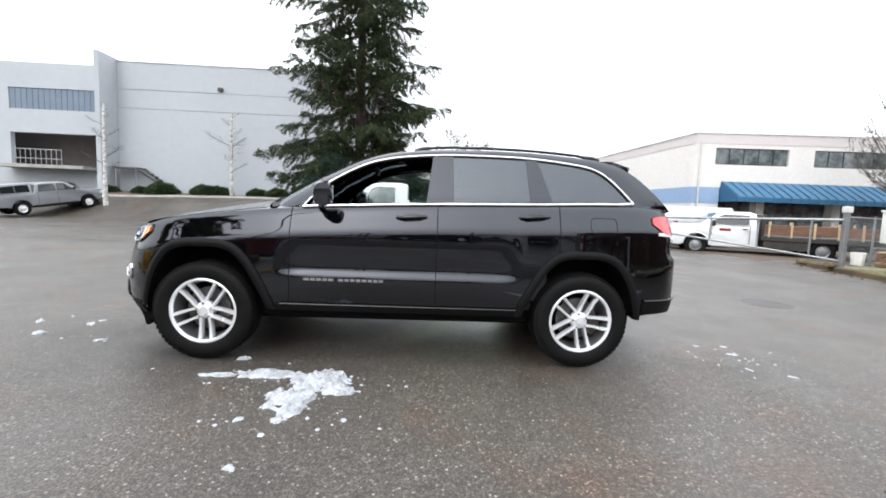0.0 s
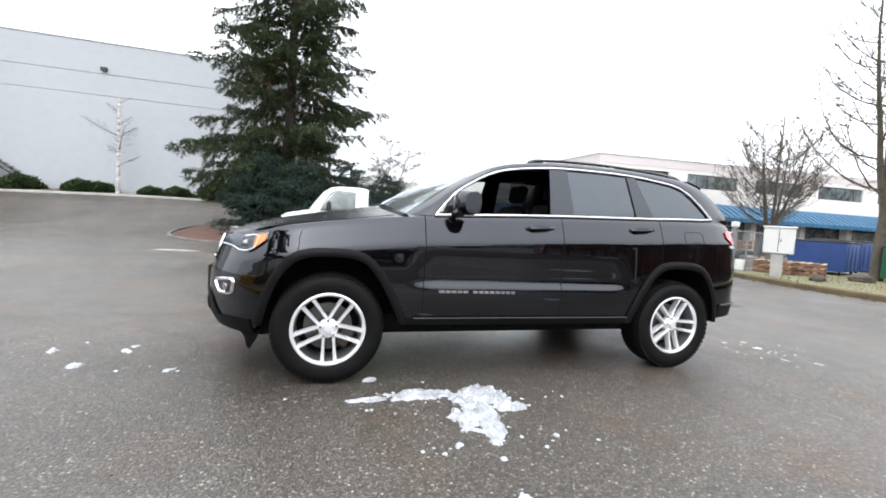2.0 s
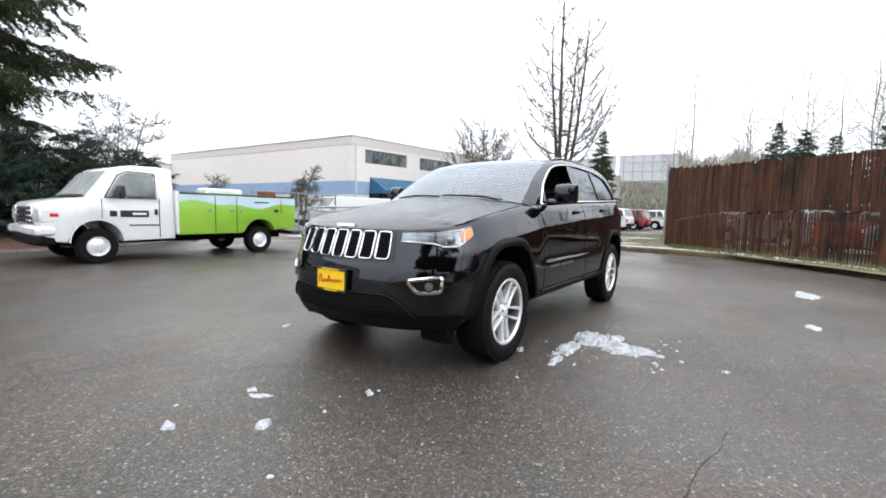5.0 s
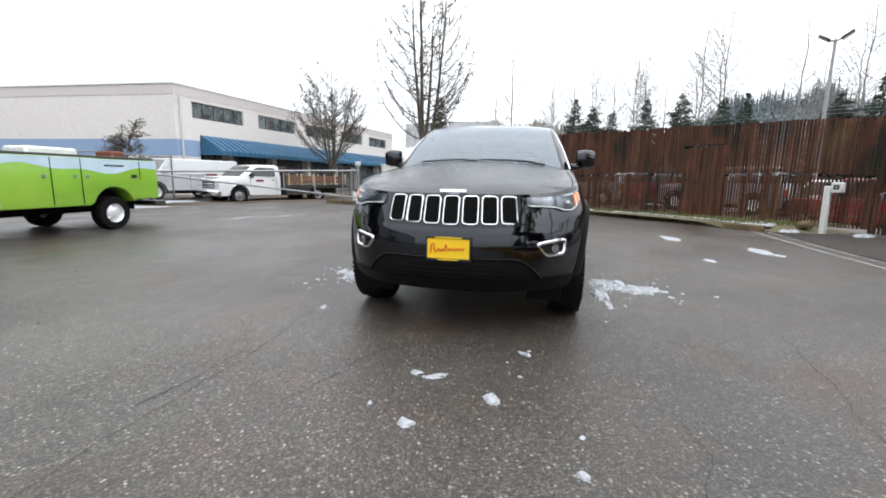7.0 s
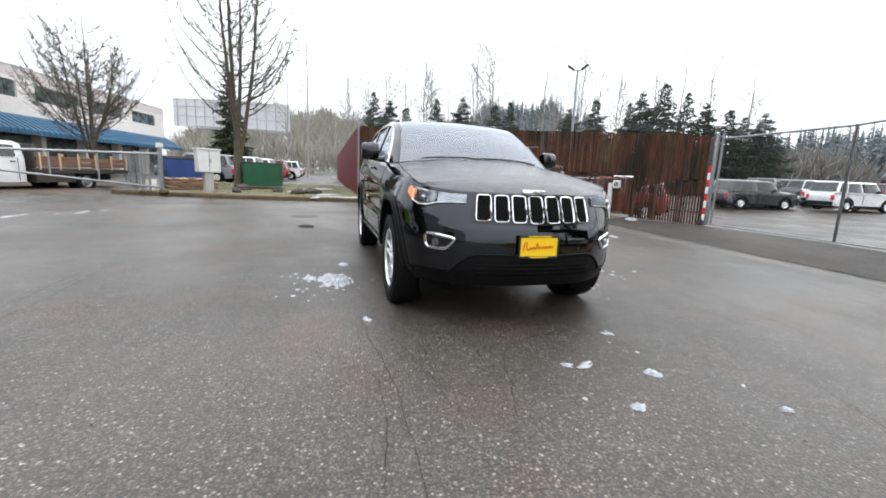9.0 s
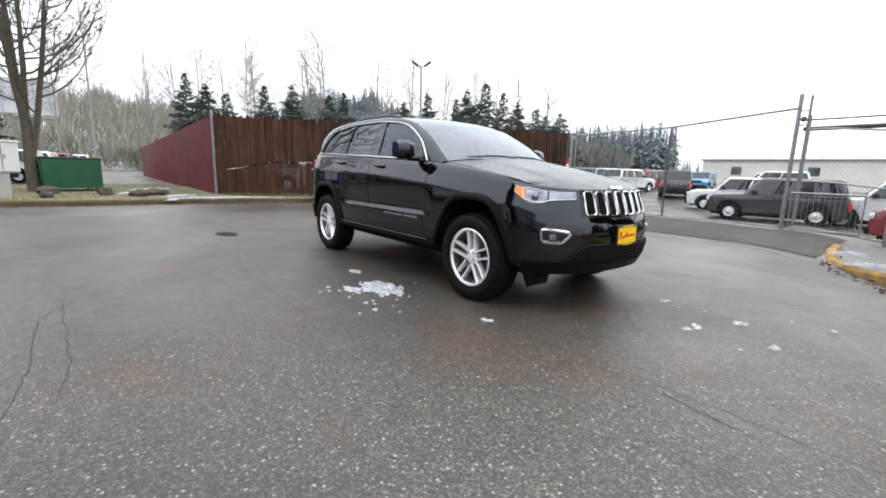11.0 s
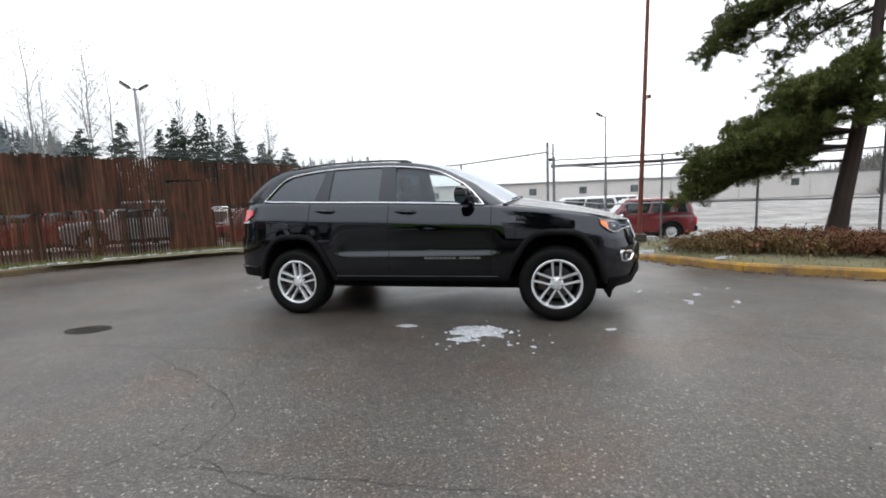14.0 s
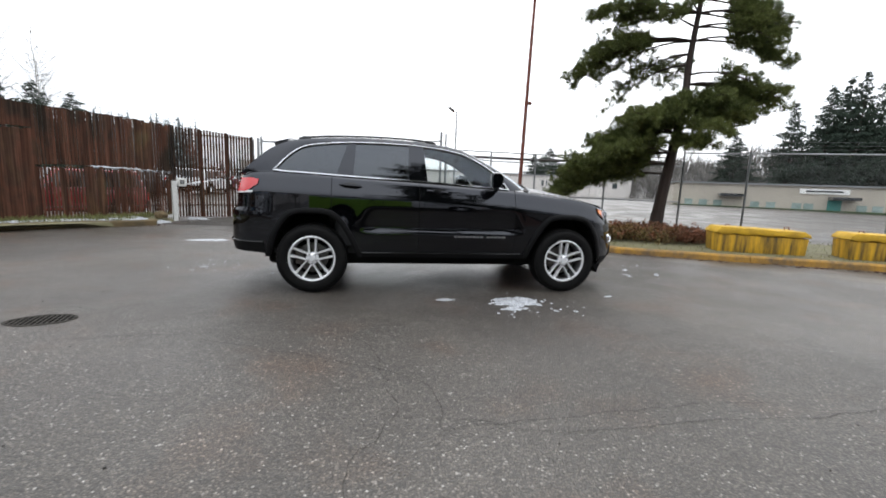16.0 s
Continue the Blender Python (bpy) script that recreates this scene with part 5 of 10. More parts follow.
# sides: handles, badge, mirrors, fuel flap, lamps
for side in (-1, 1):
    for x0, z0, owner in ((0.10, 1.150, "front_door"), (1.05, 1.185, "rear_door")):
        bm = bmesh.new()
        pts = []
        for k in range(13):
            u = k / 12
            x = x0 - 0.115 + 0.23 * u
            lift = 0.030 * min(1, 4 * u, 4 * (1 - u)) + 0.004
            pts.append(flip(skin(s_at_x(x), z0 - 0.006 * math.cos(u * math.pi), lift), side))
        tube(bm, pts, 0.013, 8)
        part("door_handle", bm, PAINT, doors[owner, side], "black pull handle")
        on_skin("handle_recess", (s_at_x(x0 - 0.07), s_at_x(x0 + 0.08)), lambda u: z0 - 0.032 + 0.02 * (2 * u - 1) ** 2, lambda u: z0 + 0.03 - 0.02 * (2 * u - 1) ** 2, GLOSSBLACK, doors[owner, side], side, 0.0015, 0.004, 10, 4)
    x = -0.70
    for k, wide in enumerate((0.052, 0.044, 0.046, 0.044, 0.046, -0.03, 0.046, 0.044, 0.042, 0.044, 0.046, 0.042, 0.040, 0.042)):
        if wide > 0:
            on_skin("badge_bar", (s_at_x(x), s_at_x(x + wide - 0.010)), lambda u: 0.643, lambda u: 0.662, BADGE, doors["front_door", side], side, 0.004, 0.006, 2, 1, "small bright badge bar")
        x += abs(wide)
    fuel = [(s_at_x(1.49), 1.075), (s_at_x(1.70), 1.075), (s_at_x(1.70), 1.195), (s_at_x(1.49), 1.195)]
    if side < 0:
        ring_on_skin("fuel_flap_gap", fuel, 0.003, LINER, doors["rear_quarter", side], side, -0.001)
    # tail lamp wraps the corner
    ta, tb = s_at_x(2.015), s_rear_y(0.50)
    tail = on_skin("tail_lamp", (ta, tb), smooth_f([(0, 1.165), (0.25, 1.085), (1, 1.075)]), smooth_f([(0, 1.215), (0.15, 1.228), (1, 1.212)]), REDLENS, car, side, 0.012, 0.04, 18, 5, "red tail lamp")
    on_skin("reverse_lens", (s_at_x(2.06), tb), smooth_f([(0, 1.075), (1, 1.05)]), smooth_f([(0, 1.10), (0.3, 1.095), (1, 1.085)]), WHITELENS, tail, side, 0.011, 0.03, 14, 3, "white reversing lens")
    # door mirror
    mirror = thing("door_mirror", (0, 0, 0), "", "")
    mirror.parent = car
    bm = bmesh.new()
    sect = []
    for k in range(9):
        t = k / 8
        rx, rz = 0.085 * (0.55 + 0.45 * math.sin(math.pi * (0.18 + 0.64 * t))), 0.090 * (0.62 + 0.38 * math.sin(math.pi * (0.2 + 0.6 * t)))
        cx, cy, cz = -0.555 + 0.03 * t, 0.925 + 0.165 * t, 1.300
        ring = []
        for a in range(16):
            c_, s_ = math.cos(a * math.tau / 16), math.sin(a * math.tau / 16)
            ring.append(bm.verts.new((cx + rx * math.copysign(abs(c_) ** 0.7, c_) * (0.75 if c_ > 0 else 1), cy * side, cz + rz * math.copysign(abs(s_) ** 0.7, s_))))
        sect.append(ring)
    for r0, r1 in zip(sect, sect[1:]):
        for a in range(16):
            bm.faces.new((r0[a], r0[(a + 1) % 16], r1[(a + 1) % 16], r1[a]))
    bm.faces.new(sect[0])
    bm.faces.new(sect[-1][::-1])
    bmesh.ops.recalc_face_normals(bm, faces=bm.faces)
    part("shell", bm, PAINT, mirror)
    bm = bmesh.new()
    box(bm, (-0.50, 0.935, 1.235), (-0.488, 1.075, 1.365), 0.004)
    for v in bm.verts:
        v.co.y *= side
    bmesh.ops.recalc_face_normals(bm, faces=bm.faces)
    part("mirror_glass", bm, CHROME, mirror, "mirror glass")
    bm = bmesh.new()
    tube(bm, [(-0.60, 0.86 * side, 1.225), (-0.585, 0.91 * side, 1.222), (-0.565, 0.97 * side, 1.232)], 0.028, 8)
    part("foot", bm, GLOSSBLACK, mirror)
    # roof rail
    bm = bmesh.new()
    pts = []
    for k in range(25):
        t = k / 24
        x = 0.10 + 1.52 * t
        z = float(np.interp(x, [p.x for p in EDGE], [p.z for p in EDGE]))
        rise = 0.012 * min(1, 9 * t, 9 * (1 - t))
        pts.append((x, (cabin_y(x, z) - 0.060) * side, z + 0.012 + rise))
    tube(bm, pts, 0.012, 6)
    rail = part("roof_rail", bm, GLOSSBLACK, car, "low black roof rail")
    for k in (0, 22):
        bm = bmesh.new()
        tube(bm, [Vector(pts[k]) + Vector((0, 0, -0.01)), Vector(pts[k + 1]), Vector(pts[k + 2]) + Vector((0, 0, -0.004))], 0.022, 6)
        part("rail_foot", bm, GLOSSBLACK, rail)

# cabin: floor, dashboard, wheel, seats
bm = bmesh.new()
box(bm, (-0.95, -0.78, 0.42), (2.1, 0.78, 0.50), 0.02)
part("cabin_floor", bm, SEAT, car)
bm = bmesh.new()
box(bm, (-1.0, -0.76, 0.80), (-0.52, 0.76, 1.19), 0.08, seg=3)
part("dashboard", bm, CLADDING, car)
for side in (-1, 1):
    bm = bmesh.new()
    box(bm, (-0.75, 0.80 * side - 0.025, 0.5), (1.2, 0.80 * side + 0.025, 1.17), 0.02)
    part("door_card", bm, SEAT, car)
bm = bmesh.new()
ringp = [Vector((-0.40 + 0.05 * math.sin(a), -0.37 + 0.185 * math.cos(a), 1.09 + 0.18 * math.sin(a))) for a in np.linspace(0, math.tau, 28, endpoint=False)]
tube(bm, ringp, 0.016, 8, closed=True)
rod(bm, (-0.40, -0.37, 1.09), (-0.58, -0.37, 1.03), 0.05, 0.04)
for a in (0.0, math.pi, -math.pi / 2):
    rod(bm, (-0.40, -0.37, 1.09), (-0.40 + 0.05 * math.sin(a), -0.37 + 0.18 * math.cos(a), 1.09 + 0.175 * math.sin(a)), 0.02, n=6)
part("steering_wheel", bm, CLADDING, car)
for x, ys_ in ((0.15, (-0.38, 0.38)), (1.05, (-0.40, 0.40))):
    for y in ys_:
        seat = thing("car_seat", (0, 0, 0), "", "")
        seat.parent = car
        bm = bmesh.new()
        box(bm, (x - 0.32, y - 0.25, 0.62), (x + 0.20, y + 0.25, 0.80), 0.06, seg=3)
        part("cushion", bm, SEAT, seat)
        bm = bmesh.new()
        box(bm, (-0.06, y - 0.25, 0), (0.07, y + 0.25, 0.62), 0.05, pose(x + 0.18, 0, 0.76, 0, 14, 0), seg=3)
        part("backrest", bm, SEAT, seat)
        bm = bmesh.new()
        box(bm, (-0.05, y - 0.14, 0.0), (0.06, y + 0.14, 0.19), 0.04, pose(x + 0.345, 0, 1.40, 0, 10, 0), seg=3)
        rod(bm, (x + 0.34, y - 0.06, 1.36), (x + 0.35, y - 0.06, 1.45), 0.008)
        rod(bm, (x + 0.34, y + 0.06, 1.36), (x + 0.35, y + 0.06, 1.45), 0.008)
        part("headrest", bm, SEAT, seat)
bm = bmesh.new()
box(bm, (-0.28, -0.11, 1.52), (-0.25, 0.11, 1.59), 0.012)
part("inner_mirror", bm, CLADDING, car)


# wheels
def wheel_parts(parent, r_tyre, r_rim, wide, tyre_mat, rim_mat, spokes, side, twin=True):
    """Tyre, rim, spokes, disc and nuts about the y axis; the outer face looks along side * y."""
    o = side
    bm = bmesh.new()
    h = wide / 2
    lathe(bm, [(r_rim - 0.006, -h * 0.86 * o), (r_rim + 0.012, -h * o), (r_rim + (r_tyre - r_rim) * 0.5, -h * 1.05 * o), (r_tyre - 0.022, -h * 0.93 * o), (r_tyre - 0.004, -h * 0.74 * o),
               (r_tyre, -h * 0.3 * o), (r_tyre, h * 0.3 * o), (r_tyre - 0.004, h * 0.74 * o), (r_tyre - 0.022, h * 0.93 * o), (r_rim + (r_tyre - r_rim) * 0.62, h * 1.04 * o),
               (r_rim + (r_tyre - r_rim) * 0.58, h * 1.055 * o), (r_rim + (r_tyre - r_rim) * 0.3, h * 1.035 * o), (r_rim + 0.012, h * 0.98 * o), (r_rim - 0.006, h * 0.86 * o)], 56)
    bmesh.ops.recalc_face_normals(bm, faces=bm.faces)
    tyre = part("tyre", bm, tyre_mat, parent, "black all-terrain tyre")
    bm = bmesh.new()
    count = 58
    for k in range(count):
        a = k * math.tau / count
        for yy, tilt in ((-0.78, 0.3), (-0.38, -0.25), (0.02, 0.25), (0.42, -0.3), (0.80, 0.25)):
            m = Matrix.Rotation(-a, 4, "Y") @ Matrix.Translation((r_tyre - (0.004 if abs(yy) < 0.6 else 0.013), yy * h, 0)) @ Matrix.Rotation(tilt, 4, "X")
            box(bm, (-0.006, -h * 0.17, -0.014), (0.003, h * 0.17, 0.014), 0, m)
    part("tread", bm, tyre_mat, tyre)
    bm = bmesh.new()
    lathe(bm, [(r_rim - 0.004, h * 0.90 * o), (r_rim + 0.006, h * 0.93 * o), (r_rim - 0.004, h * 0.96 * o), (r_rim - 0.014, h * 0.93 * o), (r_rim - 0.020, h * 0.82 * o)], 48)
    bmesh.ops.recalc_face_normals(bm, faces=bm.faces)
    rim = part("rim", bm, rim_mat, parent, "silver alloy wheel")
    # inner barrel in the darkened alloy, its shade painted in
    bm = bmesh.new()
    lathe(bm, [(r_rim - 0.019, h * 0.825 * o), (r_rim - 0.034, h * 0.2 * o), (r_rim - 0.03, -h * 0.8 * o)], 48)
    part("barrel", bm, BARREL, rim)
    face = h * 0.78
    for k in range(spokes):
        a0 = k * math.tau / spokes + math.pi / 2
        bm = bmesh.new()
        for sp in ((-1, 1) if twin else (0,)):
            ray_, across = Vector((math.cos(a0), 0, math.sin(a0))), Vector((-math.sin(a0), 0, math.cos(a0)))
            p0 = ray_ * 0.050 + across * (sp * 0.033)
            p1 = ray_ * (r_rim - 0.016) + across * (sp * 0.043)
            d = (p1 - p0).normalized()
            t = Vector((-d.z, 0, d.x))
            w0, w1 = 0.0125, 0.0130
            rows_ = []
            for f, wd, out_, deep in ((0, w0, 0.0, 0.05), (0.35, w0 * 0.85, -0.004, 0.05), (0.8, w1, 0.004, 0.045), (1.0, w1 * 1.25, 0.012, 0.04)):
                c = p0.lerp(p1, f)
                top = face + out_
                rows_.append([bm.verts.new(c + t * (wd * q) + Vector((0, yy * o, 0))) for q, yy in ((-1, top - deep), (-1, top - 0.008), (-0.62, top), (0.62, top), (1, top - 0.008), (1, top - deep))])
            for ra, rb in zip(rows_, rows_[1:]):
                for q in range(6):
                    bm.faces.new((ra[q], ra[(q + 1) % 6], rb[(q + 1) % 6], rb[q]))
        bmesh.ops.recalc_face_normals(bm, faces=bm.faces)
        part("spoke", bm, rim_mat, rim)
    bm = bmesh.new()
    lathe(bm, [(0.0, (face + 0.004) * o), (0.028, (face + 0.003) * o), (0.031, face * o), (0.034, (face - 0.006) * o), (0.052, (face - 0.008) * o), (0.066, (face - 0.020) * o), (0.068, (face - 0.06) * o)], 30)
    bmesh.ops.recalc_face_normals(bm, faces=bm.faces)
    part("hub", bm, rim_mat, rim)
    for k in range(5):
        a = k * math.tau / 5 + math.pi / 2 + math.pi / 5
        c = Vector((0.056 * math.cos(a), 0, 0.056 * math.sin(a)))
        bm = bmesh.new()
        rod(bm, c + Vector((0, (face - 0.014) * o, 0)), c + Vector((0, (face + 0.008) * o, 0)), 0.0105, n=6)
        part("wheel_nut", bm, CHROME, rim)
    bm = bmesh.new()
    lathe(bm, [(0.0, h * 0.05 * o), (0.165, h * 0.05 * o), (0.165, -h * 0.12 * o), (0.0, -h * 0.12 * o)], 36)
    bmesh.ops.recalc_face_normals(bm, faces=bm.faces)
    disc = part("brake_disc", bm, DISC, parent)
    bm = bmesh.new()
    box(bm, (0.085, -h * 0.25, -0.075), (0.19, h * 0.35, 0.075), 0.015)
    part("brake_caliper", bm, DARKSTEEL, disc)
    bm = bmesh.new()
    lathe(bm, [(0.0, -h * 0.5 * o), (r_rim - 0.03, -h * 0.5 * o)], 30)
    part("wheel_back", bm, LINER, parent)


for axle in AXLES:
    for side in (-1, 1):
        w = thing("wheel", (0, 0, 0), "", "")
        w.parent = car
        turn = (33 if axle < 0 else 24) if side < 0 else 0
        w.matrix_local = Matrix.Translation((axle, 0.812 * side, 0.379)) @ Matrix.Rotation(radians(turn), 4, "Y")
        wheel_parts(w, 0.381, 0.246, 0.245, RUBBER, ALLOY, 5, side)

# ---------------------------------------------------------------- grey concrete building
grey = thing("grey_building", (-19.2, 24.0, 0), "tall grey tilt-up concrete building with a recessed dock", "building")


def abs_part(name, bm, material, parent, label="", smooth=False):
    """A part whose mesh is given in the world's coordinates."""
    ob = part(name, bm, material, parent, label, smooth)
    ob.matrix_parent_inverse = parent.matrix_world.inverted() if parent.parent is None else (parent.parent.matrix_world @ parent.matrix_parent_inverse @ parent.matrix_basis).inverted()
    return ob


bpy.context.view_layer.update()
abs_part("wall", boxes(((-19.2, 24.0, -0.5), (-2.5, 24.3, 6.71)), bevel=0.01), GREYWALL, grey)
abs_part("wall", boxes(((-19.2, 24.0, 6.745), (-2.5, 24.3, 7.85)), bevel=0.01), GREYWALL, grey)
abs_part("wall", boxes(((-19.2, 24.0, 7.885), (-2.5, 24.3, 9.50)), bevel=0.01), GREYWALL, grey)
abs_part("wall_core", boxes(((-19.2, 24.03, -0.5), (-2.5, 24.5, 9.45))), GREYWALL, grey)
abs_part("side_wall", boxes(((-2.8, 24.5, -0.5), (-2.5, 44, 9.45))), GREYWALL, grey)
abs_part("coping", boxes(((-19.2, 23.97, 9.50), (-2.47, 24.5, 9.58)), bevel=0.01), STEEL, grey)
abs_part("fin_wall", boxes(((-19.5, 22.5, -0.5), (-19.2, 24.6, 9.70)), bevel=0.03), GREYWALL, grey)
abs_part("dock_wall", boxes(((-20.58, 24.3, -0.5), (-19.5, 24.6, 9.3))), GREYWALL, grey)
for lo, hi in (((-42, 24.3, 7.75), (-20.58, 24.6, 9.3)), ((-26.0, 24.3, 5.0), (-20.58, 24.6, 6.45)), ((-26.0, 24.3, -0.5), (-20.58, 24.6, 2.95)), ((-42, 24.3, -0.5), (-26.0, 24.6, 7.75))):
    abs_part("dock_wall", boxes((lo, hi)), GREYWALL, grey)
# slab behind the openings, coloured dark for the shade inside the dock
abs_part("dock_shade_backing", boxes(((-42, 26.4, 0), (-20.4, 26.6, 9.2))), DARKVOID, grey)
for k in range(16):
    x = -26.0 + k * 0.35
    abs_part("blue_panel", boxes(((x, 24.36, 6.45), (x + 0.33, 24.42, 7.75)), bevel=0.01), BLUEPANEL, grey)
abs_part("dock_slab", boxes(((-26.0, 22.9, 2.75), (-20.6, 26.4, 2.95))), CONCRETE, grey)
rail_parts = bmesh.new()
for k in range(10):
    rod(rail_parts, (-24.6 + k * 0.3, 23.0, 2.95), (-24.6 + k * 0.3, 23.0, 3.85), 0.02, n=5)
for z in (3.3, 3.85):
    rod(rail_parts, (-24.6, 23.0, z), (-21.9, 23.0, z), 0.025, n=5)
abs_part("dock_railing", rail_parts, STEEL, grey)
bm = bmesh.new()
box(bm, (-13.0, 23.78, 8.03), (-12.7, 24.0, 8.22), 0.03)
abs_part("wall_lamp", bm, DARKSTEEL, grey, "small dark wall lamp")
bm = bmesh.new()
for k in range(9):
    f = k / 8
    box(bm, (-17.5 + 2.1 * f, 23.05, 2.86 - 1.38 * f), (-17.22 + 2.1 * f, 23.85, 2.90 - 1.38 * f))
stairs = thing("steel_stair", (-17, 23.4, 1.4), "grey steel escape stair against the concrete wall", "stair")
bpy.context.view_layer.update()
abs_part("treads", bm, STEEL, stairs)
abs_part("landing", boxes(((-19.0, 23.05, 2.92), (-17.45, 23.9, 3.02))), DARKSTEEL, stairs)
bm = bmesh.new()
for y in (23.05, 23.85):
    tube(bm, [(-17.5, y, 2.9), (-15.25, y, 1.42)], 0.05, 4)
abs_part("stringers", bm, DARKSTEEL, stairs)
for x in (-18.8, -17.6):
    bm = bmesh.new()
    rod(bm, (x, 23.1, 1.2), (x, 23.1, 2.95), 0.05)
    abs_part("post", bm, STEEL, stairs)

# ---------------------------------------------------------------- white building with the blue awning
white = thing("white_building", (14.59, 18.44, 0), "two-storey off-white building with blue band and awning", "building")
bpy.context.view_layer.update()
WB = Matrix(((0.994, -0.05, 0, 14.59), (-0.105, 0.9985, 0, 18.44), (0, 0, 1, 0), (0, 0, 0, 1)))


def wpart(name, items, material, label="", bevel=0.0, parent=None):
    bm = boxes(*items, bevel=bevel)
    bmesh.ops.transform(bm, matrix=WB, verts=bm.verts)
    return abs_part(name, bm, material, white, label)


LONG = 26.6
wins = [(1.05 + 5.05 * k, 4.80 + 5.05 * k) for k in range(5)]
wpart("wall_upper", [((0, 0, 2.98), (LONG, 0.3, 4.20)), ((0, 0, 5.07), (LONG, 0.3, 5.28))] +
      [((a, 0, 4.20), (b, 0.3, 5.07)) for a, b in zip([0] + [w[1] for w in wins], [w[0] for w in wins] + [LONG])], WHITEWALL)
for lo, hi in (((0, 0.3, 2.98), (0.3, 23, 5.28)), ((0, 23, -0.3), (LONG, 23.3, 5.8)), ((LONG - 0.3, 0.8, -0.3), (LONG, 23, 5.8))):
    wpart("wall_side", [(lo, hi)], WHITEWALL)
wpart("mauve_band", [((-0.02, -0.02, 5.28), (LONG, 0.3, 5.80)), ((-0.02, 0.3, 5.28), (0.3, 23, 5.80))], PINKBAND)
wpart("coping", [((-0.06, -0.06, 5.80), (LONG, 0.4, 5.87)), ((-0.06, 0.4, 5.80), (0.4, 23, 5.87))], BOXPAINT)
wpart("roof", [((0.3, 0.3, 5.5), (LONG, 23, 5.6))], CONCRETE)
wpart("blue_band", [((-0.012, -0.012, 2.10), (1.4, 0.3, 2.98)), ((-0.012, 0.3, 2.10), (0.3, 23, 2.98))], BLUEBAND)
wpart("wall_lower", [((0, 0, -0.3), (1.4, 0.3, 2.10)), ((0, 0.3, -0.3), (0.3, 23, 2.10)), ((1.4, 0.6, -0.3), (LONG, 0.8, 2.98))], WHITEWALL)
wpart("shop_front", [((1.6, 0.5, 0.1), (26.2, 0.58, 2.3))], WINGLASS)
for k in range(6):
    wpart("column", [((3.4 + 3.9 * k, 0.0, -0.2), (3.8 + 3.9 * k, 0.45, 2.98))], WHITEWALL)
for a, b in wins:
    bmw = wpart("window", [((a, 0.10, 4.20), (b, 0.14, 5.07))], DARKSTEEL, "dark-framed strip window")
    for k in range(5):
        w0 = a + (b - a) * k / 5
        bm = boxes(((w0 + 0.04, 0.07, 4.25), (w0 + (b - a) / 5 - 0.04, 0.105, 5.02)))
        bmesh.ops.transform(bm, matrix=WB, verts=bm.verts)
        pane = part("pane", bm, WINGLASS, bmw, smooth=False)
        pane.matrix_parent_inverse = white.matrix_world.inverted()
        pane.matrix_parent_inverse = (white.matrix_world @ bmw.matrix_parent_inverse).inverted()
bm = bmesh.new()
rod(bm, WB @ Vector((0.25, -0.08, -0.1)), WB @ Vector((0.25, -0.08, 5.3)), 0.05)
abs_part("downpipe", bm, BOXPAINT, white)
# awning: sloping sheet with standing seams
bm = bmesh.new()
sheet = [(-0.02, 3.30), (-0.02, 3.24), (-1.25, 2.46), (-1.25, 2.22), (-1.20, 2.22), (-1.20, 2.50)]
a_ = [bm.verts.new(WB @ Vector((1.45, y, z))) for y, z in sheet]
b_ = [bm.verts.new(WB @ Vector((27.0, y, z))) for y, z in sheet]
for k in range(6):
    bm.faces.new((a_[k], a_[(k + 1) % 6], b_[(k + 1) % 6], b_[k]))
ends = [bm.verts.new(WB @ Vector((1.45, y, z))) for y, z in ((0.0, 3.28), (-1.24, 2.48), (-1.24, 2.22), (0.0, 2.22))]
bm.faces.new(ends)
bmesh.ops.recalc_face_normals(bm, faces=bm.faces)
awn = abs_part("awning", bm, AWNING, white, "blue standing-seam metal awning")
for k in range(58):
    u = 1.5 + k * 0.44
    bm = bmesh.new()
    tube(bm, [WB @ Vector((u, -0.03, 3.30)), WB @ Vector((u, -1.24, 2.53)), WB @ Vector((u, -1.265, 2.25))], 0.03, 4)
    sm = part("seam", bm, AWNING, awn, smooth=False)
    sm.matrix_parent_inverse = (white.matrix_world @ awn.matrix_parent_inverse).inverted()
low_wing = thing("low_white_wing", (10, 42, 0), "low off-white wing of a far building", "building")
bpy.context.view_layer.update()
abs_part("wall", boxes(((-2, 41.5, -0.3), (13.4, 42.0, 4.9)), bevel=0.02), WHITEWALL, low_wing)
abs_part("coping", boxes(((-2.1, 41.4, 4.9), (13.4, 42.1, 5.0))), BOXPAINT, low_wing)


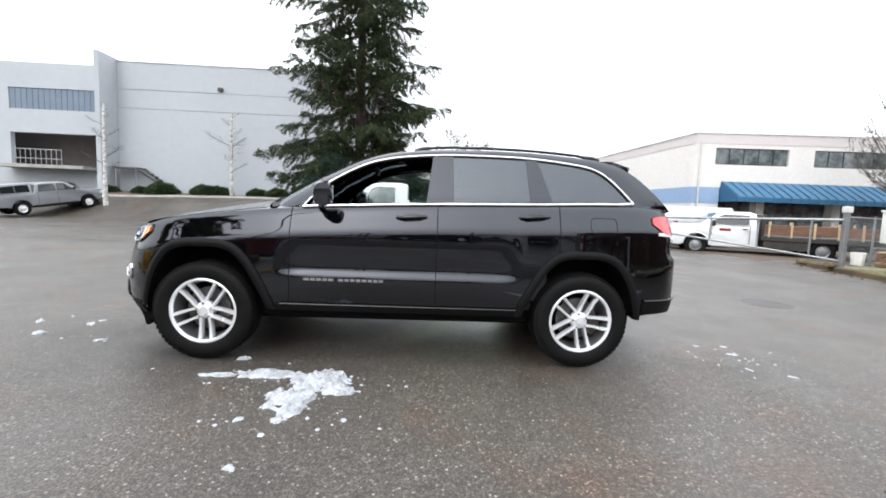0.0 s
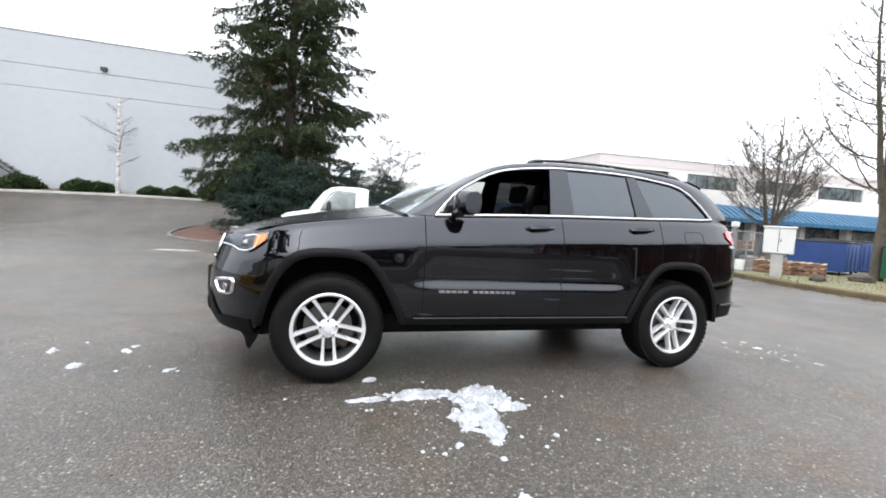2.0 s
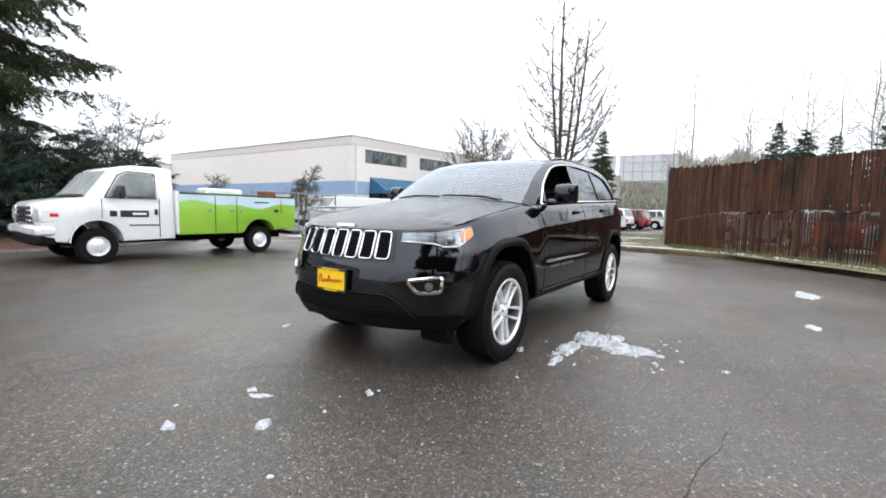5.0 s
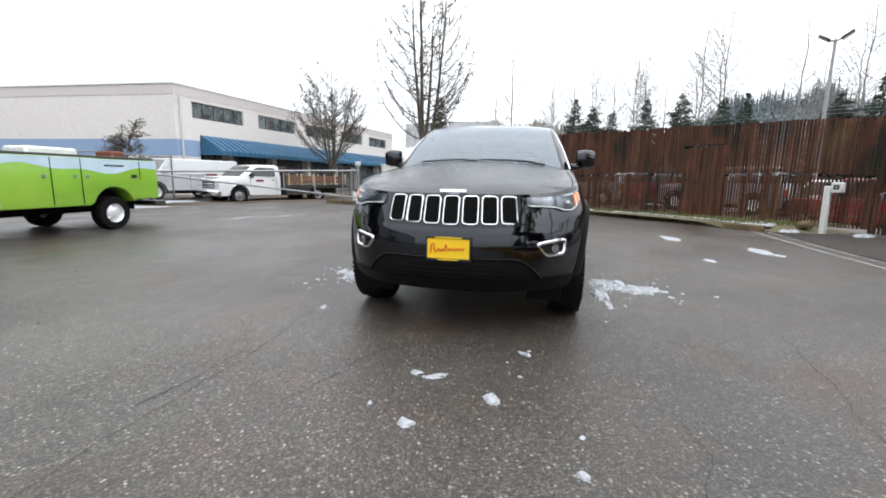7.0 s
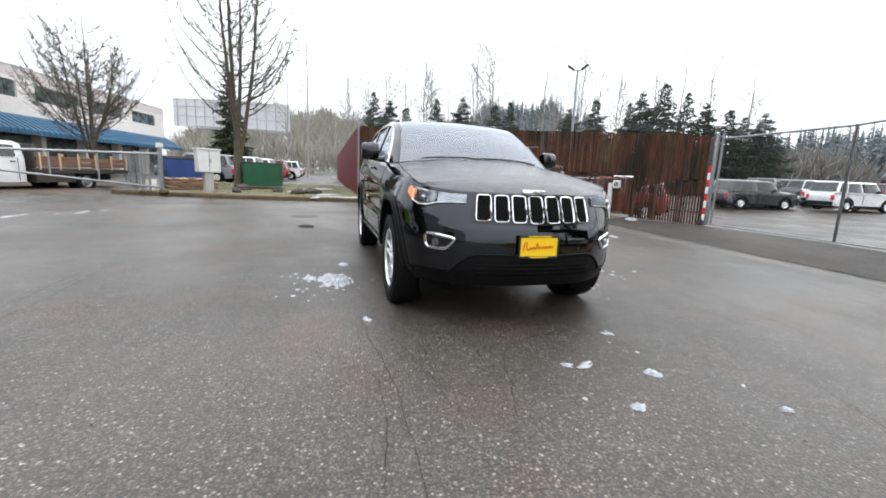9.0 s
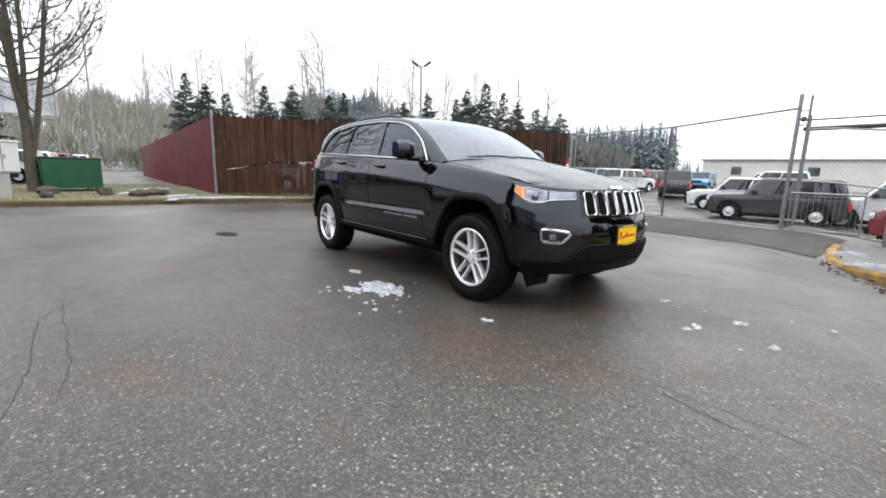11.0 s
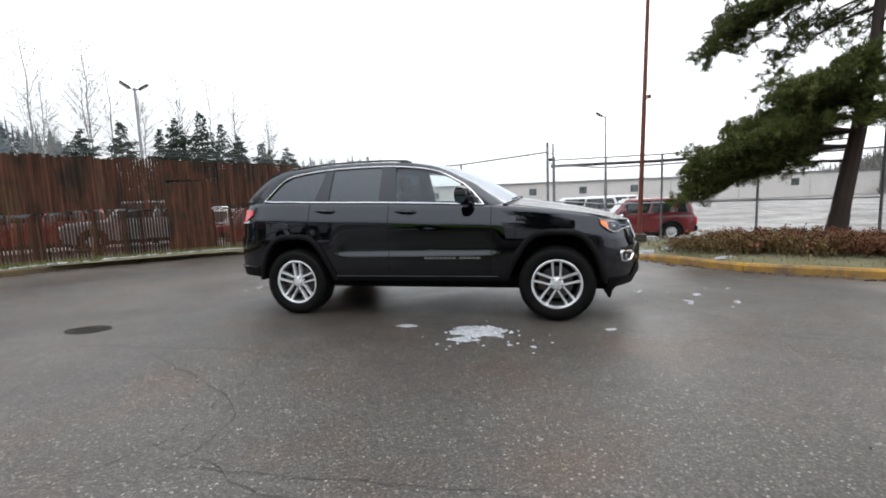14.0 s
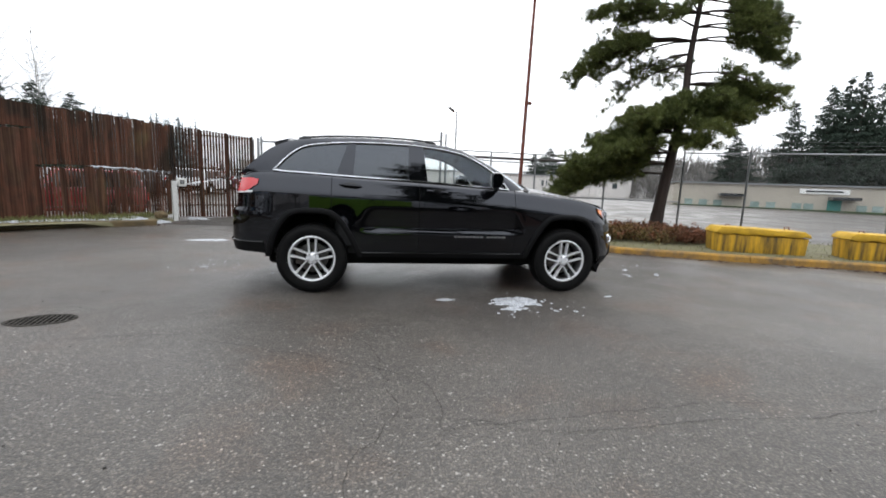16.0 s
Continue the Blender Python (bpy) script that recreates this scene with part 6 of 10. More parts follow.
# ---------------------------------------------------------------- far buildings to the south
def long_shed(name, a, b, deep, z0, z1, wall, label, win_z, count, sign=False):
    """A long low building from a to b with a row of small windows."""
    a, b = Vector((*a, 0)), Vector((*b, 0))
    u = (b - a).normalized()
    v = Vector((-u.y, u.x, 0))
    n = (b - a).length
    m = Matrix.Translation(a) @ Matrix(((u.x, v.x, 0, 0), (u.y, v.y, 0, 0), (0, 0, 1, 0), (0, 0, 0, 1)))
    top = thing(name, (a.x, a.y, z0), label, "building")
    bpy.context.view_layer.update()

    def add(nm, items, mat, lab=""):
        bm = boxes(*items)
        bmesh.ops.transform(bm, matrix=m, verts=bm.verts)
        bmesh.ops.recalc_face_normals(bm, faces=bm.faces)
        return abs_part(nm, bm, mat, top, lab)
    add("wall", [((0, 0, z0 - 0.5), (n, deep, z1))], wall)
    add("eave_board", [((-0.3, -0.25, z1), (n + 0.3, deep, z1 + 0.15))], STEEL)
    for k in range(count):
        x = n * (k + 0.5) / count
        add("window", [((x - 0.55, -0.05, win_z), (x + 0.55, 0.0, win_z + 1.0))], WINGLASS)
    return top, add, n


shed, add, n = long_shed("white_shed", (19.5, -60), (-48, -70), 14, -0.5, 3.5, WHITEWALL, "long white warehouse with small windows", 1.7, 9)
for k in range(7):
    add("pilaster", [((n * k / 7 + 0.4, -0.12, -0.5), (n * k / 7 + 0.8, 0.0, 3.5))], WHITEWALL)
office, add, n = long_shed("beige_office", (-33, -38.5), (-72, -13), 12, -0.8, 2.5, BEIGEWALL, "low beige office with awnings over its doors", 0.0, 0)
for x in (5.5, 15.0):
    add("door_canopy", [((x - 1.1, -1.2, 1.2), (x + 1.1, 0, 1.5))], GREYPAINT)
add("sign_board", [((11.5, -0.12, 1.75), (15.5, -0.02, 2.25))], WHITEBAND)
add("sign_bar", [((12.0, -0.15, 1.92), (15.0, -0.12, 2.08))], GREYPAINT)
add("large_window", [((20.2, -0.06, 0.1), (23.6, 0, 1.45))], PALEPANE, "wide greenish shop window")
for x in (20.2, 21.3, 22.4, 23.55):
    add("mullion", [((x, -0.10, 0.1), (x + 0.07, -0.06, 1.45))], DARKSTEEL)
add("teal_door", [((13.9, -0.08, -0.6), (15.0, 0, 1.15))], TEAL)
add("grey_door", [((25.2, -0.08, -0.6), (26.5, 0, 1.05))], BLUEPANEL)
for x in (1.2, 2.6, 4.0, 7.4, 8.8, 11.0, 12.0, 16.2, 17.4):
    add("office_window", [((x, -0.07, -0.1), (x + 0.8, 0, 0.75))], PALEPANE)
add("base_hedge", [((0, -1.0, -0.5), (n, -0.4, 0.15))], BUSHLEAF)


# ---------------------------------------------------------------- fences
def chain_link(name, line, high, label, gap=2.6, rails=(1.0,), dip=0.06, cell=0.085, wire=0.0017, posts_high=None, barbed=False):
    """Steel posts, rails and a net of crossing wires along a line."""
    top = thing(name, (line[0][0], line[0][1], lie(*line[0])), label, "fence")
    bpy.context.view_layer.update()
    net = bmesh.new()
    for (x0, y0), (x1, y1) in zip(line, line[1:]):
        a, b = Vector((x0, y0, 0)), Vector((x1, y1, 0))
        L = (b - a).length
        u = (b - a) / L

        def at(s, h):
            p = a + u * s
            return Vector((p.x, p.y, lie(p.x, p.y) + h))
        n = max(1, round(L / gap))
        for k in range(n + 1):
            bm = bmesh.new()
            rod(bm, at(L * k / n, -0.05), at(L * k / n, posts_high or high + 0.06), 0.03, n=8)
            abs_part("post", bm, STEEL, top)
        for f in rails:
            bm = bmesh.new()
            tube(bm, [at(L * k / 12, high * f) for k in range(13)], 0.021, 6)
            abs_part("rail", bm, STEEL, top)
        if barbed:
            for q in range(3):
                bm = bmesh.new()
                tube(bm, [at(L * k / 20, high + 0.12 + 0.11 * q) + Vector((-u.y, u.x, 0)) * 0.1 * q for k in range(21)], 0.004, 4)
                abs_part("barbed_wire", bm, STEEL, top)
        count = int((L + high) / cell)
        for d in (1, -1):
            for k in range(count):
                s0 = k * cell - (high if d > 0 else 0)
                s1 = s0 + d * high if d > 0 else s0 - high
                h0, h1 = dip, high
                if s0 < 0:
                    h0, s0 = dip + (0 - s0) / abs(s1 - s0) * (high - dip), 0
                if s1 < 0:
                    h1 = dip + (s0 - 0) / max(1e-6, (s0 - s1)) * (high - dip)
                    s1 = 0
                if s1 > L:
                    h1 = h0 + (L - s0) / (s1 - s0) * (h1 - h0)
                    s1 = L
                if s0 > L:
                    if d > 0 or s1 > L:
                        continue
                    h0 = h0 + (s0 - L) / (s0 - s1) * (h1 - h0)
                    s0 = L
                if abs(s0 - s1) < 0.01:
                    continue
                rod(net, at(s0, h0), at(s1, h1), wire, n=3, caps=False)
    abs_part("wire_net", net, WIRE, top, "galvanised wire net")
    return top


chain_link("chain_link_fence", [(4.3, -8.85), (1.44, -9.1), (-1.4, -8.75)], 2.45, "galvanised chain-link gate panel across the driveway", rails=(0.02,), gap=3)
chain_link("chain_link_fence", [(-1.6, -8.75), (-4.6, -8.35), (-8.65, -6.4)], 2.2, "galvanised chain-link fence behind the planted strip", rails=(0.04, 0.5, 1.0), gap=1.9, posts_high=2.5)
chain_link("chain_link_fence", [(-8.65, -6.4), (-10.1, -5.5), (-16, -2.2), (-24, 2)], 2.6, "tall galvanised chain-link fence with barbed wire", rails=(1.0,), gap=2.9, barbed=True)
bm = bmesh.new()
tube(bm, [(-1.5, -8.82, 2.22), (-4.6, -8.42, 2.18), (-8.2, -6.7, 2.15)], 0.045, 8)
tube(bm, [(-1.45, -8.76, 2.40), (-4.6, -8.36, 2.36), (-8.2, -6.64, 2.33)], 0.018, 6)
single("gate_track", bm, DARKSTEEL, "black steel gate track along the fence", "rail")
corner = thing("gate_mast", (-1.4, -8.7, 0), "tall twin steel gate mast with brackets", "post")
for dx, z0, hh, r in ((0, -0.3, 2.95, 0.040), (-0.17, 0.9, 2.92, 0.026)):
    bm = bmesh.new()
    rod(bm, (dx, dx * 0.4, z0), (dx, dx * 0.4, hh), r, n=10)
    part("mast", bm, STEEL, corner)
for z in (1.1, 2.3, 2.6):
    bm = bmesh.new()
    rod(bm, (0, 0, z), (-0.17, -0.07, z), 0.016, n=6)
    part("bracket", bm, STEEL, corner)
bm = bmesh.new()
tube(bm, [(4.3, -8.85, 2.36), (1.44, -9.1, 2.46), (-1.4, -8.72, 2.66)], 0.026, 8)
single("gate_top_rail", bm, STEEL, "steel rail along the gate's top", "rail")
roller = thing("gate_roller", (-1.49, -8.74, 2.42), "black guide roller on the gate mast", "roller")
bm = bmesh.new()
lathe(bm, [(0.0, -0.025), (0.05, -0.025), (0.058, 0.0), (0.05, 0.025), (0.0, 0.025)], 14)
part("drum", bm, DARKSTEEL, roller)
bm = bmesh.new()
rod(bm, (0, -0.045, 0), (0, 0.045, 0), 0.015, n=8)
part("pin", bm, STEEL, roller)
low_gate = thing("low_steel_gate", (-2.2, -7.9, 0), "low galvanised steel gate frame with mesh", "gate")
bm = bmesh.new()
tube(bm, [(-0.6, 0, 0.1), (0.55, -0.15, 0.1), (0.55, -0.15, 0.85), (-0.6, 0, 0.85)], 0.025, 6, closed=True)
part("frame", bm, STEEL, low_gate)
for k in range(14):
    bm = bmesh.new()
    rod(bm, (-0.6 + k * 0.085, -k * 0.011, 0.1), (-0.6 + k * 0.085, -k * 0.011, 0.85), 0.004, n=4)
    part("infill_wire", bm, STEEL, low_gate)

# striped gate post
gp = thing("striped_gate_post", (4.45, -8.75, 0), "red and white striped gate post with steel channel", "post")
for k in range(8):
    bm = boxes(((-0.045, -0.045, 0.12 + k * 0.19), (0.045, 0.045, 0.12 + (k + 1) * 0.19)), bevel=0.004)
    part("tape_band", bm, REDBAND if k % 2 else WHITEBAND, gp)
part("channel", boxes(((-0.11, -0.05, -0.1), (-0.05, 0.05, 2.45)), bevel=0.005), STEEL, gp)
part("channel", boxes(((0.05, -0.05, -0.1), (0.10, 0.05, 2.40)), bevel=0.005), DARKSTEEL, gp)
bm = bmesh.new()
lathe(bm, [(0.02, -0.03), (0.09, -0.03), (0.09, 0.03), (0.02, 0.03)], 16, pose(0, 0.12, 0.09), closed=True)
part("gate_wheel", bm, DARKSTEEL, gp)

# brown slatted fence
FENCE = [((12.8, 0.1), (6.53, -8.0), 2.86, 2.62), ((6.53, -8.0), (4.55, -8.75), 2.60, 2.46)]
brown = thing("slatted_fence", (12.8, 0.1, 0), "tall brown slatted fence with rusty weathered slats", "fence")
bpy.context.view_layer.update()
rng = random.Random(5)
slat_kinds = []
for wide in (0.076, 0.070, 0.050):
    for z0, z1 in ((0.0, 1.0), (0.0, 0.985), (0.0, 0.965)):
        bm = bmesh.new()
        box(bm, (-wide / 2, -0.007, z0), (wide / 2, 0.007, z1), 0.0)
        for v in bm.verts:
            if v.co.z > 0.5:
                v.co.z += rng.uniform(-0.006, 0.002)
                v.co.x *= rng.uniform(0.9, 1)
        slat_kinds.append((wide, mesh_of(bm, "slat", SLAT, False)))
bm = bmesh.new()
box(bm, (-0.029, -0.020, 0), (0.029, 0.020, 1))
deep_slat = mesh_of(bm, "slat", SLAT, False)
mid_kinds = []
for wide in (0.064, 0.060, 0.053):
    bm = bmesh.new()
    box(bm, (-wide / 2, -0.007, 0), (wide / 2, 0.007, 1), 0.0)
    mid_kinds.append(mesh_of(bm, "slat", SLAT, False))


def slat_at(me, p, turn, h, z):
    ob = new("slat", me)
    ob.parent = brown
    ob.matrix_parent_inverse = brown.matrix_world.inverted()
    ob.matrix_basis = Matrix.Translation((p.x, p.y, z)) @ Matrix.Rotation(turn, 4, "Z") @ Matrix.Diagonal((1, 1, h, 1))


for part_no, ((x0, y0), (x1, y1), h0, h1) in enumerate(FENCE):
    a, b = Vector((x0, y0, 0)), Vector((x1, y1, 0))
    L = (b - a).length
    u = (b - a) / L
    turn = math.atan2(u.y, u.x)
    pitch = 0.069 if part_no == 0 else 0.078
    for k in range(int(L / pitch)):
        s = (k + 0.5) * pitch
        p = a + u * s + Vector((-u.y, u.x, 0)) * rng.uniform(-0.008, 0.008)
        h = h0 + (h1 - h0) * s / L + rng.uniform(-0.014, 0.008) + 0.012 * math.sin(s * 2.3) + (-0.03 if rng.random() < 0.05 else 0)
        z = -0.03 if part_no else 0.08
        gate_end = part_no == 1 or s > L - 2.6
        wide_kind, thin_kind = rng.choice(slat_kinds[:3] if rng.random() < 0.75 else slat_kinds[3:6])[1], rng.choice(slat_kinds[6:])[1]
        lean = turn + rng.uniform(-0.12, 0.12)
        high_kind = rng.choice(mid_kinds) if rng.random() < (0.92 if s > 7.15 or part_no else 0.7 if s > 5 else 0.0) else wide_kind
        z1 = 1.32 + 0.03 * math.sin(s * 1.7) + rng.uniform(-0.012, 0.012) - 0.2 * max(0, 2.2 - s)
        if gate_end:
            # towards the gate the slats are narrower and let light through, most of all low down
            slat_at(thin_kind if rng.random() < 0.7 else wide_kind, p, lean, z1 - z, z)
            slat_at(deep_slat if part_no and rng.random() < 0.85 else high_kind, p, turn if part_no else lean, h - z1 - 0.02, z1 + 0.02)
        elif 6.1 < s < 7.15:
            # a closed stretch with a slit high up
            z2 = 2.13 + rng.uniform(-0.01, 0.01)
            slat_at(wide_kind, p, lean, z2 - z, z)
            slat_at(wide_kind, p, lean, h - z2 - 0.025, z2 + 0.025)
        elif 0.4 < s < 9.4:
            # the lower row is of narrower slats, with gaps to see through
            slit = 0.012 + 0.02 * rng.random()
            slat_at(thin_kind if s > 2.3 and rng.random() < 0.85 else wide_kind, p, lean, z1 - z, z)
            slat_at(high_kind, p, lean, h - z1 - slit, z1 + slit)
        elif rng.random() < 0.06:
            z2 = 1.55 + rng.uniform(-0.1, 0.4)
            slat_at(wide_kind, p, lean, z2 - z, z)
            slat_at(wide_kind, p, lean, h - z2 - 0.05, z2 + 0.05)
        else:
            slat_at(wide_kind, p, lean, h - z, z)
    for f in (0.0, 0.33, 0.66, 1.0):
        q = a + u * L * f + Vector((-u.y, u.x, 0)) * 0.09
        bm = bmesh.new()
        rod(bm, (q.x, q.y, -0.1), (q.x, q.y, h1 + (h0 - h1) * (1 - f) + 0.03), 0.035)
        abs_part("post", bm, DARKSTEEL, brown)
    for z in (0.35, 1.45, 2.40):
        bm = bmesh.new()
        o = Vector((-u.y, u.x, 0)) * 0.06
        tube(bm, [a + o + Vector((0, 0, z)), b + o + Vector((0, 0, z))], 0.02, 5)
        abs_part("rail", bm, DARKSTEEL, brown)
    for q in range(3):
        bm = bmesh.new()
        tube(bm, [a + u * L * k / 16 + Vector((0, 0, h0 + (h1 - h0) * k / 16 + 0.10 + 0.08 * q + 0.02 * math.sin(k * 1.3 + q))) for k in range(17)], 0.004, 4)
        abs_part("barbed_wire", bm, STEEL, brown)

# dark red sheet-metal fence running back from its corner
redf = thing("red_sheet_fence", (12.8, 0.1, 0), "dark red corrugated sheet fence receding from the corner", "fence")
bpy.context.view_layer.update()
for k in range(26):
    x0 = 12.9 + k * 1.22
    y0 = 0.15 - 0.006 * k
    bm = bmesh.new()
    top, bot = [], []
    for j in range(13):
        x = x0 + 1.2 * j / 12
        y = y0 + (0.018 if j % 2 else -0.018)
        bot.append(bm.verts.new((x, y, 0.05)))
        top.append(bm.verts.new((x, y, 2.80 - 0.01 * k)))
    for j in range(12):
        bm.faces.new((bot[j], bot[j + 1], top[j + 1], top[j]))
    abs_part("sheet", bm, REDMETAL, redf)
bm = bmesh.new()
rod(bm, (12.82, 0.1, -0.1), (12.82, 0.1, 3.0), 0.045)
abs_part("corner_post", bm, STEEL, redf)
for q in range(3):
    bm = bmesh.new()
    tube(bm, [(12.9 + k * 2, 0.1, 2.92 + 0.08 * q + 0.02 * math.sin(k + q)) for k in range(16)], 0.004, 4)
    abs_part("barbed_wire", bm, STEEL, redf)
part("small_sign", boxes(((1.5, -0.06, 1.5), (1.7, -0.03, 1.75))), BOXPAINT, redf)

# swing barrier before the flatbed truck, with chain-link beyond
sw = thing("swing_barrier", (11.4, 6.7, 0), "galvanised pipe swing gate with a diagonal brace", "gate")
bpy.context.view_layer.update()
P, Q = Vector((11.4, 6.7, 0)), Vector((5.9, 10.9, 0))
up = Vector((0, 0, 1))
for a, b, r in ((P + up * 1.36, Q + up * 1.18, 0.035), (P + up * 0.25, Q + up * 1.08, 0.03)):
    bm = bmesh.new()
    tube(bm, [a, b], r, 8)
    abs_part("pipe", bm, STEEL, sw)
for f in (0.10, 0.27, 0.44):
    c = P.lerp(Q, f)
    bm = bmesh.new()
    rod(bm, c + up * (0.25 + 0.83 * f), c + up * (1.36 - 0.18 * f), 0.025)
    abs_part("upright", bm, STEEL, sw)
bm = bmesh.new()
box(bm, (-0.06, -0.06, -0.2), (0.06, 0.06, 1.55), 0.01, Matrix.Translation(P))
abs_part("hinge_post", bm, STEEL, sw)
bm = bmesh.new()
box(bm, (-0.09, -0.09, 1.55), (0.09, 0.09, 1.72), 0.02, Matrix.Translation(P))
abs_part("post_cap", bm, BOXPAINT, sw)
chain_link("chain_link_fence", [(4.6, 12.9), (9.0, 13.4), (9.0, 14.4)], 1.75, "galvanised chain-link fence by the white van", rails=(1.0,), gap=2.2)
chain_link("chain_link_fence", [(11.9, 7.2), (15.5, 8.9), (20.0, 11.0)], 1.45, "galvanised chain-link fence behind the bins", rails=(0.05, 1.0), gap=2.2)

# ---------------------------------------------------------------- trees and shrubs
def leaf_mesh(name, leaves, material):
    """One mesh of folded leaf-like blades; leaves are rows of (base, tip, side) vectors."""
    n = len(leaves)
    co = np.empty((n, 4, 3))
    for k, (b, t, s) in enumerate(leaves):
        m = (b + t) * 0.5
        co[k, 0], co[k, 1], co[k, 2], co[k, 3] = b, m + s, t, m - s
    me = bpy.data.meshes.new(name)
    idx = np.arange(n * 4).reshape(n, 4)
    me.from_pydata(co.reshape(-1, 3).tolist(), [], np.concatenate((idx[:, [0, 1, 2]], idx[:, [0, 2, 3]])).tolist())
    me.materials.append(material)
    return me


def blade_mesh(name, b, t, s, material):
    """The same from whole arrays of bases, tips and half-widths."""
    n = len(b)
    mid = b * 0.55 + t * 0.45
    co = np.stack((b, mid + s, t, mid - s), axis=1).reshape(-1, 3)
    me = bpy.data.meshes.new(name)
    me.vertices.add(n * 4)
    me.vertices.foreach_set("co", co.ravel())
    idx = np.arange(n * 4).reshape(n, 4).ravel()
    me.loops.add(n * 4)
    me.loops.foreach_set("vertex_index", idx)
    me.polygons.add(n)
    me.polygons.foreach_set("loop_start", np.arange(0, n * 4, 4))
    me.update(calc_edges=True)
    me.materials.append(material)
    return me


def hang(name, me, parent, label="", stuff=False):
    ob = new(name, me)
    ob.parent = parent
    if label:
        ob["label"] = label
    if stuff:
        ob["kind"] = "stuff"
    return ob


def fir_meshes(seed, high, wide, clear, whorls, per, leaf, bark, twig_gap=0.10, blade=0.13, blade_w=0.016, droop=0.25, trunk_r=0.2, cone=0.8, loose=0.35, per_twig=9, flat=0.25, low=1.0, bare=0.25, hang_=(-0.55, 0.05), skip_=0.12):
    """Trunk, boughs and needle sprays of a conifer at the origin: each bough carries side twigs, each twig short needled shoots."""
    g = np.random.default_rng(seed)
    tb = bmesh.new()
    rod(tb, (0, 0, -0.2), (0, 0, high * 0.5), trunk_r, trunk_r * 0.55, 9)
    rod(tb, (0, 0, high * 0.5), (0, 0, high), trunk_r * 0.55, 0.012, 7)
    lb = bmesh.new()
    bases, tips, sides = [], [], []
    for w in range(whorls):
        f = (w + 0.4) / whorls
        z0 = clear + (high - clear) * f ** 0.95
        reach = wide * ((1 - f) ** cone) * (0.86 + 0.14 * math.sin(w * 1.9)) * min(1.0, low + 3.2 * f) + 0.12
        for k in range(per):
            if g.random() < 0.10:
                continue
            a = (k + g.uniform(-0.4, 0.4)) / per * math.tau + w * 0.7
            L = reach * g.uniform(1 - loose * 1.2, 1 + loose * 0.4)
            z = z0 + g.uniform(-0.5, 0.5) * (high - clear) / whorls
            d = np.array((math.cos(a), math.sin(a), 0))
            side = np.array((-math.sin(a), math.cos(a), 0))
            rise = g.uniform(-0.12, 0.16) + 0.30 * f
            s_ = np.linspace(0, 1, 6)[:, None]
            pts = np.array((0, 0, z)) + d * L * s_ + np.array((0, 0, 1.0)) * L * (rise * s_ - droop * s_ ** 2 + droop * 0.55 * s_ ** 4) + side * L * 0.06 * np.sin(3 * s_ + k)
            thick = 0.03 * (0.35 + L / wide) * (wide / 5) ** 0.5
            for j in range(5):
                rod(lb, pts[j], pts[j + 1], thick * (1 - 0.18 * j), thick * (0.82 - 0.18 * j), 4, caps=False)
            n = max(4, int(L * 0.9 / twig_gap))
            for j in range(n):
                s = 0.12 + 0.88 * (j + g.random()) / n
                if g.random() < skip_ + bare * (s < 0.32):
                    continue
                x = s * 5
                i = min(int(x), 4)
                p = pts[i] + (pts[i + 1] - pts[i]) * (x - i)
                sg = 1 if j % 2 else -1
                way = side * sg * g.uniform(0.5, 1.0) + d * g.uniform(0.35, 0.9) + np.array((0, 0, g.uniform(*hang_)))
                way /= np.linalg.norm(way)
                ln = (0.26 * L * (1 - s) ** 0.7 + 0.10 * min(L, L ** 0.5) + blade * min(1, L)) * g.uniform(0.6, 1.15)
                m = max(4, int(per_twig * ln / (4 * blade) * 2.2))
                q = g.random((m, 1))
                b = p + way * ln * q + np.array((0, 0, -0.22)) * ln * q ** 2 + g.normal(0, 0.012, (m, 3))
                t = way * 0.75 + g.normal(0, 0.55, (m, 3)) * np.array((1, 1, flat * 2)) + np.array((0, 0, -0.22))
                t /= np.linalg.norm(t, axis=1)[:, None]
                sv = np.cross(t, g.normal(0, 1, (m, 3)))
                sv = sv / (np.linalg.norm(sv, axis=1)[:, None] + 1e-6) * blade_w * g.uniform(0.7, 1.3, (m, 1))
                bases.append(b)
                tips.append(b + t * blade * g.uniform(0.7, 1.35, (m, 1)))
                sides.append(sv)
    return mesh_of(tb, "trunk", bark), mesh_of(lb, "bough_frame", bark), blade_mesh("crown", np.concatenate(bases), np.concatenate(tips), np.concatenate(sides), leaf)


def plant(name, meshes, at, turn, label, category="tree", group="", scale=1.0, squash=1.0):
    top = thing(name, at, label, category, group, turn=turn)
    top.scale = (scale, scale, scale * squash)
    for nm, me in zip(("trunk", "bough_frame", "crown"), meshes):
        hang(nm, me, top)
    return top


big_fir = fir_meshes(11, 16.5, 4.7, 1.7, 30, 7, FIRLEAF, BARK, 0.07, 0.14, 0.0130, 0.34, 0.30, 0.40, 0.40, 27, 0.5, 0.66, 0.25, (-1.0, 0.0), 0.14)
dead = fir_meshes(15, 13.0, 3.0, 1.9, 15, 5, DEADTWIG, BARK, 0.12, 0.13, 0.0075, 0.42, 0.05, 0.3, 0.4, 16, 0.4, 0.7, 0.0, (-1.8, -0.6), 0.3)
fir = plant("fir_tree", big_fir, (-2.8, 15.4, 0.3), 20, "tall dark green fir tree with uneven drooping branches")
hang("dry_foliage", dead[2], fir, "dry brown hanging twigs", True)
skirt = fir_meshes(12, 3.5, 2.4, 0.05, 13, 10, SPRUCELEAF, BARK, 0.055, 0.12, 0.0105, 0.05, 0.08, 0.62, 0.3, 18, 0.5)
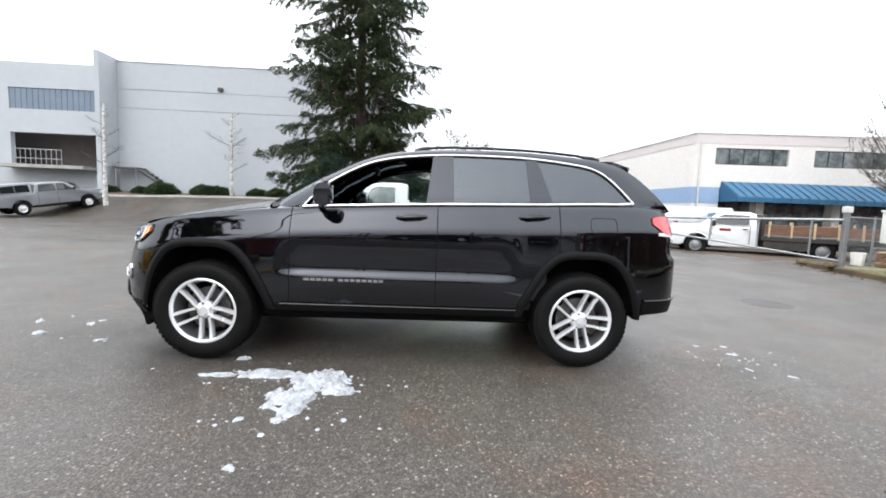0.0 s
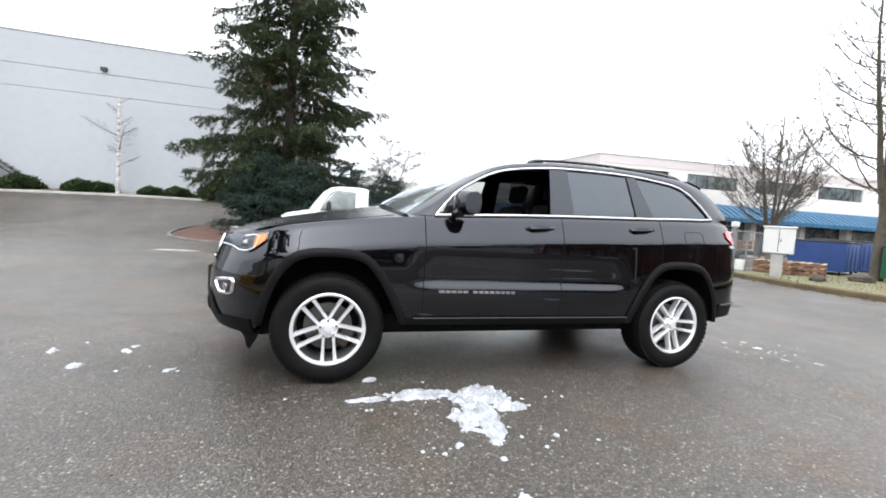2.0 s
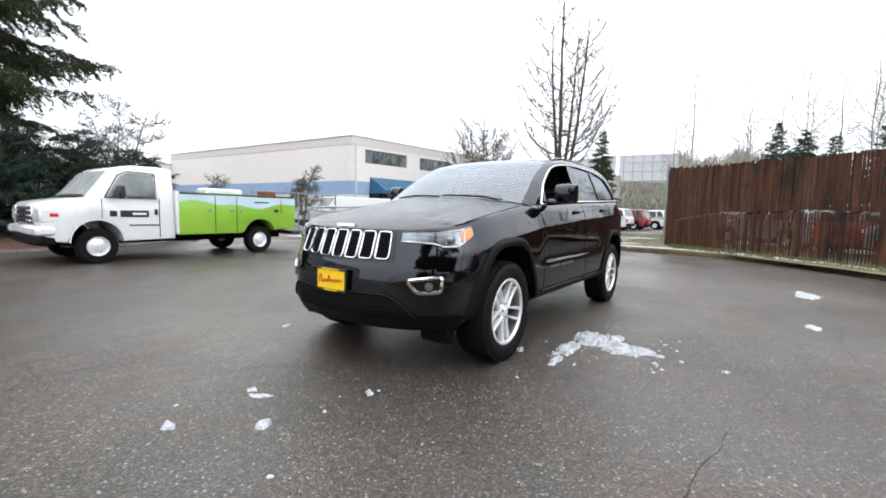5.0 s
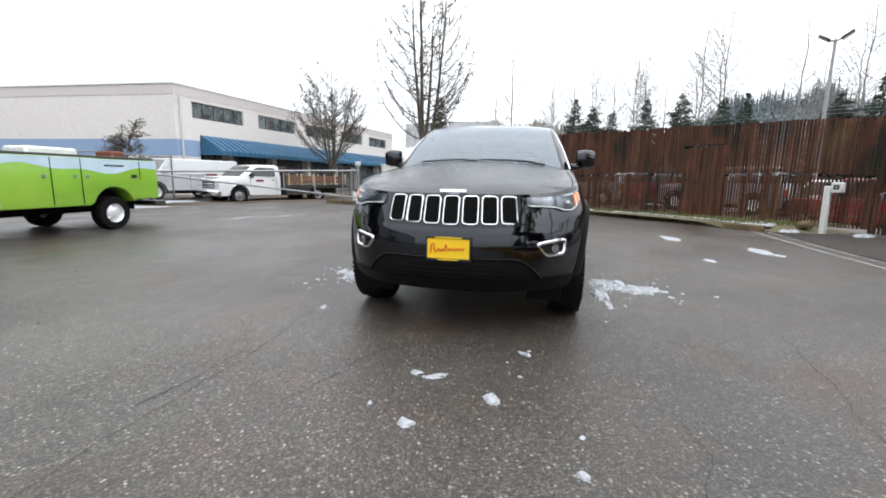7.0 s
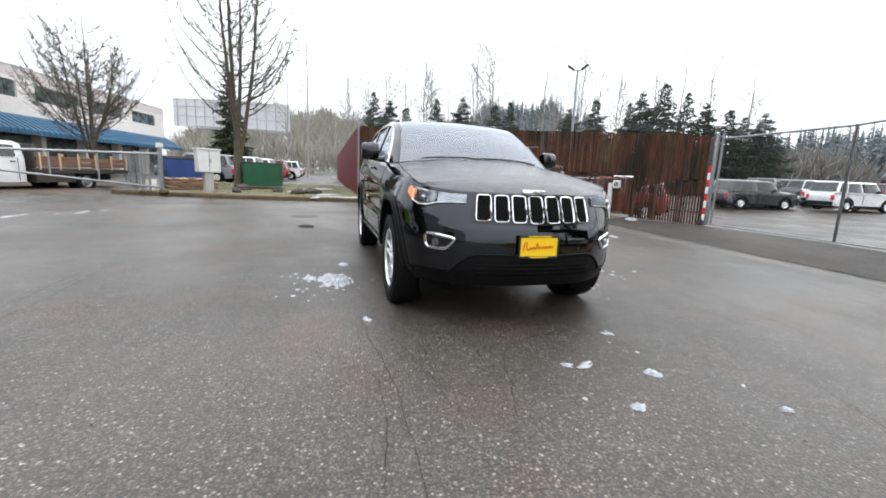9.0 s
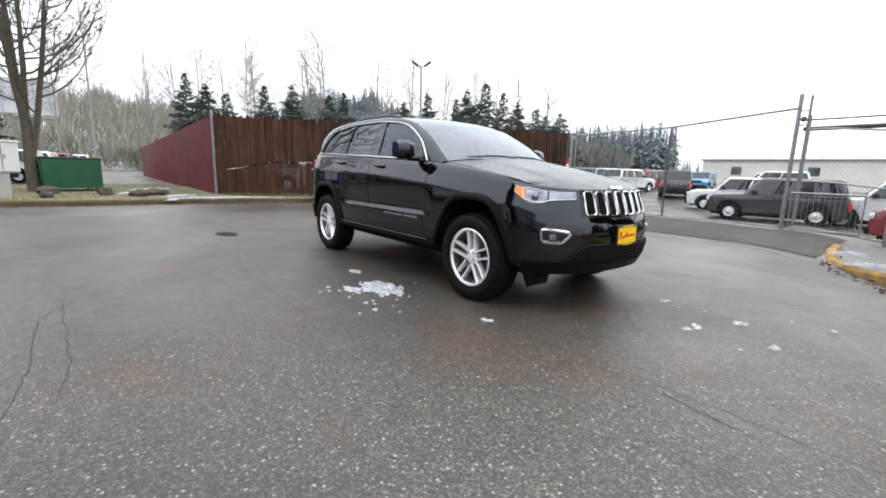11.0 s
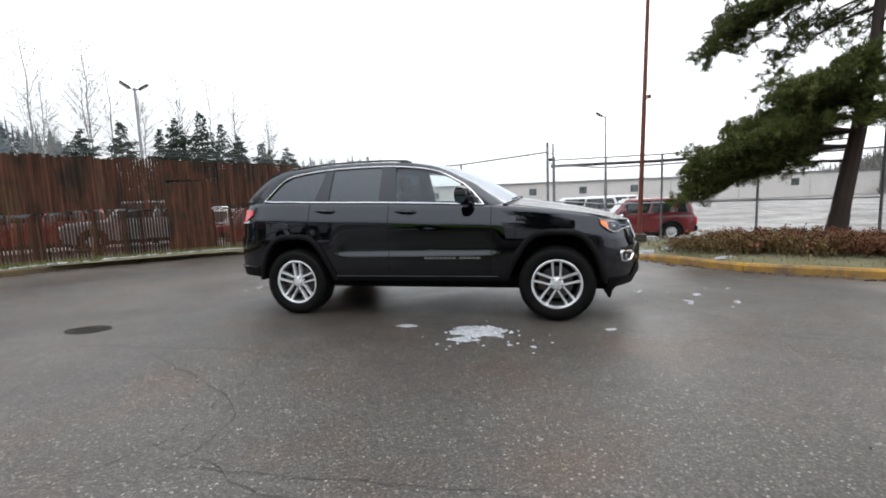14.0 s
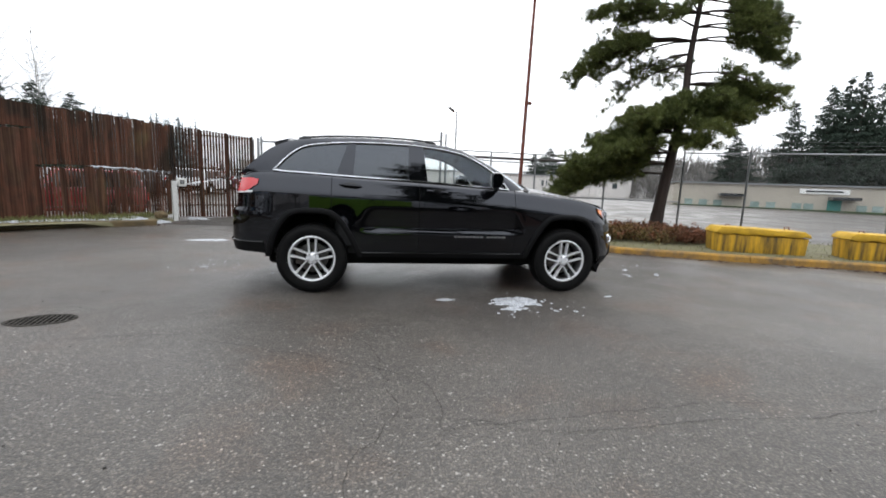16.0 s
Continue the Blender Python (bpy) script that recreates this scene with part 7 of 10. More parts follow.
for x, y, s, tn in ((-3.5, 13.0, 0.85, 0), (-2.1, 12.3, 0.8, 70), (-0.4, 13.2, 0.85, 140), (1.2, 13.6, 0.75, 250)):
    plant("spruce_shrub", skirt, (x, y, 0.2), tn, "low bluish spruce shrub under the fir", "shrub", "spruce shrubs on the island", s)

# distant conifers: bearing and angle of elevation of each top as seen from the middle of the yard, and how far off it stands
far_firs = [fir_meshes(30 + k, 10.0, 3.3 + 0.5 * k, 0.3, 27, 9, FARLEAF, BARK, 0.13, 0.17, 0.044, 0.14, 0.14, 0.98 - 0.06 * k, 0.35, 13) for k in range(3)]
narrow = fir_meshes(40, 10.0, 2.3, 0.2, 28, 9, FIRLEAF, BARK, 0.10, 0.22, 0.050, 0.45, 0.14, 0.75, 0.4, 10)
plant("narrow_fir", narrow, (38.0, 9.5, 0), 0, "narrow drooping fir by the billboard", "tree", "", 0.92)
rng = random.Random(8)
MID = (-4.8, 1.8)
ROW = [(-6.6, 9.9, 50), (-8.6, 8.9, 52), (-10.8, 8.3, 54), (-14.7, 9.5, 50), (-18.0, 9.8, 56), (-22.2, 9.0, 52), (-24.1, 9.4, 55), (-31.6, 8.7, 53), (-34.5, 9.8, 50), (-38.4, 9.3, 54), (-39.7, 10.5, 52),
       (-42.0, 11.4, 50), (-44.4, 10.2, 53), (-46.3, 8.9, 55), (-48.7, 8.3, 52), (-50.0, 7.4, 56), (-51.8, 7.7, 54)]
for k, (bear, elev, r) in enumerate(ROW):
    tall_ = 1.1 + r * math.tan(radians(elev))
    plant("distant_fir", far_firs[(k * 2) % 3], (MID[0] + r * math.cos(radians(bear)), MID[1] + r * math.sin(radians(bear)), 0), rng.uniform(0, 360), "dark conifer standing behind the fenced lot", "tree", "conifers behind the lot", 1.0, tall_ / 10.0)
WEST = [(-137.7, 9.6, 82), (-140.3, 10.9, 80), (-141.6, 11.5, 84), (-142.6, 11.9, 80), (-144.0, 11.2, 86), (-145.8, 10.4, 82), (-148.0, 9.0, 88), (-133.0, 7.0, 90), (-112.9, 5.2, 95), (-111.0, 4.4, 100)]
for k, (bear, elev, r) in enumerate(WEST):
    tall_ = 1.2 + r * math.tan(radians(elev))
    plant("distant_fir", far_firs[k % 3], (0.8 + r * math.cos(radians(bear)), 5.6 + r * math.sin(radians(bear)), 0), rng.uniform(0, 360), "tall dark conifer behind the beige office", "tree", "conifers behind the office", 1.5, tall_ / 15.0)


def bare_meshes(seed, high, stems, spread, depth, bark, thick=0.09, first=1, kids=5, up=0.55, twig=0.006, wob=0.06, side_len=(0.30, 0.46), parts=5):
    """A leafless tree: stems that fork again and again."""
    g = np.random.default_rng(seed)
    tb, lb = bmesh.new(), bmesh.new()

    def grow(p, d, L, r, level):
        n = parts if level == 0 else 3
        q = p
        for k in range(n):
            e = d + g.normal(0, wob if level == 0 else 0.13, 3) + np.array((0, 0, 0.10)) * (level > 0)
            e /= np.linalg.norm(e)
            t = q + e * L / n
            r0, r1 = r * (1 - 0.75 * k / n), r * (1 - 0.75 * (k + 1) / n)
            rod(tb if level == 0 else lb, q, t, max(r0, twig), max(r1, twig * 0.8), 7 if level == 0 else 4 if level == 1 else 3, caps=False)
            if level < depth and (k >= first or level > 0):
                for c in range(kids if level == 0 else 2 if level == 1 else 2):
                    a = g.uniform(0, math.tau)
                    o = np.array((math.cos(a), math.sin(a), 0))
                    o = o - e * (o @ e)
                    nd = e * up + o * spread + np.array((0, 0, 0.15))
                    nd /= np.linalg.norm(nd)
                    s0 = q + (t - q) * g.random()
                    grow(s0, nd, L * g.uniform(*side_len) * (1 - 0.55 * k / n) if level == 0 else L * g.uniform(0.35, 0.6), max(r0 * 0.42, twig), level + 1)
            q, d = t, e
    for s in range(stems):
        a = s / stems * math.tau + g.uniform(0, 1)
        lean = 0.0 if stems == 1 else 0.16
        grow(np.array((0, 0, 0.0 if stems == 1 else high * 0.12)), np.array((lean * math.cos(a), lean * math.sin(a), 1.0)), high * (1 if s == 0 else g.uniform(0.8, 0.95)), thick * (1 if stems == 1 else 0.75), 0)
    if stems > 1:
        rod(tb, (0, 0, -0.1), (0, 0, high * 0.13), thick * 1.5, thick * 1.25, 9)
    return mesh_of(tb, "trunk", bark), mesh_of(lb, "limb_crown", bark)


def leader_meshes(seed, high, stems, reach, first, count, twigs, bark, thick=0.1, rise=0.35, tip=0.006, lean=0.12, shape=0.8, dome=False, top_r=None, twig_bark=None):
    """A leafless tree with straight leaders and many long, slightly rising side branches, each with alternating twigs."""
    g = np.random.default_rng(seed)
    tb, lb = bmesh.new(), bmesh.new()
    up_ = np.array((0, 0, 1.0))

    def stick(bm, pts, r0, r1, sides):
        n = len(pts) - 1
        d = Vector(pts[-1] - pts[0]).normalized()
        u = d.orthogonal().normalized()
        w = d.cross(u)
        rings = [[bm.verts.new(Vector(p) + (u * math.cos(q * math.tau / sides) + w * math.sin(q * math.tau / sides)) * (r0 + (r1 - r0) * k / n)) for q in range(sides)] for k, p in enumerate(pts)]
        for a_, b_ in zip(rings, rings[1:]):
            for q in range(sides):
                bm.faces.new((a_[q], a_[(q + 1) % sides], b_[(q + 1) % sides], b_[q]))
    for st in range(stems):
        a0 = st / max(stems - 1, 1) * math.tau + g.uniform(0, 0.6)
        out = np.array((math.cos(a0), math.sin(a0), 0)) * (lean if st else 0.01)
        h = high * (1 if st == 0 else g.uniform(0.68, 0.86))
        start = 0.0 if stems == 1 else high * 0.10
        trunk = [up_ * (start + (h - start) * f) + out * h * (f ** 0.8) + np.array((g.normal(0, 0.006), g.normal(0, 0.006), 0)) * h * f for f in np.linspace(0, 1, 9)]
        stick(tb, trunk, thick * (1 if stems == 1 else 0.72), top_r or tip * 1.4, 7)
        for k in range(count):
            f = first + (0.97 - first) * (k + g.random()) / count
            x = f * 8
            i = min(int(x), 7)
            p = trunk[i] + (trunk[i + 1] - trunk[i]) * (x - i)
            a = k * 2.4 + g.uniform(-0.5, 0.5)
            d = np.array((math.cos(a), math.sin(a), 0))
            t_ = (f - first) / (1 - first)
            L = reach * ((1 - t_) ** shape if not dome else (0.62 + 0.38 * math.sin(math.pi * min(1, t_ * 1.4))) * (1 - t_) ** 0.4) * g.uniform(0.55, 1.1) + 0.10 * reach
            if st and d @ out < 0:
                L *= 0.6
            r = rise * g.uniform(0.5, 1.4) + 0.25 * f
            side = np.array((-d[1], d[0], 0))
            wave = g.uniform(-0.10, 0.10)
            pts = [p + d * L * q + up_ * L * (r * q + 0.10 * q * q) + side * L * wave * math.sin(3.2 * q) for q in np.linspace(0, 1, 5)]
            rb = max(tip, thick * 0.30 * (L / reach) ** 0.7 * (1 - 0.5 * f))
            stick(lb, pts, rb, tip, 4)
            n = max(2, int(twigs * L / reach))
            for j in range(n):
                q = 0.18 + 0.82 * (j + g.random()) / n
                y = q * 4
                m = min(int(y), 3)
                c = pts[m] + (pts[m + 1] - pts[m]) * (y - m)
                w = side * (1 if j % 2 else -1) * g.uniform(0.5, 1.0) + d * g.uniform(0.4, 0.9) + up_ * g.uniform(0.0, 0.6)
                w /= np.linalg.norm(w)
                ln = L * (0.34 * (1 - q) + 0.10) * g.uniform(0.6, 1.3) + 0.08
                e1, e2 = c + w * ln * 0.55, c + w * ln + up_ * ln * 0.12
                stick(lb, (c, e1, e2), tip * 0.9, tip * 0.6, 3)
                for b_ in (0.35, 0.65):
                    o = c + w * ln * b_
                    w2 = w + g.normal(0, 0.55, 3) + up_ * 0.2
                    w2 /= np.linalg.norm(w2)
                    rod(lb, o, o + w2 * ln * 0.45, tip * 0.7, tip * 0.5, 3, caps=False)
    if stems > 1:
        rod(tb, (0, 0, -0.1), (0, 0, high * 0.12), thick * 1.35, thick * 1.1, 9)
    return mesh_of(tb, "trunk", bark), mesh_of(lb, "limb_crown", twig_bark or bark)


def plant_bare(name, meshes, at, turn, label, group="", scale=1.0):
    top = thing(name, at, label, "tree", group, turn=turn)
    top.scale = (scale,) * 3
    for nm, me in zip(("trunk", "limb_crown"), meshes):
        hang(nm, me, top)
    return top


def vase_meshes(seed, high, leaders, arcs, reach, thick, bark, spread=0.10, first=0.14, spur=0.17):
    """A leafless tree: upright leaders from a short trunk, long limbs that curve upward, knobbly short spurs on all of them."""
    g = np.random.default_rng(seed)
    tb, lb = bmesh.new(), bmesh.new()
    up_ = np.array((0, 0, 1.0))

    def limb(bm, pts, r0, r1, sides):
        n = len(pts) - 1
        for k, (p, q) in enumerate(zip(pts, pts[1:])):
            rod(bm, p, q, r0 + (r1 - r0) * k / n, r0 + (r1 - r0) * (k + 1) / n, sides, caps=False)

    def spurs(pts, out, gap, size):
        for p, q in zip(pts, pts[1:]):
            ln = np.linalg.norm(q - p)
            for _ in range(max(1, int(ln / gap))):
                c = p + (q - p) * g.random()
                w = g.normal(0, 0.8, 3) + up_ * 0.5 + out * 0.3
                w /= np.linalg.norm(w)
                e = c + w * g.uniform(0.35, 1.0) * size
                rod(lb, c, e, 0.0095, 0.0065, 3, caps=False)
                if g.random() < 0.7:
                    m = c + (e - c) * 0.6
                    w2 = w + g.normal(0, 0.6, 3)
                    rod(lb, m, m + w2 * size * 0.35, 0.007, 0.006, 3, caps=False)
    limb(tb, [np.array((0, 0, -0.1)), np.array((0.03, 0, high * 0.06)), np.array((0, 0.02, high * (first + 0.03)))], thick * 1.15, thick * 0.8, 10)
    for st in range(leaders):
        a0 = st * math.tau / max(leaders - 1, 1) + g.uniform(-0.4, 0.4)
        out = np.array((math.cos(a0), math.sin(a0), 0))
        h = high * (1 if st == 0 else g.uniform(0.74, 0.94))
        z0 = high * (0.08 if st < 2 else g.uniform(first * 0.7, first * 1.6))
        lean = 0.015 if st == 0 else spread * g.uniform(0.8, 1.2)
        trunk = [up_ * (z0 + (h - z0) * f) + out * h * lean * (1 - (1 - f) ** 1.7) + g.normal(0, 0.007, 3) * h * f * (1 - f) for f in np.linspace(0, 1, 12)]
        limb(tb, trunk, thick * (0.62 if st else 0.72), 0.012, 7)
        spurs(trunk[3:], out * 0, spur * 0.8, 0.40)
        for k in range(arcs):
            f = first + (0.95 - first) * (k + g.random()) / arcs
            x = f * 11
            i = min(int(x), 10)
            p = trunk[i] + (trunk[i + 1] - trunk[i]) * (x - i)
            a = k * 2.4 + g.uniform(-0.5, 0.5)
            d = np.array((math.cos(a), math.sin(a), 0))
            if st and d @ out < -0.3:
                d = d + out * 0.9
                d /= np.linalg.norm(d)
            side = np.array((-d[1], d[0], 0))
            L = reach * (1 - 0.72 * f) * g.uniform(0.65, 1.12)
            steep, wave = g.uniform(0.55, 1.0), g.uniform(-0.08, 0.08)
            pts = [p + d * L * (q - 0.22 * q * q) + up_ * L * (0.16 * q + steep * q ** 1.9) + side * L * wave * math.sin(4 * q) + g.normal(0, 0.012, 3) * L * q for q in np.linspace(0, 1, 7)]
            limb(lb, pts, max(0.012, thick * 0.24 * (L / reach)), 0.006, 5)
            spurs(pts[1:], d, spur, 0.36)
            for j in range(int(3 + L)):
                q = g.uniform(0.2, 0.85) * 6
                m = int(q)
                c = pts[m] + (pts[m + 1] - pts[m]) * (q - m)
                w = side * g.choice((-1, 1)) * g.uniform(0.3, 0.9) + d * 0.5 + up_ * g.uniform(0.3, 0.9)
                w /= np.linalg.norm(w)
                ln = L * g.uniform(0.18, 0.42)
                sub = [c, c + w * ln * 0.5, c + w * ln + up_ * ln * 0.2]
                limb(lb, sub, 0.010, 0.005, 3)
                spurs(sub, w, spur * 1.1, 0.24)
    return mesh_of(tb, "trunk", bark), mesh_of(lb, "limb_crown", bark)


plant_bare("bare_tree", vase_meshes(3, 12.6, 4, 20, 3.5, 0.165, GREYBARK, 0.10, 0.16, 0.12), (15.3, 5.0, 0), 130, "leafless tree with several upright stems behind the kerb")
plant_bare("bare_tree", vase_meshes(4, 8.1, 5, 20, 3.9, 0.14, GREYBARK, 0.19, 0.15, 0.12), (21.5, 12.9, 0), 0, "leafless broad-headed tree before the awning")
plant_bare("bare_tree", bare_meshes(6, 4.2, 3, 1.1, 3, GREYBARK, 0.06, kids=5, up=0.4, twig=0.007), (1.6, 17.0, 0.2), 0, "small spreading leafless tree beside the fir")
plant_bare("bare_tree", bare_meshes(7, 2.6, 3, 1.0, 3, GREYBARK, 0.05, kids=4, up=0.4, twig=0.008), (8.6, 15.2, 0), 0, "small bare shrub tree against the white wall")
plant_bare("bare_tree", bare_meshes(9, 2.3, 2, 1.0, 3, GREYBARK, 0.05, kids=4, up=0.4, twig=0.008), (7.0, 21.0, 0), 50, "small bare shrub tree against the white wall")
for (x, y, z, h), tn in (((-11.83, 23.0, 1.4, 5.4), 0), ((-16.8, 19.4, 0.7, 5.6), 100)):
    plant_bare("birch_tree", leader_meshes(20 + tn, h * 0.95, 1, 1.5, 0.30, 9, 14, BIRCH, 0.12, 0.45, 0.006, dome=True, top_r=0.06, twig_bark=GREYBARK), (x, y, z), tn, "white-barked birch with a broken top and few twigs", "birches by the grey wall")
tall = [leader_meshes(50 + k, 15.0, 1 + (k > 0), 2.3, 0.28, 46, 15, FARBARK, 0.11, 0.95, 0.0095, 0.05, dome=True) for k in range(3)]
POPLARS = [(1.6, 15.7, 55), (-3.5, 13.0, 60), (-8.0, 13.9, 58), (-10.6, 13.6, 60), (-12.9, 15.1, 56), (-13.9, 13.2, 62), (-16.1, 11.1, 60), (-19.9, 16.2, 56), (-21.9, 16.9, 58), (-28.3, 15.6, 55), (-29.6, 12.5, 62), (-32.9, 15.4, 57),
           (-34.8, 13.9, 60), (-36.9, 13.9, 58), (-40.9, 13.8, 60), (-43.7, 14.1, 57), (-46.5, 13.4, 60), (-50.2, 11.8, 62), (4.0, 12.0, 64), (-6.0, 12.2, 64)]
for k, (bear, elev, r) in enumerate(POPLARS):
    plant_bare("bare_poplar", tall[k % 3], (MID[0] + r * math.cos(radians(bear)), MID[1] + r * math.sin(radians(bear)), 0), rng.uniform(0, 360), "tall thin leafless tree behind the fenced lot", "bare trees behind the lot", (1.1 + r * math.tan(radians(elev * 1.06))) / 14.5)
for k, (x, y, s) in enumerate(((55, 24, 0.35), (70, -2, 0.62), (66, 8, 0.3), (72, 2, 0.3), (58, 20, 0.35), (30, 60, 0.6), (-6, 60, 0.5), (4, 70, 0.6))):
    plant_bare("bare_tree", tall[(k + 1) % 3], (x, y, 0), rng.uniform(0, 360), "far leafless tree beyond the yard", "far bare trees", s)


def pine_meshes(seed):
    """A leaning pine: crooked boughs that carry twigs with bursts of long needles, in loose hanging clumps."""
    g = np.random.default_rng(seed)
    tb, lb = bmesh.new(), bmesh.new()
    bases, tips, sides = [], [], []
    axis = [(0, 0, -0.2), (-0.08, 0.05, 0.9), (-0.27, 0.08, 2.4), (-0.44, 0.10, 3.8), (-0.54, 0.02, 5.2), (-0.68, 0.05, 7.0), (-0.72, 0, 8.6)]
    line = spline(axis, 5)
    for k, (p, q) in enumerate(zip(line, line[1:])):
        r = 0.185 * (1 - 0.9 * k / len(line)) + 0.01 + 0.05 * max(0, 1 - k / 4)
        rod(tb, p, q, r, r - 0.005, 9, caps=False)

    def burst(c, way, count):
        t = way * 0.8 + g.normal(0, 0.62, (count, 3)) + np.array((0, 0, 0.18))
        t /= np.linalg.norm(t, axis=1)[:, None]
        sv = np.cross(t, g.normal(0, 1, (count, 3)))
        sv = sv / (np.linalg.norm(sv, axis=1)[:, None] + 1e-6) * 0.0058
        b = np.repeat(c[None], count, 0) + g.normal(0, 0.025, (count, 3))
        bases.append(b)
        tips.append(b + t * g.uniform(0.08, 0.15, (count, 1)))
        sides.append(sv)
    # height, reach, bearing, rise, sag, number, fan, fullness of each tier: a full low mass, a gap, loose clumps above
    tiers = ((2.0, 3.7, -0.60, 0.06, 0.34, 5, 0.22, 1.0), (2.4, 3.2, -0.25, 0.10, 0.28, 4, 0.4, 1.0), (2.5, 3.1, -1.1, 0.10, 0.28, 4, 0.4, 1.0), (2.8, 2.8, -0.55, 0.18, 0.26, 5, 0.7, 1.0), (3.2, 2.1, -0.3, 0.28, 0.25, 5, 1.0, 1.0),
             (3.5, 1.5, 0.8, 0.36, 0.25, 4, 1.2, 1.0), (3.7, 1.9, 2.45, 0.16, 0.26, 5, 0.6, 1.0), (3.4, 1.5, 3.1, 0.16, 0.25, 3, 0.6, 0.9), (3.3, 1.6, 4.2, 0.2, 0.2, 3, 0.7, 0.9), (2.7, 2.0, 1.4, 0.1, 0.25, 3, 0.5, 0.9),
             (5.3, 3.4, -0.60, 0.16, 0.46, 3, 0.22, 0.85), (5.6, 3.0, -0.35, 0.20, 0.40, 3, 0.3, 0.8), (5.0, 2.3, -0.9, 0.05, 0.45, 2, 0.3, 0.6), (4.4, 2.3, 2.55, 0.05, 0.42, 5, 0.45, 0.9), (5.6, 2.4, 2.50, 0.06, 0.42, 4, 0.4, 0.9), (5.0, 1.9, 4.6, 0.1, 0.3, 2, 0.6, 0.5),
             (6.3, 2.9, -0.55, 0.28, 0.28, 4, 0.4, 0.8), (6.2, 1.4, 1.0, 0.25, 0.3, 2, 0.6, 0.7), (6.5, 2.3, 2.55, 0.08, 0.34, 5, 0.6, 1.0), (7.0, 2.6, -0.5, 0.30, 0.25, 4, 0.6, 0.85), (7.4, 2.0, 2.6, 0.20, 0.25, 4, 0.6, 0.85),
             (7.7, 1.8, 1.2, 0.30, 0.2, 3, 0.8, 0.8), (8.0, 2.0, -0.6, 0.4, 0.2, 3, 0.8, 0.9), (8.3, 1.8, 2.6, 0.45, 0.2, 4, 1.2, 0.9), (8.5, 1.0, 4.7, 0.6, 0.1, 3, 1.4, 0.9))
    for z, reach, bearing, rise, sag, n, fan, full in tiers:
        for _ in range(n):
            a, L, up_ = bearing + g.uniform(-fan, fan), reach * g.uniform(0.68, 1.06), rise + g.uniform(-0.07, 0.07)
            zz = z + g.uniform(-0.2, 0.2)
            i = min(range(len(line)), key=lambda q: abs(line[q].z - zz))
            d = np.array((math.cos(a), math.sin(a), 0))
            side = np.array((-d[1], d[0], 0))
            bend = g.uniform(-0.14, 0.14)
            pts = [np.array(line[i]) + d * L * s + np.array((0, 0, L * (up_ * s - sag * s ** 2.2))) + side * L * bend * math.sin(3.6 * s) for s in np.linspace(0, 1, 7)]
            for k in range(6):
                rod(lb, pts[k], pts[k + 1], 0.034 * (1 - 0.15 * k), 0.034 * (0.85 - 0.15 * k) + 0.003, 5, caps=False)
            twigs = int((22 if z < 4 else 17) * L / 2.5)
            start = 0.16 if z < 4 else 0.34
            for k in range(twigs):
                s = start + (1 - start) * (k + g.random()) / twigs
                x = s * 6
                q = min(int(x), 5)
                p = pts[q] + (pts[q + 1] - pts[q]) * (x - q)
                way = side * (1 if k % 2 else -1) * g.uniform(0.4, 1.0) + d * g.uniform(0.3, 0.9) + np.array((0, 0, g.uniform(-0.35, 0.55)))
                way /= np.linalg.norm(way)
                ln = g.uniform(0.35, 0.75) * (1.15 - 0.5 * s) * (L / 2.5) ** 0.5
                e = p + way * ln + np.array((0, 0, -0.05))
                rod(lb, p, e, 0.011, 0.004, 3, caps=False)
                for m in range(int(11 * full) + 2):
                    f = 0.2 + 0.8 * (m + g.random()) / (11 * full + 2)
                    off = g.normal(0, 0.06, 3)
                    burst(p + (e - p) * f + off, way + off * 2 + np.array((0, 0, 0.25)), 34)
    return mesh_of(tb, "trunk", PINEBARK), mesh_of(lb, "bough_frame", PINEBARK), blade_mesh("crown", np.concatenate(bases), np.concatenate(tips), np.concatenate(sides), PINELEAF)


plant("pine_tree", pine_meshes(2), (-7.55, -5.95, 0.0), 0, "leaning pine with layered pads of green needles", "tree")


def bush_mesh(seed, size, count, leaf, ln=0.07, w=0.022, up=0.2):
    g = np.random.default_rng(seed)
    leaves = []
    for _ in range(count):
        o = g.normal(0, 1, 3)
        o /= np.linalg.norm(o)
        o[2] = abs(o[2])
        lump = 1 + 0.16 * noise.noise(Vector(o * 2.3)) + 0.05 * g.normal()
        b = o * np.array(size) * lump * g.uniform(0.72, 1.0)
        t = o + g.normal(0, 0.5, 3) + np.array((0, 0, up))
        t /= np.linalg.norm(t)
        s = np.cross(t, g.normal(0, 1, 3))
        s = s / (np.linalg.norm(s) + 1e-6) * w
        leaves.append((b, b + t * ln * g.uniform(0.6, 1.4), s))
    return leaf_mesh("leaves", leaves, leaf)


bush = bush_mesh(1, (1.25, 0.8, 0.85), 5200, BUSHLEAF, 0.16, 0.05)
for x, y, s in ((-19.0, 22.9, 0.42), (-15.9, 22.8, 0.75), (-17.2, 22.9, 0.45), (-13.4, 22.9, 0.68), (-12.6, 23.1, 0.6), (-9.0, 23.0, 0.62), (-6.6, 22.7, 1.12), (-10.3, 23.2, 0.55), (-21.5, 22.6, 0.6), (-4.4, 22.9, 0.9)):
    top = thing("clipped_shrub", (x, y, lie(x, y) + 0.02), "rounded dark evergreen shrub by the grey wall", "shrub", "shrubs by the grey wall")
    top.scale = (s,) * 3
    hang("leaves", bush, top)


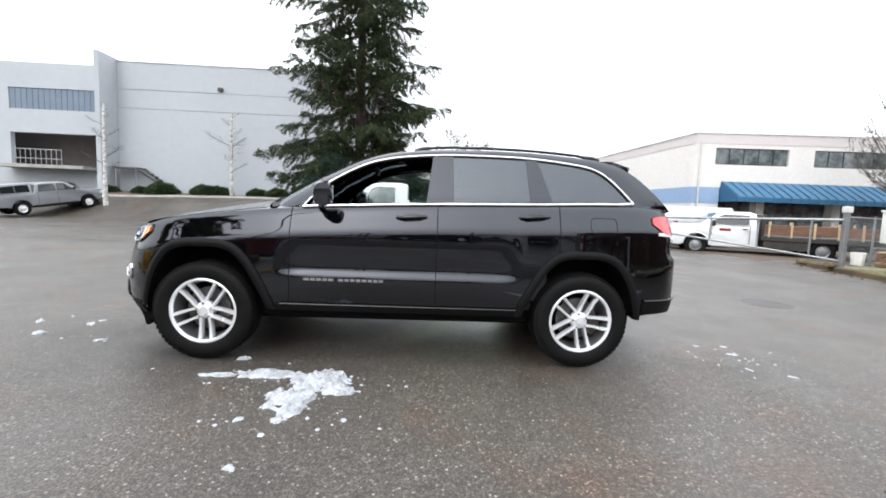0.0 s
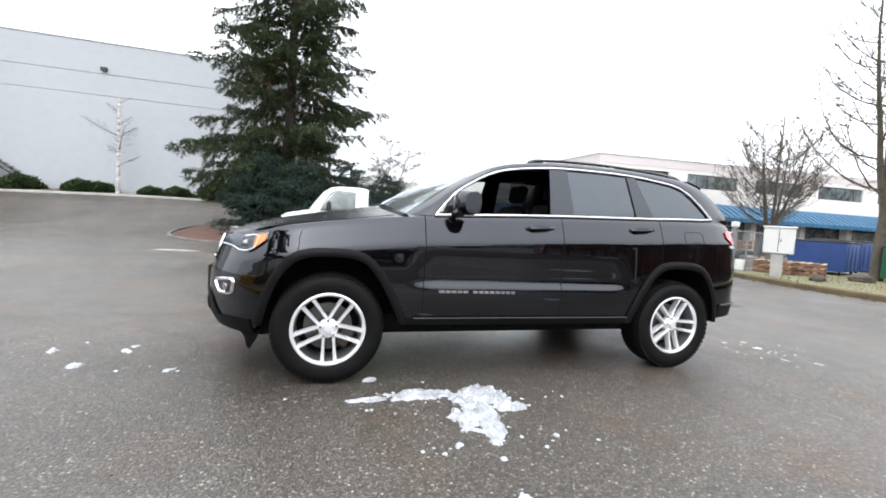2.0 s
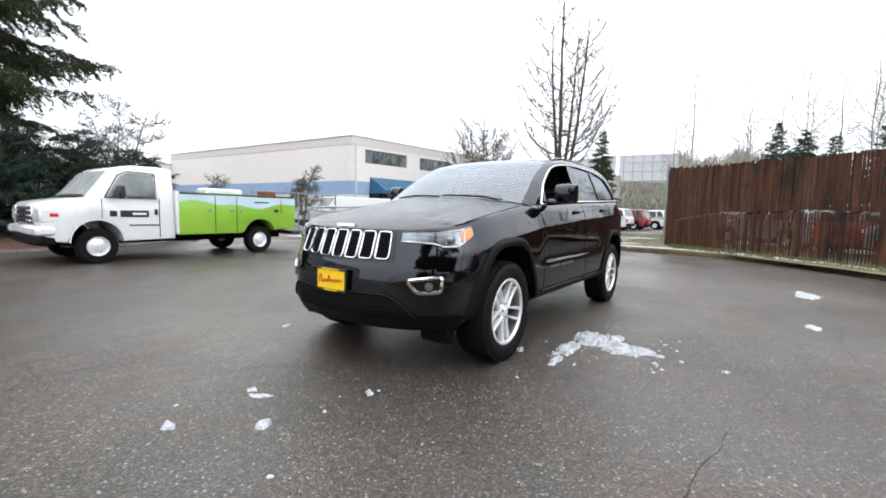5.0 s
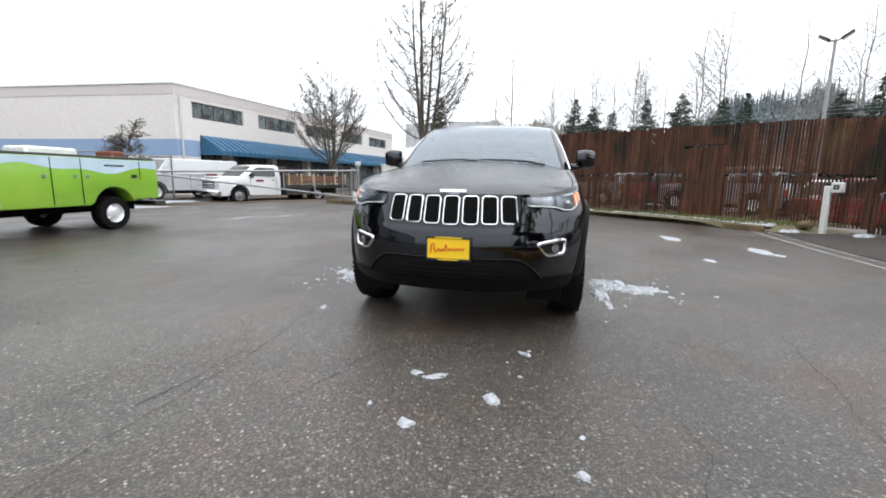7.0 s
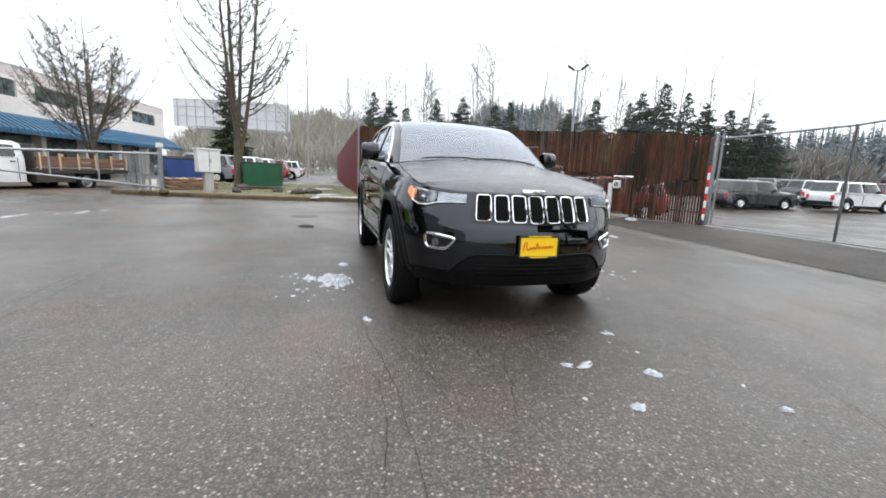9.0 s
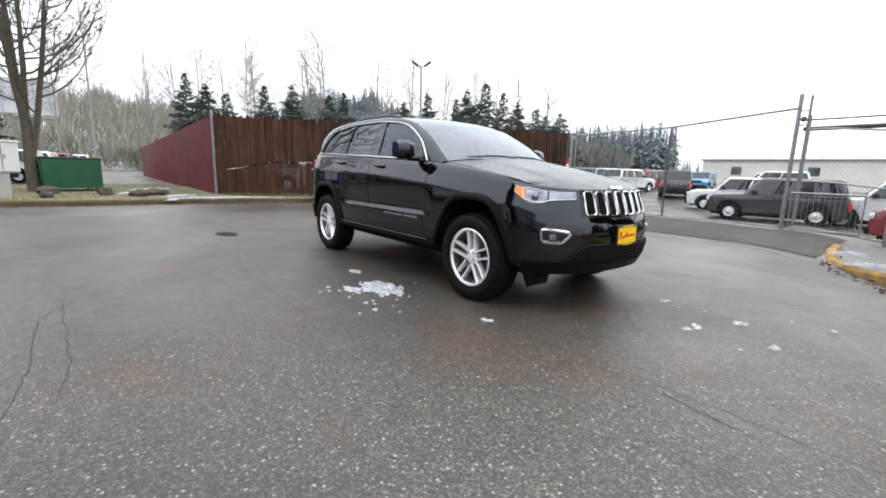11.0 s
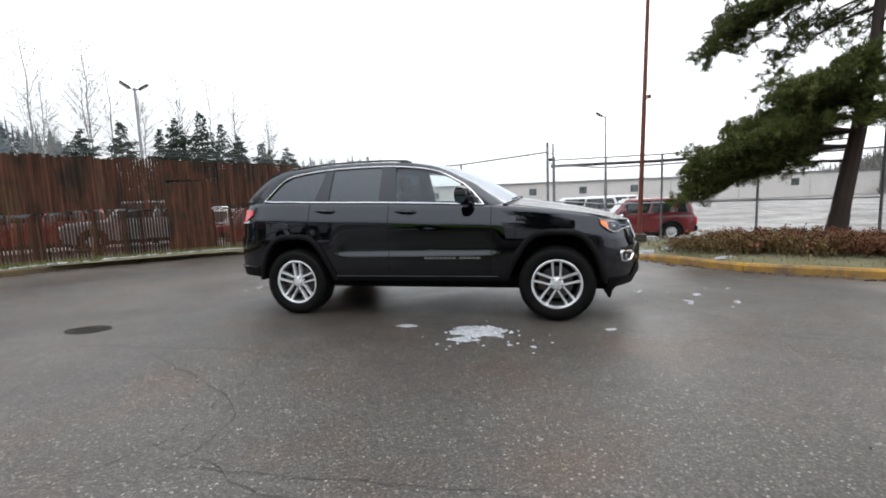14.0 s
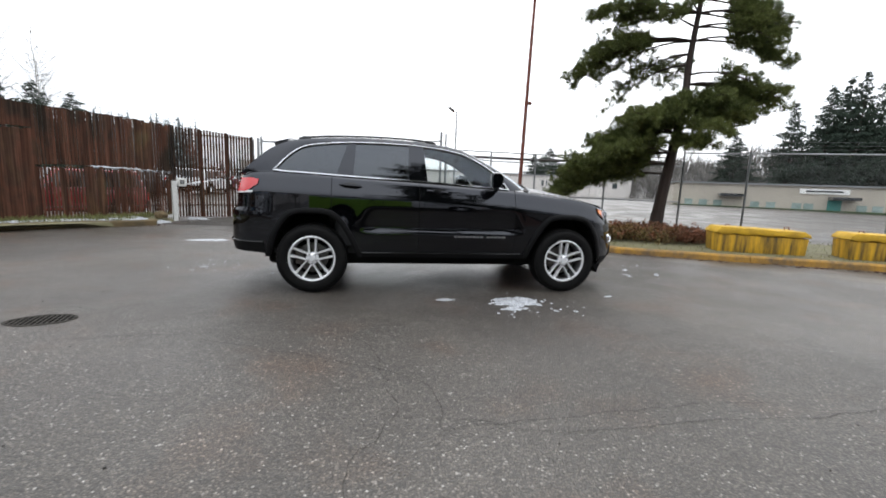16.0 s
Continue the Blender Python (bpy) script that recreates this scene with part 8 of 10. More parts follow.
def straggler(seed, stems, leaf):
    """Arching stems from several crowns, with small leaves in sprays along them."""
    g = np.random.default_rng(seed)
    sb, leaves = bmesh.new(), []
    for _ in range(stems):
        foot = np.array((g.normal(0, 0.42), g.normal(0, 0.26), 0.0))
        a, ln = g.uniform(0, math.tau), g.uniform(0.28, 0.72)
        out = np.array((math.cos(a), math.sin(a), 0))
        pts = [foot + out * ln * 0.62 * f ** 1.3 + np.array((0, 0, ln * (1.05 * f - 0.42 * f * f))) + g.normal(0, 0.012, 3) for f in np.linspace(0, 1, 5)]
        for p, q in zip(pts, pts[1:]):
            rod(sb, p, q, 0.0045, 0.0035, 3, caps=False)
        for _ in range(int(46 * ln) + 8):
            f = g.uniform(0.25, 1.0) * 3.999
            k = int(f)
            b = pts[k] + (pts[k + 1] - pts[k]) * (f - k) + g.normal(0, 0.022, 3)
            t = out * 0.4 + g.normal(0, 0.7, 3) + np.array((0, 0, 0.25))
            t /= np.linalg.norm(t)
            sv = np.cross(t, g.normal(0, 1, 3))
            sv = sv / (np.linalg.norm(sv) + 1e-6) * g.uniform(0.008, 0.016)
            leaves.append((b, b + t * g.uniform(0.035, 0.075), sv))
    return mesh_of(sb, "stems", DEADTWIG), leaf_mesh("leaves", leaves, leaf)


shrub_kinds = [straggler(2, 130, REDTWIG), straggler(3, 120, OLIVETWIG), straggler(4, 110, REDTWIG)]
for x, y, s, tn, kind_ in ((-4.55, -4.75, 0.75, 30, 1), (-5.1, -4.4, 0.95, 10, 1), (-5.3, -5.1, 0.9, 70, 0), (-5.8, -4.2, 0.95, 120, 1), (-6.2, -4.8, 1.0, 200, 0), (-6.6, -3.9, 0.9, -20, 0), (-7.1, -4.4, 1.0, 60, 2), (-7.5, -3.8, 0.8, 150, 0), (-7.9, -4.4, 0.8, 0, 2), (-8.5, -3.7, 0.6, 90, 2), (-4.4, -5.5, 0.5, 240, 0), (-6.9, -5.2, 0.9, 300, 1)):
    top = thing("low_shrub", (x, y, lie(x, y) + 0.10), "low straggling shrub with olive winter leaves" if kind_ == 1 else "low straggling shrub with reddish winter leaves", "shrub", "shrubs behind the kerb", turn=tn)
    top.scale = (s * 1.1, s * 1.1, s)
    hang("stem_tangle", shrub_kinds[kind_][0], top, stuff=True)
    hang("leaves", shrub_kinds[kind_][1], top)


def scatter(name, count, inside_f, area, leaf, ln, w, label, seed, z=0.1, lean=0.35):
    g = np.random.default_rng(seed)
    leaves = []
    while len(leaves) < count:
        x, y = g.uniform(area[0], area[1]), g.uniform(area[2], area[3])
        if not inside_f(x, y):
            continue
        b = np.array((x, y, lie(x, y) + z))
        t = np.array((g.normal(0, lean), g.normal(0, lean), 1.0))
        t /= np.linalg.norm(t)
        s = np.cross(t, g.normal(0, 1, 3))
        s = s / (np.linalg.norm(s) + 1e-6) * w
        leaves.append((b, b + t * ln * g.uniform(0.4, 1.3), s))
    ob = new(name, leaf_mesh(name, leaves, leaf))
    return tagged(ob, label, "grass", kind="stuff")


def in_line(line):
    return lambda x, y: inside(line, x, y)


scatter("verge_grass", 7000, in_line([(10.5, -0.5), (9.7, -2.0), (8.7, -3.6), (6.5, -5.2), (6.4, -7.6), (12.7, 0.0)]), (6, 13, -8, 0.5), GRASS, 0.12, 0.006, "thin winter grass at the foot of the fence", 61)
scatter("verge_grass", 3500, in_line(VERGE_IN + [(-15, -2.5), (-10.1, -5.2), (-8.6, -6.2), (-4.6, -8.1), (-2.3, -8.5)]), (-15, -2, -8.6, 2), GRASS, 0.09, 0.006, "thin winter grass behind the yellow kerb", 62)
scatter("turf_grass", 6000, in_line([(10.6, 0.8), (10.7, 5.8), (22, 7), (22, 0.8)]), (10, 22, 0.5, 8), GRASS, 0.08, 0.007, "thin winter turf beside the bins", 63)


# wooded hills far behind the lot; their haze is put into the foliage colours
def wood(name, eye, a0, a1, near, deep, rise, count, tall, leaf, label, seed, bare=False):
    """A far wood on rising ground: trees of many blades between two bearings (degrees) from a point."""
    g = np.random.default_rng(seed)
    leaves = []
    for _ in range(count):
        f, d = g.random(), g.random()
        a = radians(a0 + (a1 - a0) * f)
        r = near + deep * d
        up_ = rise * d * (math.sin(math.pi * f) ** 0.5) * (1 + 0.3 * noise.noise((f * 7, seed, 0)))
        base = np.array((eye[0] + r * math.cos(a), eye[1] + r * math.sin(a), up_ - 1.0))
        h = tall * g.uniform(0.6, 1.25)
        if bare:
            for _ in range(34):
                b = base + np.array((g.normal(0, h * 0.12), g.normal(0, h * 0.12), h * g.uniform(0.0, 0.45)))
                t = b + np.array((g.normal(0, h * 0.13), g.normal(0, h * 0.13), h * g.uniform(0.15, 0.5)))
                q = g.uniform(0, math.tau)
                leaves.append((b, t, np.array((math.cos(q), math.sin(q), 0)) * h * 0.011))
        else:
            leaves.append((base, base + np.array((0, 0, h)), np.array((math.sin(a), -math.cos(a), 0)) * h * 0.03))
            for k in range(44):
                z = 0.08 + 0.90 * (k + g.random()) / 44
                q = g.uniform(0, math.tau)
                ln = h * 0.24 * (1 - z) ** 0.8 + h * 0.025
                b = base + np.array((0, 0, h * z + ln * 0.25))
                t = b + np.array((math.cos(q) * ln, math.sin(q) * ln, -ln * g.uniform(0.2, 0.5)))
                leaves.append((b, t, np.array((-math.sin(q), math.cos(q), g.normal(0, 0.3))) * ln * 0.17))
    ob = new(name, leaf_mesh(name, leaves, leaf))
    return tagged(ob, label, "forest", kind="stuff")


EYE = (-4.7, 2.5)
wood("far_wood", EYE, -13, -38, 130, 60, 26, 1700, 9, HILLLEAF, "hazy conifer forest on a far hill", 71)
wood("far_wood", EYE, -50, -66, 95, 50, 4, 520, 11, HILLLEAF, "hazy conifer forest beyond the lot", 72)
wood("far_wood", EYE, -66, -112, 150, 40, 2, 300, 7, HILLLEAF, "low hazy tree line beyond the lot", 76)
wood("far_wood", (0.8, 5.6), -119, -152, 90, 30, 8, 900, 6, DARKWOOD, "leafless brown wood behind the beige office", 73, True)
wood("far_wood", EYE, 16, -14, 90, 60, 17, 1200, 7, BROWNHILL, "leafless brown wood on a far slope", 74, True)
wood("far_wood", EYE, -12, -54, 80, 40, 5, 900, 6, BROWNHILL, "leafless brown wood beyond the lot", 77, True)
wood("far_wood", EYE, -49, -60, 70, 25, 3, 420, 7, DARKWOOD, "leafless dark wood at the far edge of the lot", 78, True)
wood("far_wood", EYE, 60, 84, 90, 40, 2, 200, 5, BROWNHILL, "leafless brown wood behind the buildings", 75, True)

# ---------------------------------------------------------------- other vehicles; each faces +x in its own frame
def simple_wheel(parent, x, y, r, wide, rim=ALLOY, side=1):
    w = thing("wheel", (0, 0, 0), "", "")
    w.parent = parent
    w.matrix_local = Matrix.Translation((x, y, r))
    bm = bmesh.new()
    h = wide / 2 * side
    lathe(bm, [(r * 0.56, -h), (r * 0.93, -h), (r, -h * 0.7), (r, h * 0.7), (r * 0.94, h), (r * 0.58, h), (r * 0.54, h * 0.8)], 28)
    bmesh.ops.recalc_face_normals(bm, faces=bm.faces)
    part("tyre", bm, RUBBER, w)
    bm = bmesh.new()
    lathe(bm, [(r * 0.57, h * 0.85), (r * 0.55, h * 0.95), (r * 0.50, h * 0.78), (r * 0.46, h * 0.45), (r * 0.25, h * 0.62), (r * 0.22, h * 0.95), (r * 0.10, h * 1.02), (0.0, h * 1.02)], 28)
    for k in range(8):
        a = k * math.tau / 8
        rod(bm, (r * 0.40 * math.cos(a), h * 0.40, r * 0.40 * math.sin(a)), (r * 0.40 * math.cos(a), h * 0.62, r * 0.40 * math.sin(a)), r * 0.055, n=6)
    bmesh.ops.recalc_face_normals(bm, faces=bm.faces)
    part("rim", bm, rim, w)
    return w


def arc_line(x, r, z, n=9):
    """The arch over a wheel, from its front to its back."""
    return [(x + r * math.cos(a), z + r * math.sin(a)) for a in np.linspace(0.06, math.pi - 0.06, n)]


def vehicle(name, at, turn, label, paint, length, wide, low, hood_z, belt, roof, x_hood, x_screen, x_roof0, x_roof1, x_back, wheels, r, category="car", group="", glass_mat=DARKGLASS, nose=0.10, tail=True, panes=9):
    """A plain motor car: lower body with wheel arches, cabin, panes, lamps and wheels. x = 0 is its middle."""
    top = thing(name, at, label, category, group, turn=turn)
    h = length / 2
    line = [(h, low + 0.06), (h + 0.0, low + 0.35), (h - nose * 0.4, hood_z - 0.12), (h - nose - 0.12, hood_z), (x_screen, belt)]
    line += [(x_back, belt), (-h + 0.03, belt - 0.12), (-h, low + 0.35), (-h + 0.05, low + 0.06)] if tail else [(-h, belt), (-h, low + 0.1)]
    under = []
    for x in sorted(wheels):
        under += [(max(x - r * 1.16, -h + 0.08), low)] + [(max(px, -h + 0.09), max(pz, low)) for px, pz in arc_line(x, r * 1.16, r)[::-1]] + [(min(x + r * 1.16, h - 0.08), low)]
    bm = bmesh.new()
    slab(bm, line + under, -wide / 2, wide / 2, 0.07, 3)
    for v in bm.verts:
        f = smoothstep(h - 0.9, h, abs(v.co.x))
        v.co.y *= 1 - 0.14 * f * f
        if v.co.z > belt - 0.14:
            v.co.y *= 0.97
    body = part("body", bm, paint, top)
    for q in (-1, 1):
        for x in wheels:
            bm = bmesh.new()
            tube(bm, [Vector((px, q * (wide / 2 - 0.012), pz)) for px, pz in arc_line(x, r * 1.17, r)], 0.035, 6)
            part("wheel_arch", bm, CLADDING, body)
        xs_ = sorted(wheels)
        part("sill", boxes(((xs_[0] + r * 1.15, q * wide / 2 - 0.05, low - 0.01), (xs_[1] - r * 1.15, q * wide / 2 + 0.02, low + 0.10)), bevel=0.02), CLADDING, body)
        for f in ((0.36, 0.70) if panes else (0.3,)):
            x = x_screen - 0.25 + (x_back - x_screen) * f
            part("door_gap", boxes(((x, q * wide / 2 - 0.02, low + 0.14), (x + 0.012, q * wide / 2 + 0.003, belt - 0.05))), LINER, body)
            part("door_handle", boxes(((x + 0.06, q * wide / 2 - 0.01, belt - 0.17), (x + 0.24, q * wide / 2 + 0.022, belt - 0.13)), bevel=0.01), paint, body)
    inset = 0.13
    bm = bmesh.new()
    lo = [(x_screen, belt - 0.02), (x_back, belt - 0.02)]
    hi = [(x_roof0, roof), (x_roof1, roof)]
    y0, y1 = wide / 2 * 0.965, wide / 2 - inset
    vs = {}
    for key, (x, z), y in (("a", lo[0], y0), ("b", lo[1], y0), ("c", hi[1], y1), ("d", hi[0], y1)):
        for s in (-1, 1):
            vs[key, s] = bm.verts.new((x, y * s, z))
    for q in ((("a", 1), ("b", 1), ("c", 1), ("d", 1)), (("a", -1), ("d", -1), ("c", -1), ("b", -1)), (("a", 1), ("d", 1), ("d", -1), ("a", -1)), (("b", 1), ("b", -1), ("c", -1), ("c", 1)), (("d", 1), ("c", 1), ("c", -1), ("d", -1))):
        bm.faces.new([vs[k] for k in q])
    bmesh.ops.recalc_face_normals(bm, faces=bm.faces)
    bmesh.ops.bevel(bm, geom=[e for e in bm.edges if min(v.co.z for v in e.verts) > belt - 0.1 or abs(e.verts[0].co.z - e.verts[1].co.z) > 0.1], offset=0.08, segments=3, affect="EDGES", profile=0.5)
    part("cabin", bm, paint, top)

    def cab(x, z, s, off=0.012):
        f = (z - belt) / (roof - belt)
        return Vector((x, (y0 + (y1 - y0) * f + off) * s, z))
    # side panes
    span_ = x_screen - x_back
    z0, z1 = belt + 0.03, roof - 0.09

    def edge(f, z):
        t = (z - belt) / (roof - belt)
        return (x_screen + (x_roof0 - x_screen) * t - 0.10) * (1 - f) + (x_back + (x_roof1 - x_back) * t + 0.10) * f
    cuts = (0.0, 0.44, 0.80, 1.0) if span_ > 2.4 else (0.0, 0.62, 1.0) if span_ > 1.7 else (0.0, 1.0)
    for s in (-1, 1):
        for f0, f1 in list(zip(cuts, cuts[1:]))[:panes]:
            bm = bmesh.new()
            grid(bm, lambda u, v: cab(edge(f0 + 0.02 + (f1 - f0 - 0.04) * u, z0 + (z1 - z0) * v), z0 + (z1 - z0) * v, s), 3, 2, lambda u, v: cab(edge(f0 + (f1 - f0) * u, z0 + (z1 - z0) * v), z0 + (z1 - z0) * v, s, -0.02))
            bmesh.ops.recalc_face_normals(bm, faces=bm.faces)
            part("side_window", bm, glass_mat, top)
    for xa, xb, sgn in ((x_screen, x_roof0, 1), (x_back, x_roof1, -1)):
        bm = bmesh.new()

        def wind(u, v, off=0.012):
            f = 0.08 + 0.82 * v
            y = (y0 + (y1 - y0) * f) * 0.90 * (2 * u - 1)
            return Vector((xa + (xb - xa) * f + sgn * off, y, belt + (roof - belt) * f + 0.008))
        grid(bm, wind, 6, 3, lambda u, v: wind(u, v, -0.03))
        bmesh.ops.recalc_face_normals(bm, faces=bm.faces)
        part("windscreen" if sgn > 0 else "rear_window", bm, glass_mat, top)
    for s in (-1, 1):
        yy = wide / 2 * 0.74 * s
        bm = boxes(((h - 0.10, yy - 0.17, hood_z - 0.24), (h - 0.01, yy + 0.17, hood_z - 0.10)), bevel=0.02)
        part("headlamp", bm, WHITELENS, top)
        bm = boxes(((-h - 0.01, s * wide * 0.40 - 0.09, belt - 0.42), (-h + 0.08, s * wide * 0.40 + 0.09, belt - 0.14)), bevel=0.02)
        part("tail_lamp", bm, REDLENS, top)
        bm = boxes(((x_screen - 0.42, s * (wide / 2 + 0.02) - 0.09, belt + 0.02), (x_screen - 0.28, s * (wide / 2 + 0.02) + 0.11, belt + 0.19)), bevel=0.03)
        part("door_mirror", bm, paint if paint is not WHITEPAINT else BLACKINK, top)
        for x in wheels:
            simple_wheel(top, x, s * (wide / 2 - 0.13), r, 0.23, ALLOY, s)
    part("grille", boxes(((h - 0.06, -wide * 0.22, hood_z - 0.30), (h + 0.004, wide * 0.22, hood_z - 0.08)), bevel=0.02), BLACKINK, top)
    part("front_bumper", boxes(((h - 0.10, -wide * 0.43, low + 0.05), (h + 0.05, wide * 0.43, low + 0.26)), bevel=0.04), CLADDING, top)
    part("rear_bumper", boxes(((-h - 0.05, -wide * 0.43, low + 0.08), (-h + 0.10, wide * 0.43, low + 0.30)), bevel=0.04), CLADDING, top)
    part("underside", boxes(((-h + 0.2, -wide * 0.42, low - 0.05), (h - 0.2, wide * 0.42, low + 0.15))), LINER, top)
    return top


def suv(name, at, turn, label, paint, k=1.0, group="", roof=1.68, length=4.4, wide=1.8):
    hh = length / 2
    return vehicle(name, at, turn, label, paint, length * k, wide * k, 0.26 * k, 1.0 * k, 1.06 * k, roof * k, 0, (hh - 1.22) * k, (hh - 1.75) * k, (-hh + 0.32) * k, (-hh + 0.10) * k, ((hh - 0.86) * k, (-hh + 0.88) * k), 0.35 * k, "car", group)


# red car beyond the chain-link fence; others on the lot
suv("red_car", (-4.45, -11.75, -0.42), 0, "dark red boxy sport utility car behind the fence", REDPAINT, 0.92, roof=1.64, length=4.15)
suv("grey_car", (0.55, -16.2, -0.42), 6, "dark grey sport utility car parked behind the gate", GREYPAINT, 0.95)
suv("white_car", (2.95, -20.3, -0.40), 10, "white sport utility car parked on the lot", WHITEPAINT, 0.95)
lot = [((-2.6, -17.2), 4, WHITEPAINT, "white"), ((-4.2, -20.5), 6, WHITEPAINT, "white"), ((15.3, -24.0), -105, GREYPAINT, "dark grey"), ((19.0, -29.5), -60, GREYPAINT, "dark grey"), ((16.5, -31.4), -60, WHITEPAINT, "white"),
       ((12.8, -28.4), -98, WHITEPAINT, "white"), ((14.2, -35.0), -100, REDPAINT, "dark red"), ((8.4, -26.1), -66, GREYPAINT, "dark grey"), ((11.8, -39.4), 100, BLUEPAINT, "sky blue"), ((16.4, -25.0), -145, SILVERPAINT, "silver"),
       ((15.5, -5.5), 45, REDPAINT, "dark red"), ((13.2, -7.4), 48, SILVERPAINT, "silver"), ((17.6, -3.2), 45, SILVERPAINT, "silver"), ((11.0, -10.6), 50, REDPAINT, "dark red"), ((15.2, -12.0), 45, WHITEPAINT, "white"),
       ((5.0, -33.0), 15, WHITEPAINT, "white"), ((19.5, -18.0), 140, WHITEPAINT, "white"), ((20.5, -33.5), 20, SILVERPAINT, "silver"), ((24, -38), 10, GREYPAINT, "dark grey"), ((17, -41), 12, WHITEPAINT, "white"), ((8, -43), 5, WHITEPAINT, "white")]
models = {}
for (x, y), tn, paint, colour in lot:
    m = pose(x, y, lie(x, y), 0, 0, tn)
    if paint.name in models:
        copy_thing(models[paint.name], m)
    else:
        models[paint.name] = suv("lot_car", (x, y, lie(x, y)), tn, colour + " sport utility car parked on the fenced lot", paint, 1.0, "cars on the lot")

# white utility truck with the green service body
van = thing("utility_truck", (0.0, 8.42, 0), "white cab truck with a lime green service body", "truck")
van.matrix_world = pose(0.0, 8.42, 0, 0, 0, 181.2)
VW = 0.95
line = [(2.36, 0.44), (2.42, 0.66), (2.41, 1.04), (2.35, 1.11), (2.24, 1.14), (1.76, 1.235), (1.40, 1.73), (1.26, 1.83), (1.05, 1.875), (0.50, 1.885), (0.30, 1.84), (0.30, 0.42)]
arch = [(1.64 + 0.41 * math.cos(a), 0.40 + 0.42 * math.sin(a)) for a in np.linspace(math.pi - 0.02, 0.02, 14)]
bm = bmesh.new()
slab(bm, line + [(1.22, 0.40)] + arch[1:-1] + [(2.06, 0.40)], -VW, VW, 0.05)
for v in bm.verts:
    if v.co.z > 1.22:
        v.co.y *= 1 - 0.20 * (v.co.z - 1.22)
    v.co.y *= 1 - 0.05 * smoothstep(2.0, 2.42, v.co.x)
part("cab", bm, WHITEPAINT, van)
for s in (-1, 1):
    bm = bmesh.new()
    slab(bm, [(1.50, 1.25), (0.66, 1.25), (0.66, 1.73), (1.12, 1.735), (1.26, 1.66)], (VW - 0.045) * s, (VW + 0.006) * s, 0.03)
    for v in bm.verts:
        v.co.y -= s * 0.19 * max(0, v.co.z - 1.22)
    part("door_window", bm, CABGLASS, van, "tinted cab door glass")
    bm = bmesh.new()
    tube(bm, [Vector((x, (VW + 0.008 - 0.19 * max(0, z - 1.22)) * s, z)) for x, z in ((1.52, 1.24), (0.65, 1.24), (0.65, 1.74), (1.13, 1.75), (1.28, 1.67), (1.52, 1.24))], 0.011, 5)
    part("window_seal", bm, BLACKINK, van)
    part("door_gap", boxes(((0.60, VW * s - 0.004, 0.46), (0.612, VW * s + 0.004, 1.25))), LINER, van)
    part("door_gap", boxes(((1.56, VW * s - 0.004, 0.84), (1.570, VW * s + 0.004, 1.22))), LINER, van)
    part("door_handle", boxes(((0.64, VW * s - 0.02, 0.92), (0.69, VW * s + 0.02, 1.03)), bevel=0.01), BLACKINK, van)
    part("door_sign", boxes(((0.80, VW * s - 0.003, 0.87), (1.28, VW * s + 0.006, 1.00))), BLACKINK, van, "dark door sign with pale bars")
    part("sign_bar", boxes(((0.84, VW * s - 0.008, 0.915), (1.08, VW * s + 0.009, 0.955))), WHITEBAND, van)
    part("sign_mark", boxes(((1.33, VW * s - 0.003, 0.88), (1.45, VW * s + 0.006, 0.99)), bevel=0.004), GREYPAINT, van)
    part("side_moulding", boxes(((0.62, VW * s - 0.004, 0.70), (1.14, VW * s + 0.010, 0.725)), bevel=0.004), GREYPAINT, van)
    mir = part("door_mirror", boxes(((1.27, s * (VW + 0.20) - 0.10, 1.22), (1.38, s * (VW + 0.20) + 0.09, 1.47)), bevel=0.03), BLACKINK, van)
    bm = bmesh.new()
    rod(bm, (1.34, s * (VW - 0.02), 1.28), (1.34, s * (VW + 0.14), 1.30), 0.02, n=6)
    part("arm", bm, BLACKINK, mir)
    lampb = part("headlamp", boxes(((2.16, s * 0.74 - 0.16, 0.76), (2.432, s * 0.74 + 0.185, 1.02)), bevel=0.03), WHITELENS, van)
    part("marker_lamp", boxes(((2.18, s * 0.925 - 0.01, 0.87), (2.30, s * 0.925 + 0.008, 0.93)), bevel=0.006), REDLENS, lampb)
    simple_wheel(van, 1.64, s * 0.84, 0.325, 0.23, ALLOY, s)
    simple_wheel(van, -1.62, s * 0.84, 0.325, 0.23, ALLOY, s)
    bm = bmesh.new()
    tube(bm, [Vector((x, s * (VW + 0.004), z)) for x, z in arch], 0.014, 5)
    part("arch_lip", bm, WHITEPAINT, van)
bm = bmesh.new()
grid(bm, lambda u, v: Vector((1.755 - 0.35 * v + 0.022, (2 * u - 1) * (0.83 - 0.10 * v), 1.25 + 0.475 * v + 0.020)), 6, 3, lambda u, v: Vector((1.72 - 0.35 * v, (2 * u - 1) * (0.83 - 0.10 * v), 1.235 + 0.475 * v)))
bmesh.ops.recalc_face_normals(bm, faces=bm.faces)
part("windscreen", bm, SKYGLASS, van)
for y0, y1 in ((-0.7, -0.05), (0.0, 0.65)):
    bm = bmesh.new()
    tube(bm, [(1.80, y0, 1.255), (1.785, (y0 + y1) / 2, 1.285), (1.775, y1, 1.27)], 0.012, 5)
    part("wiper", bm, BLACKINK, van)
part("cowl_vent", boxes(((1.77, -0.75, 1.232), (1.88, 0.75, 1.250)), bevel=0.006), BLACKINK, van)
part("grille", boxes(((2.30, -0.50, 0.72), (2.442, 0.50, 1.04)), bevel=0.03), BLACKINK, van, "dark grille with bright bars")
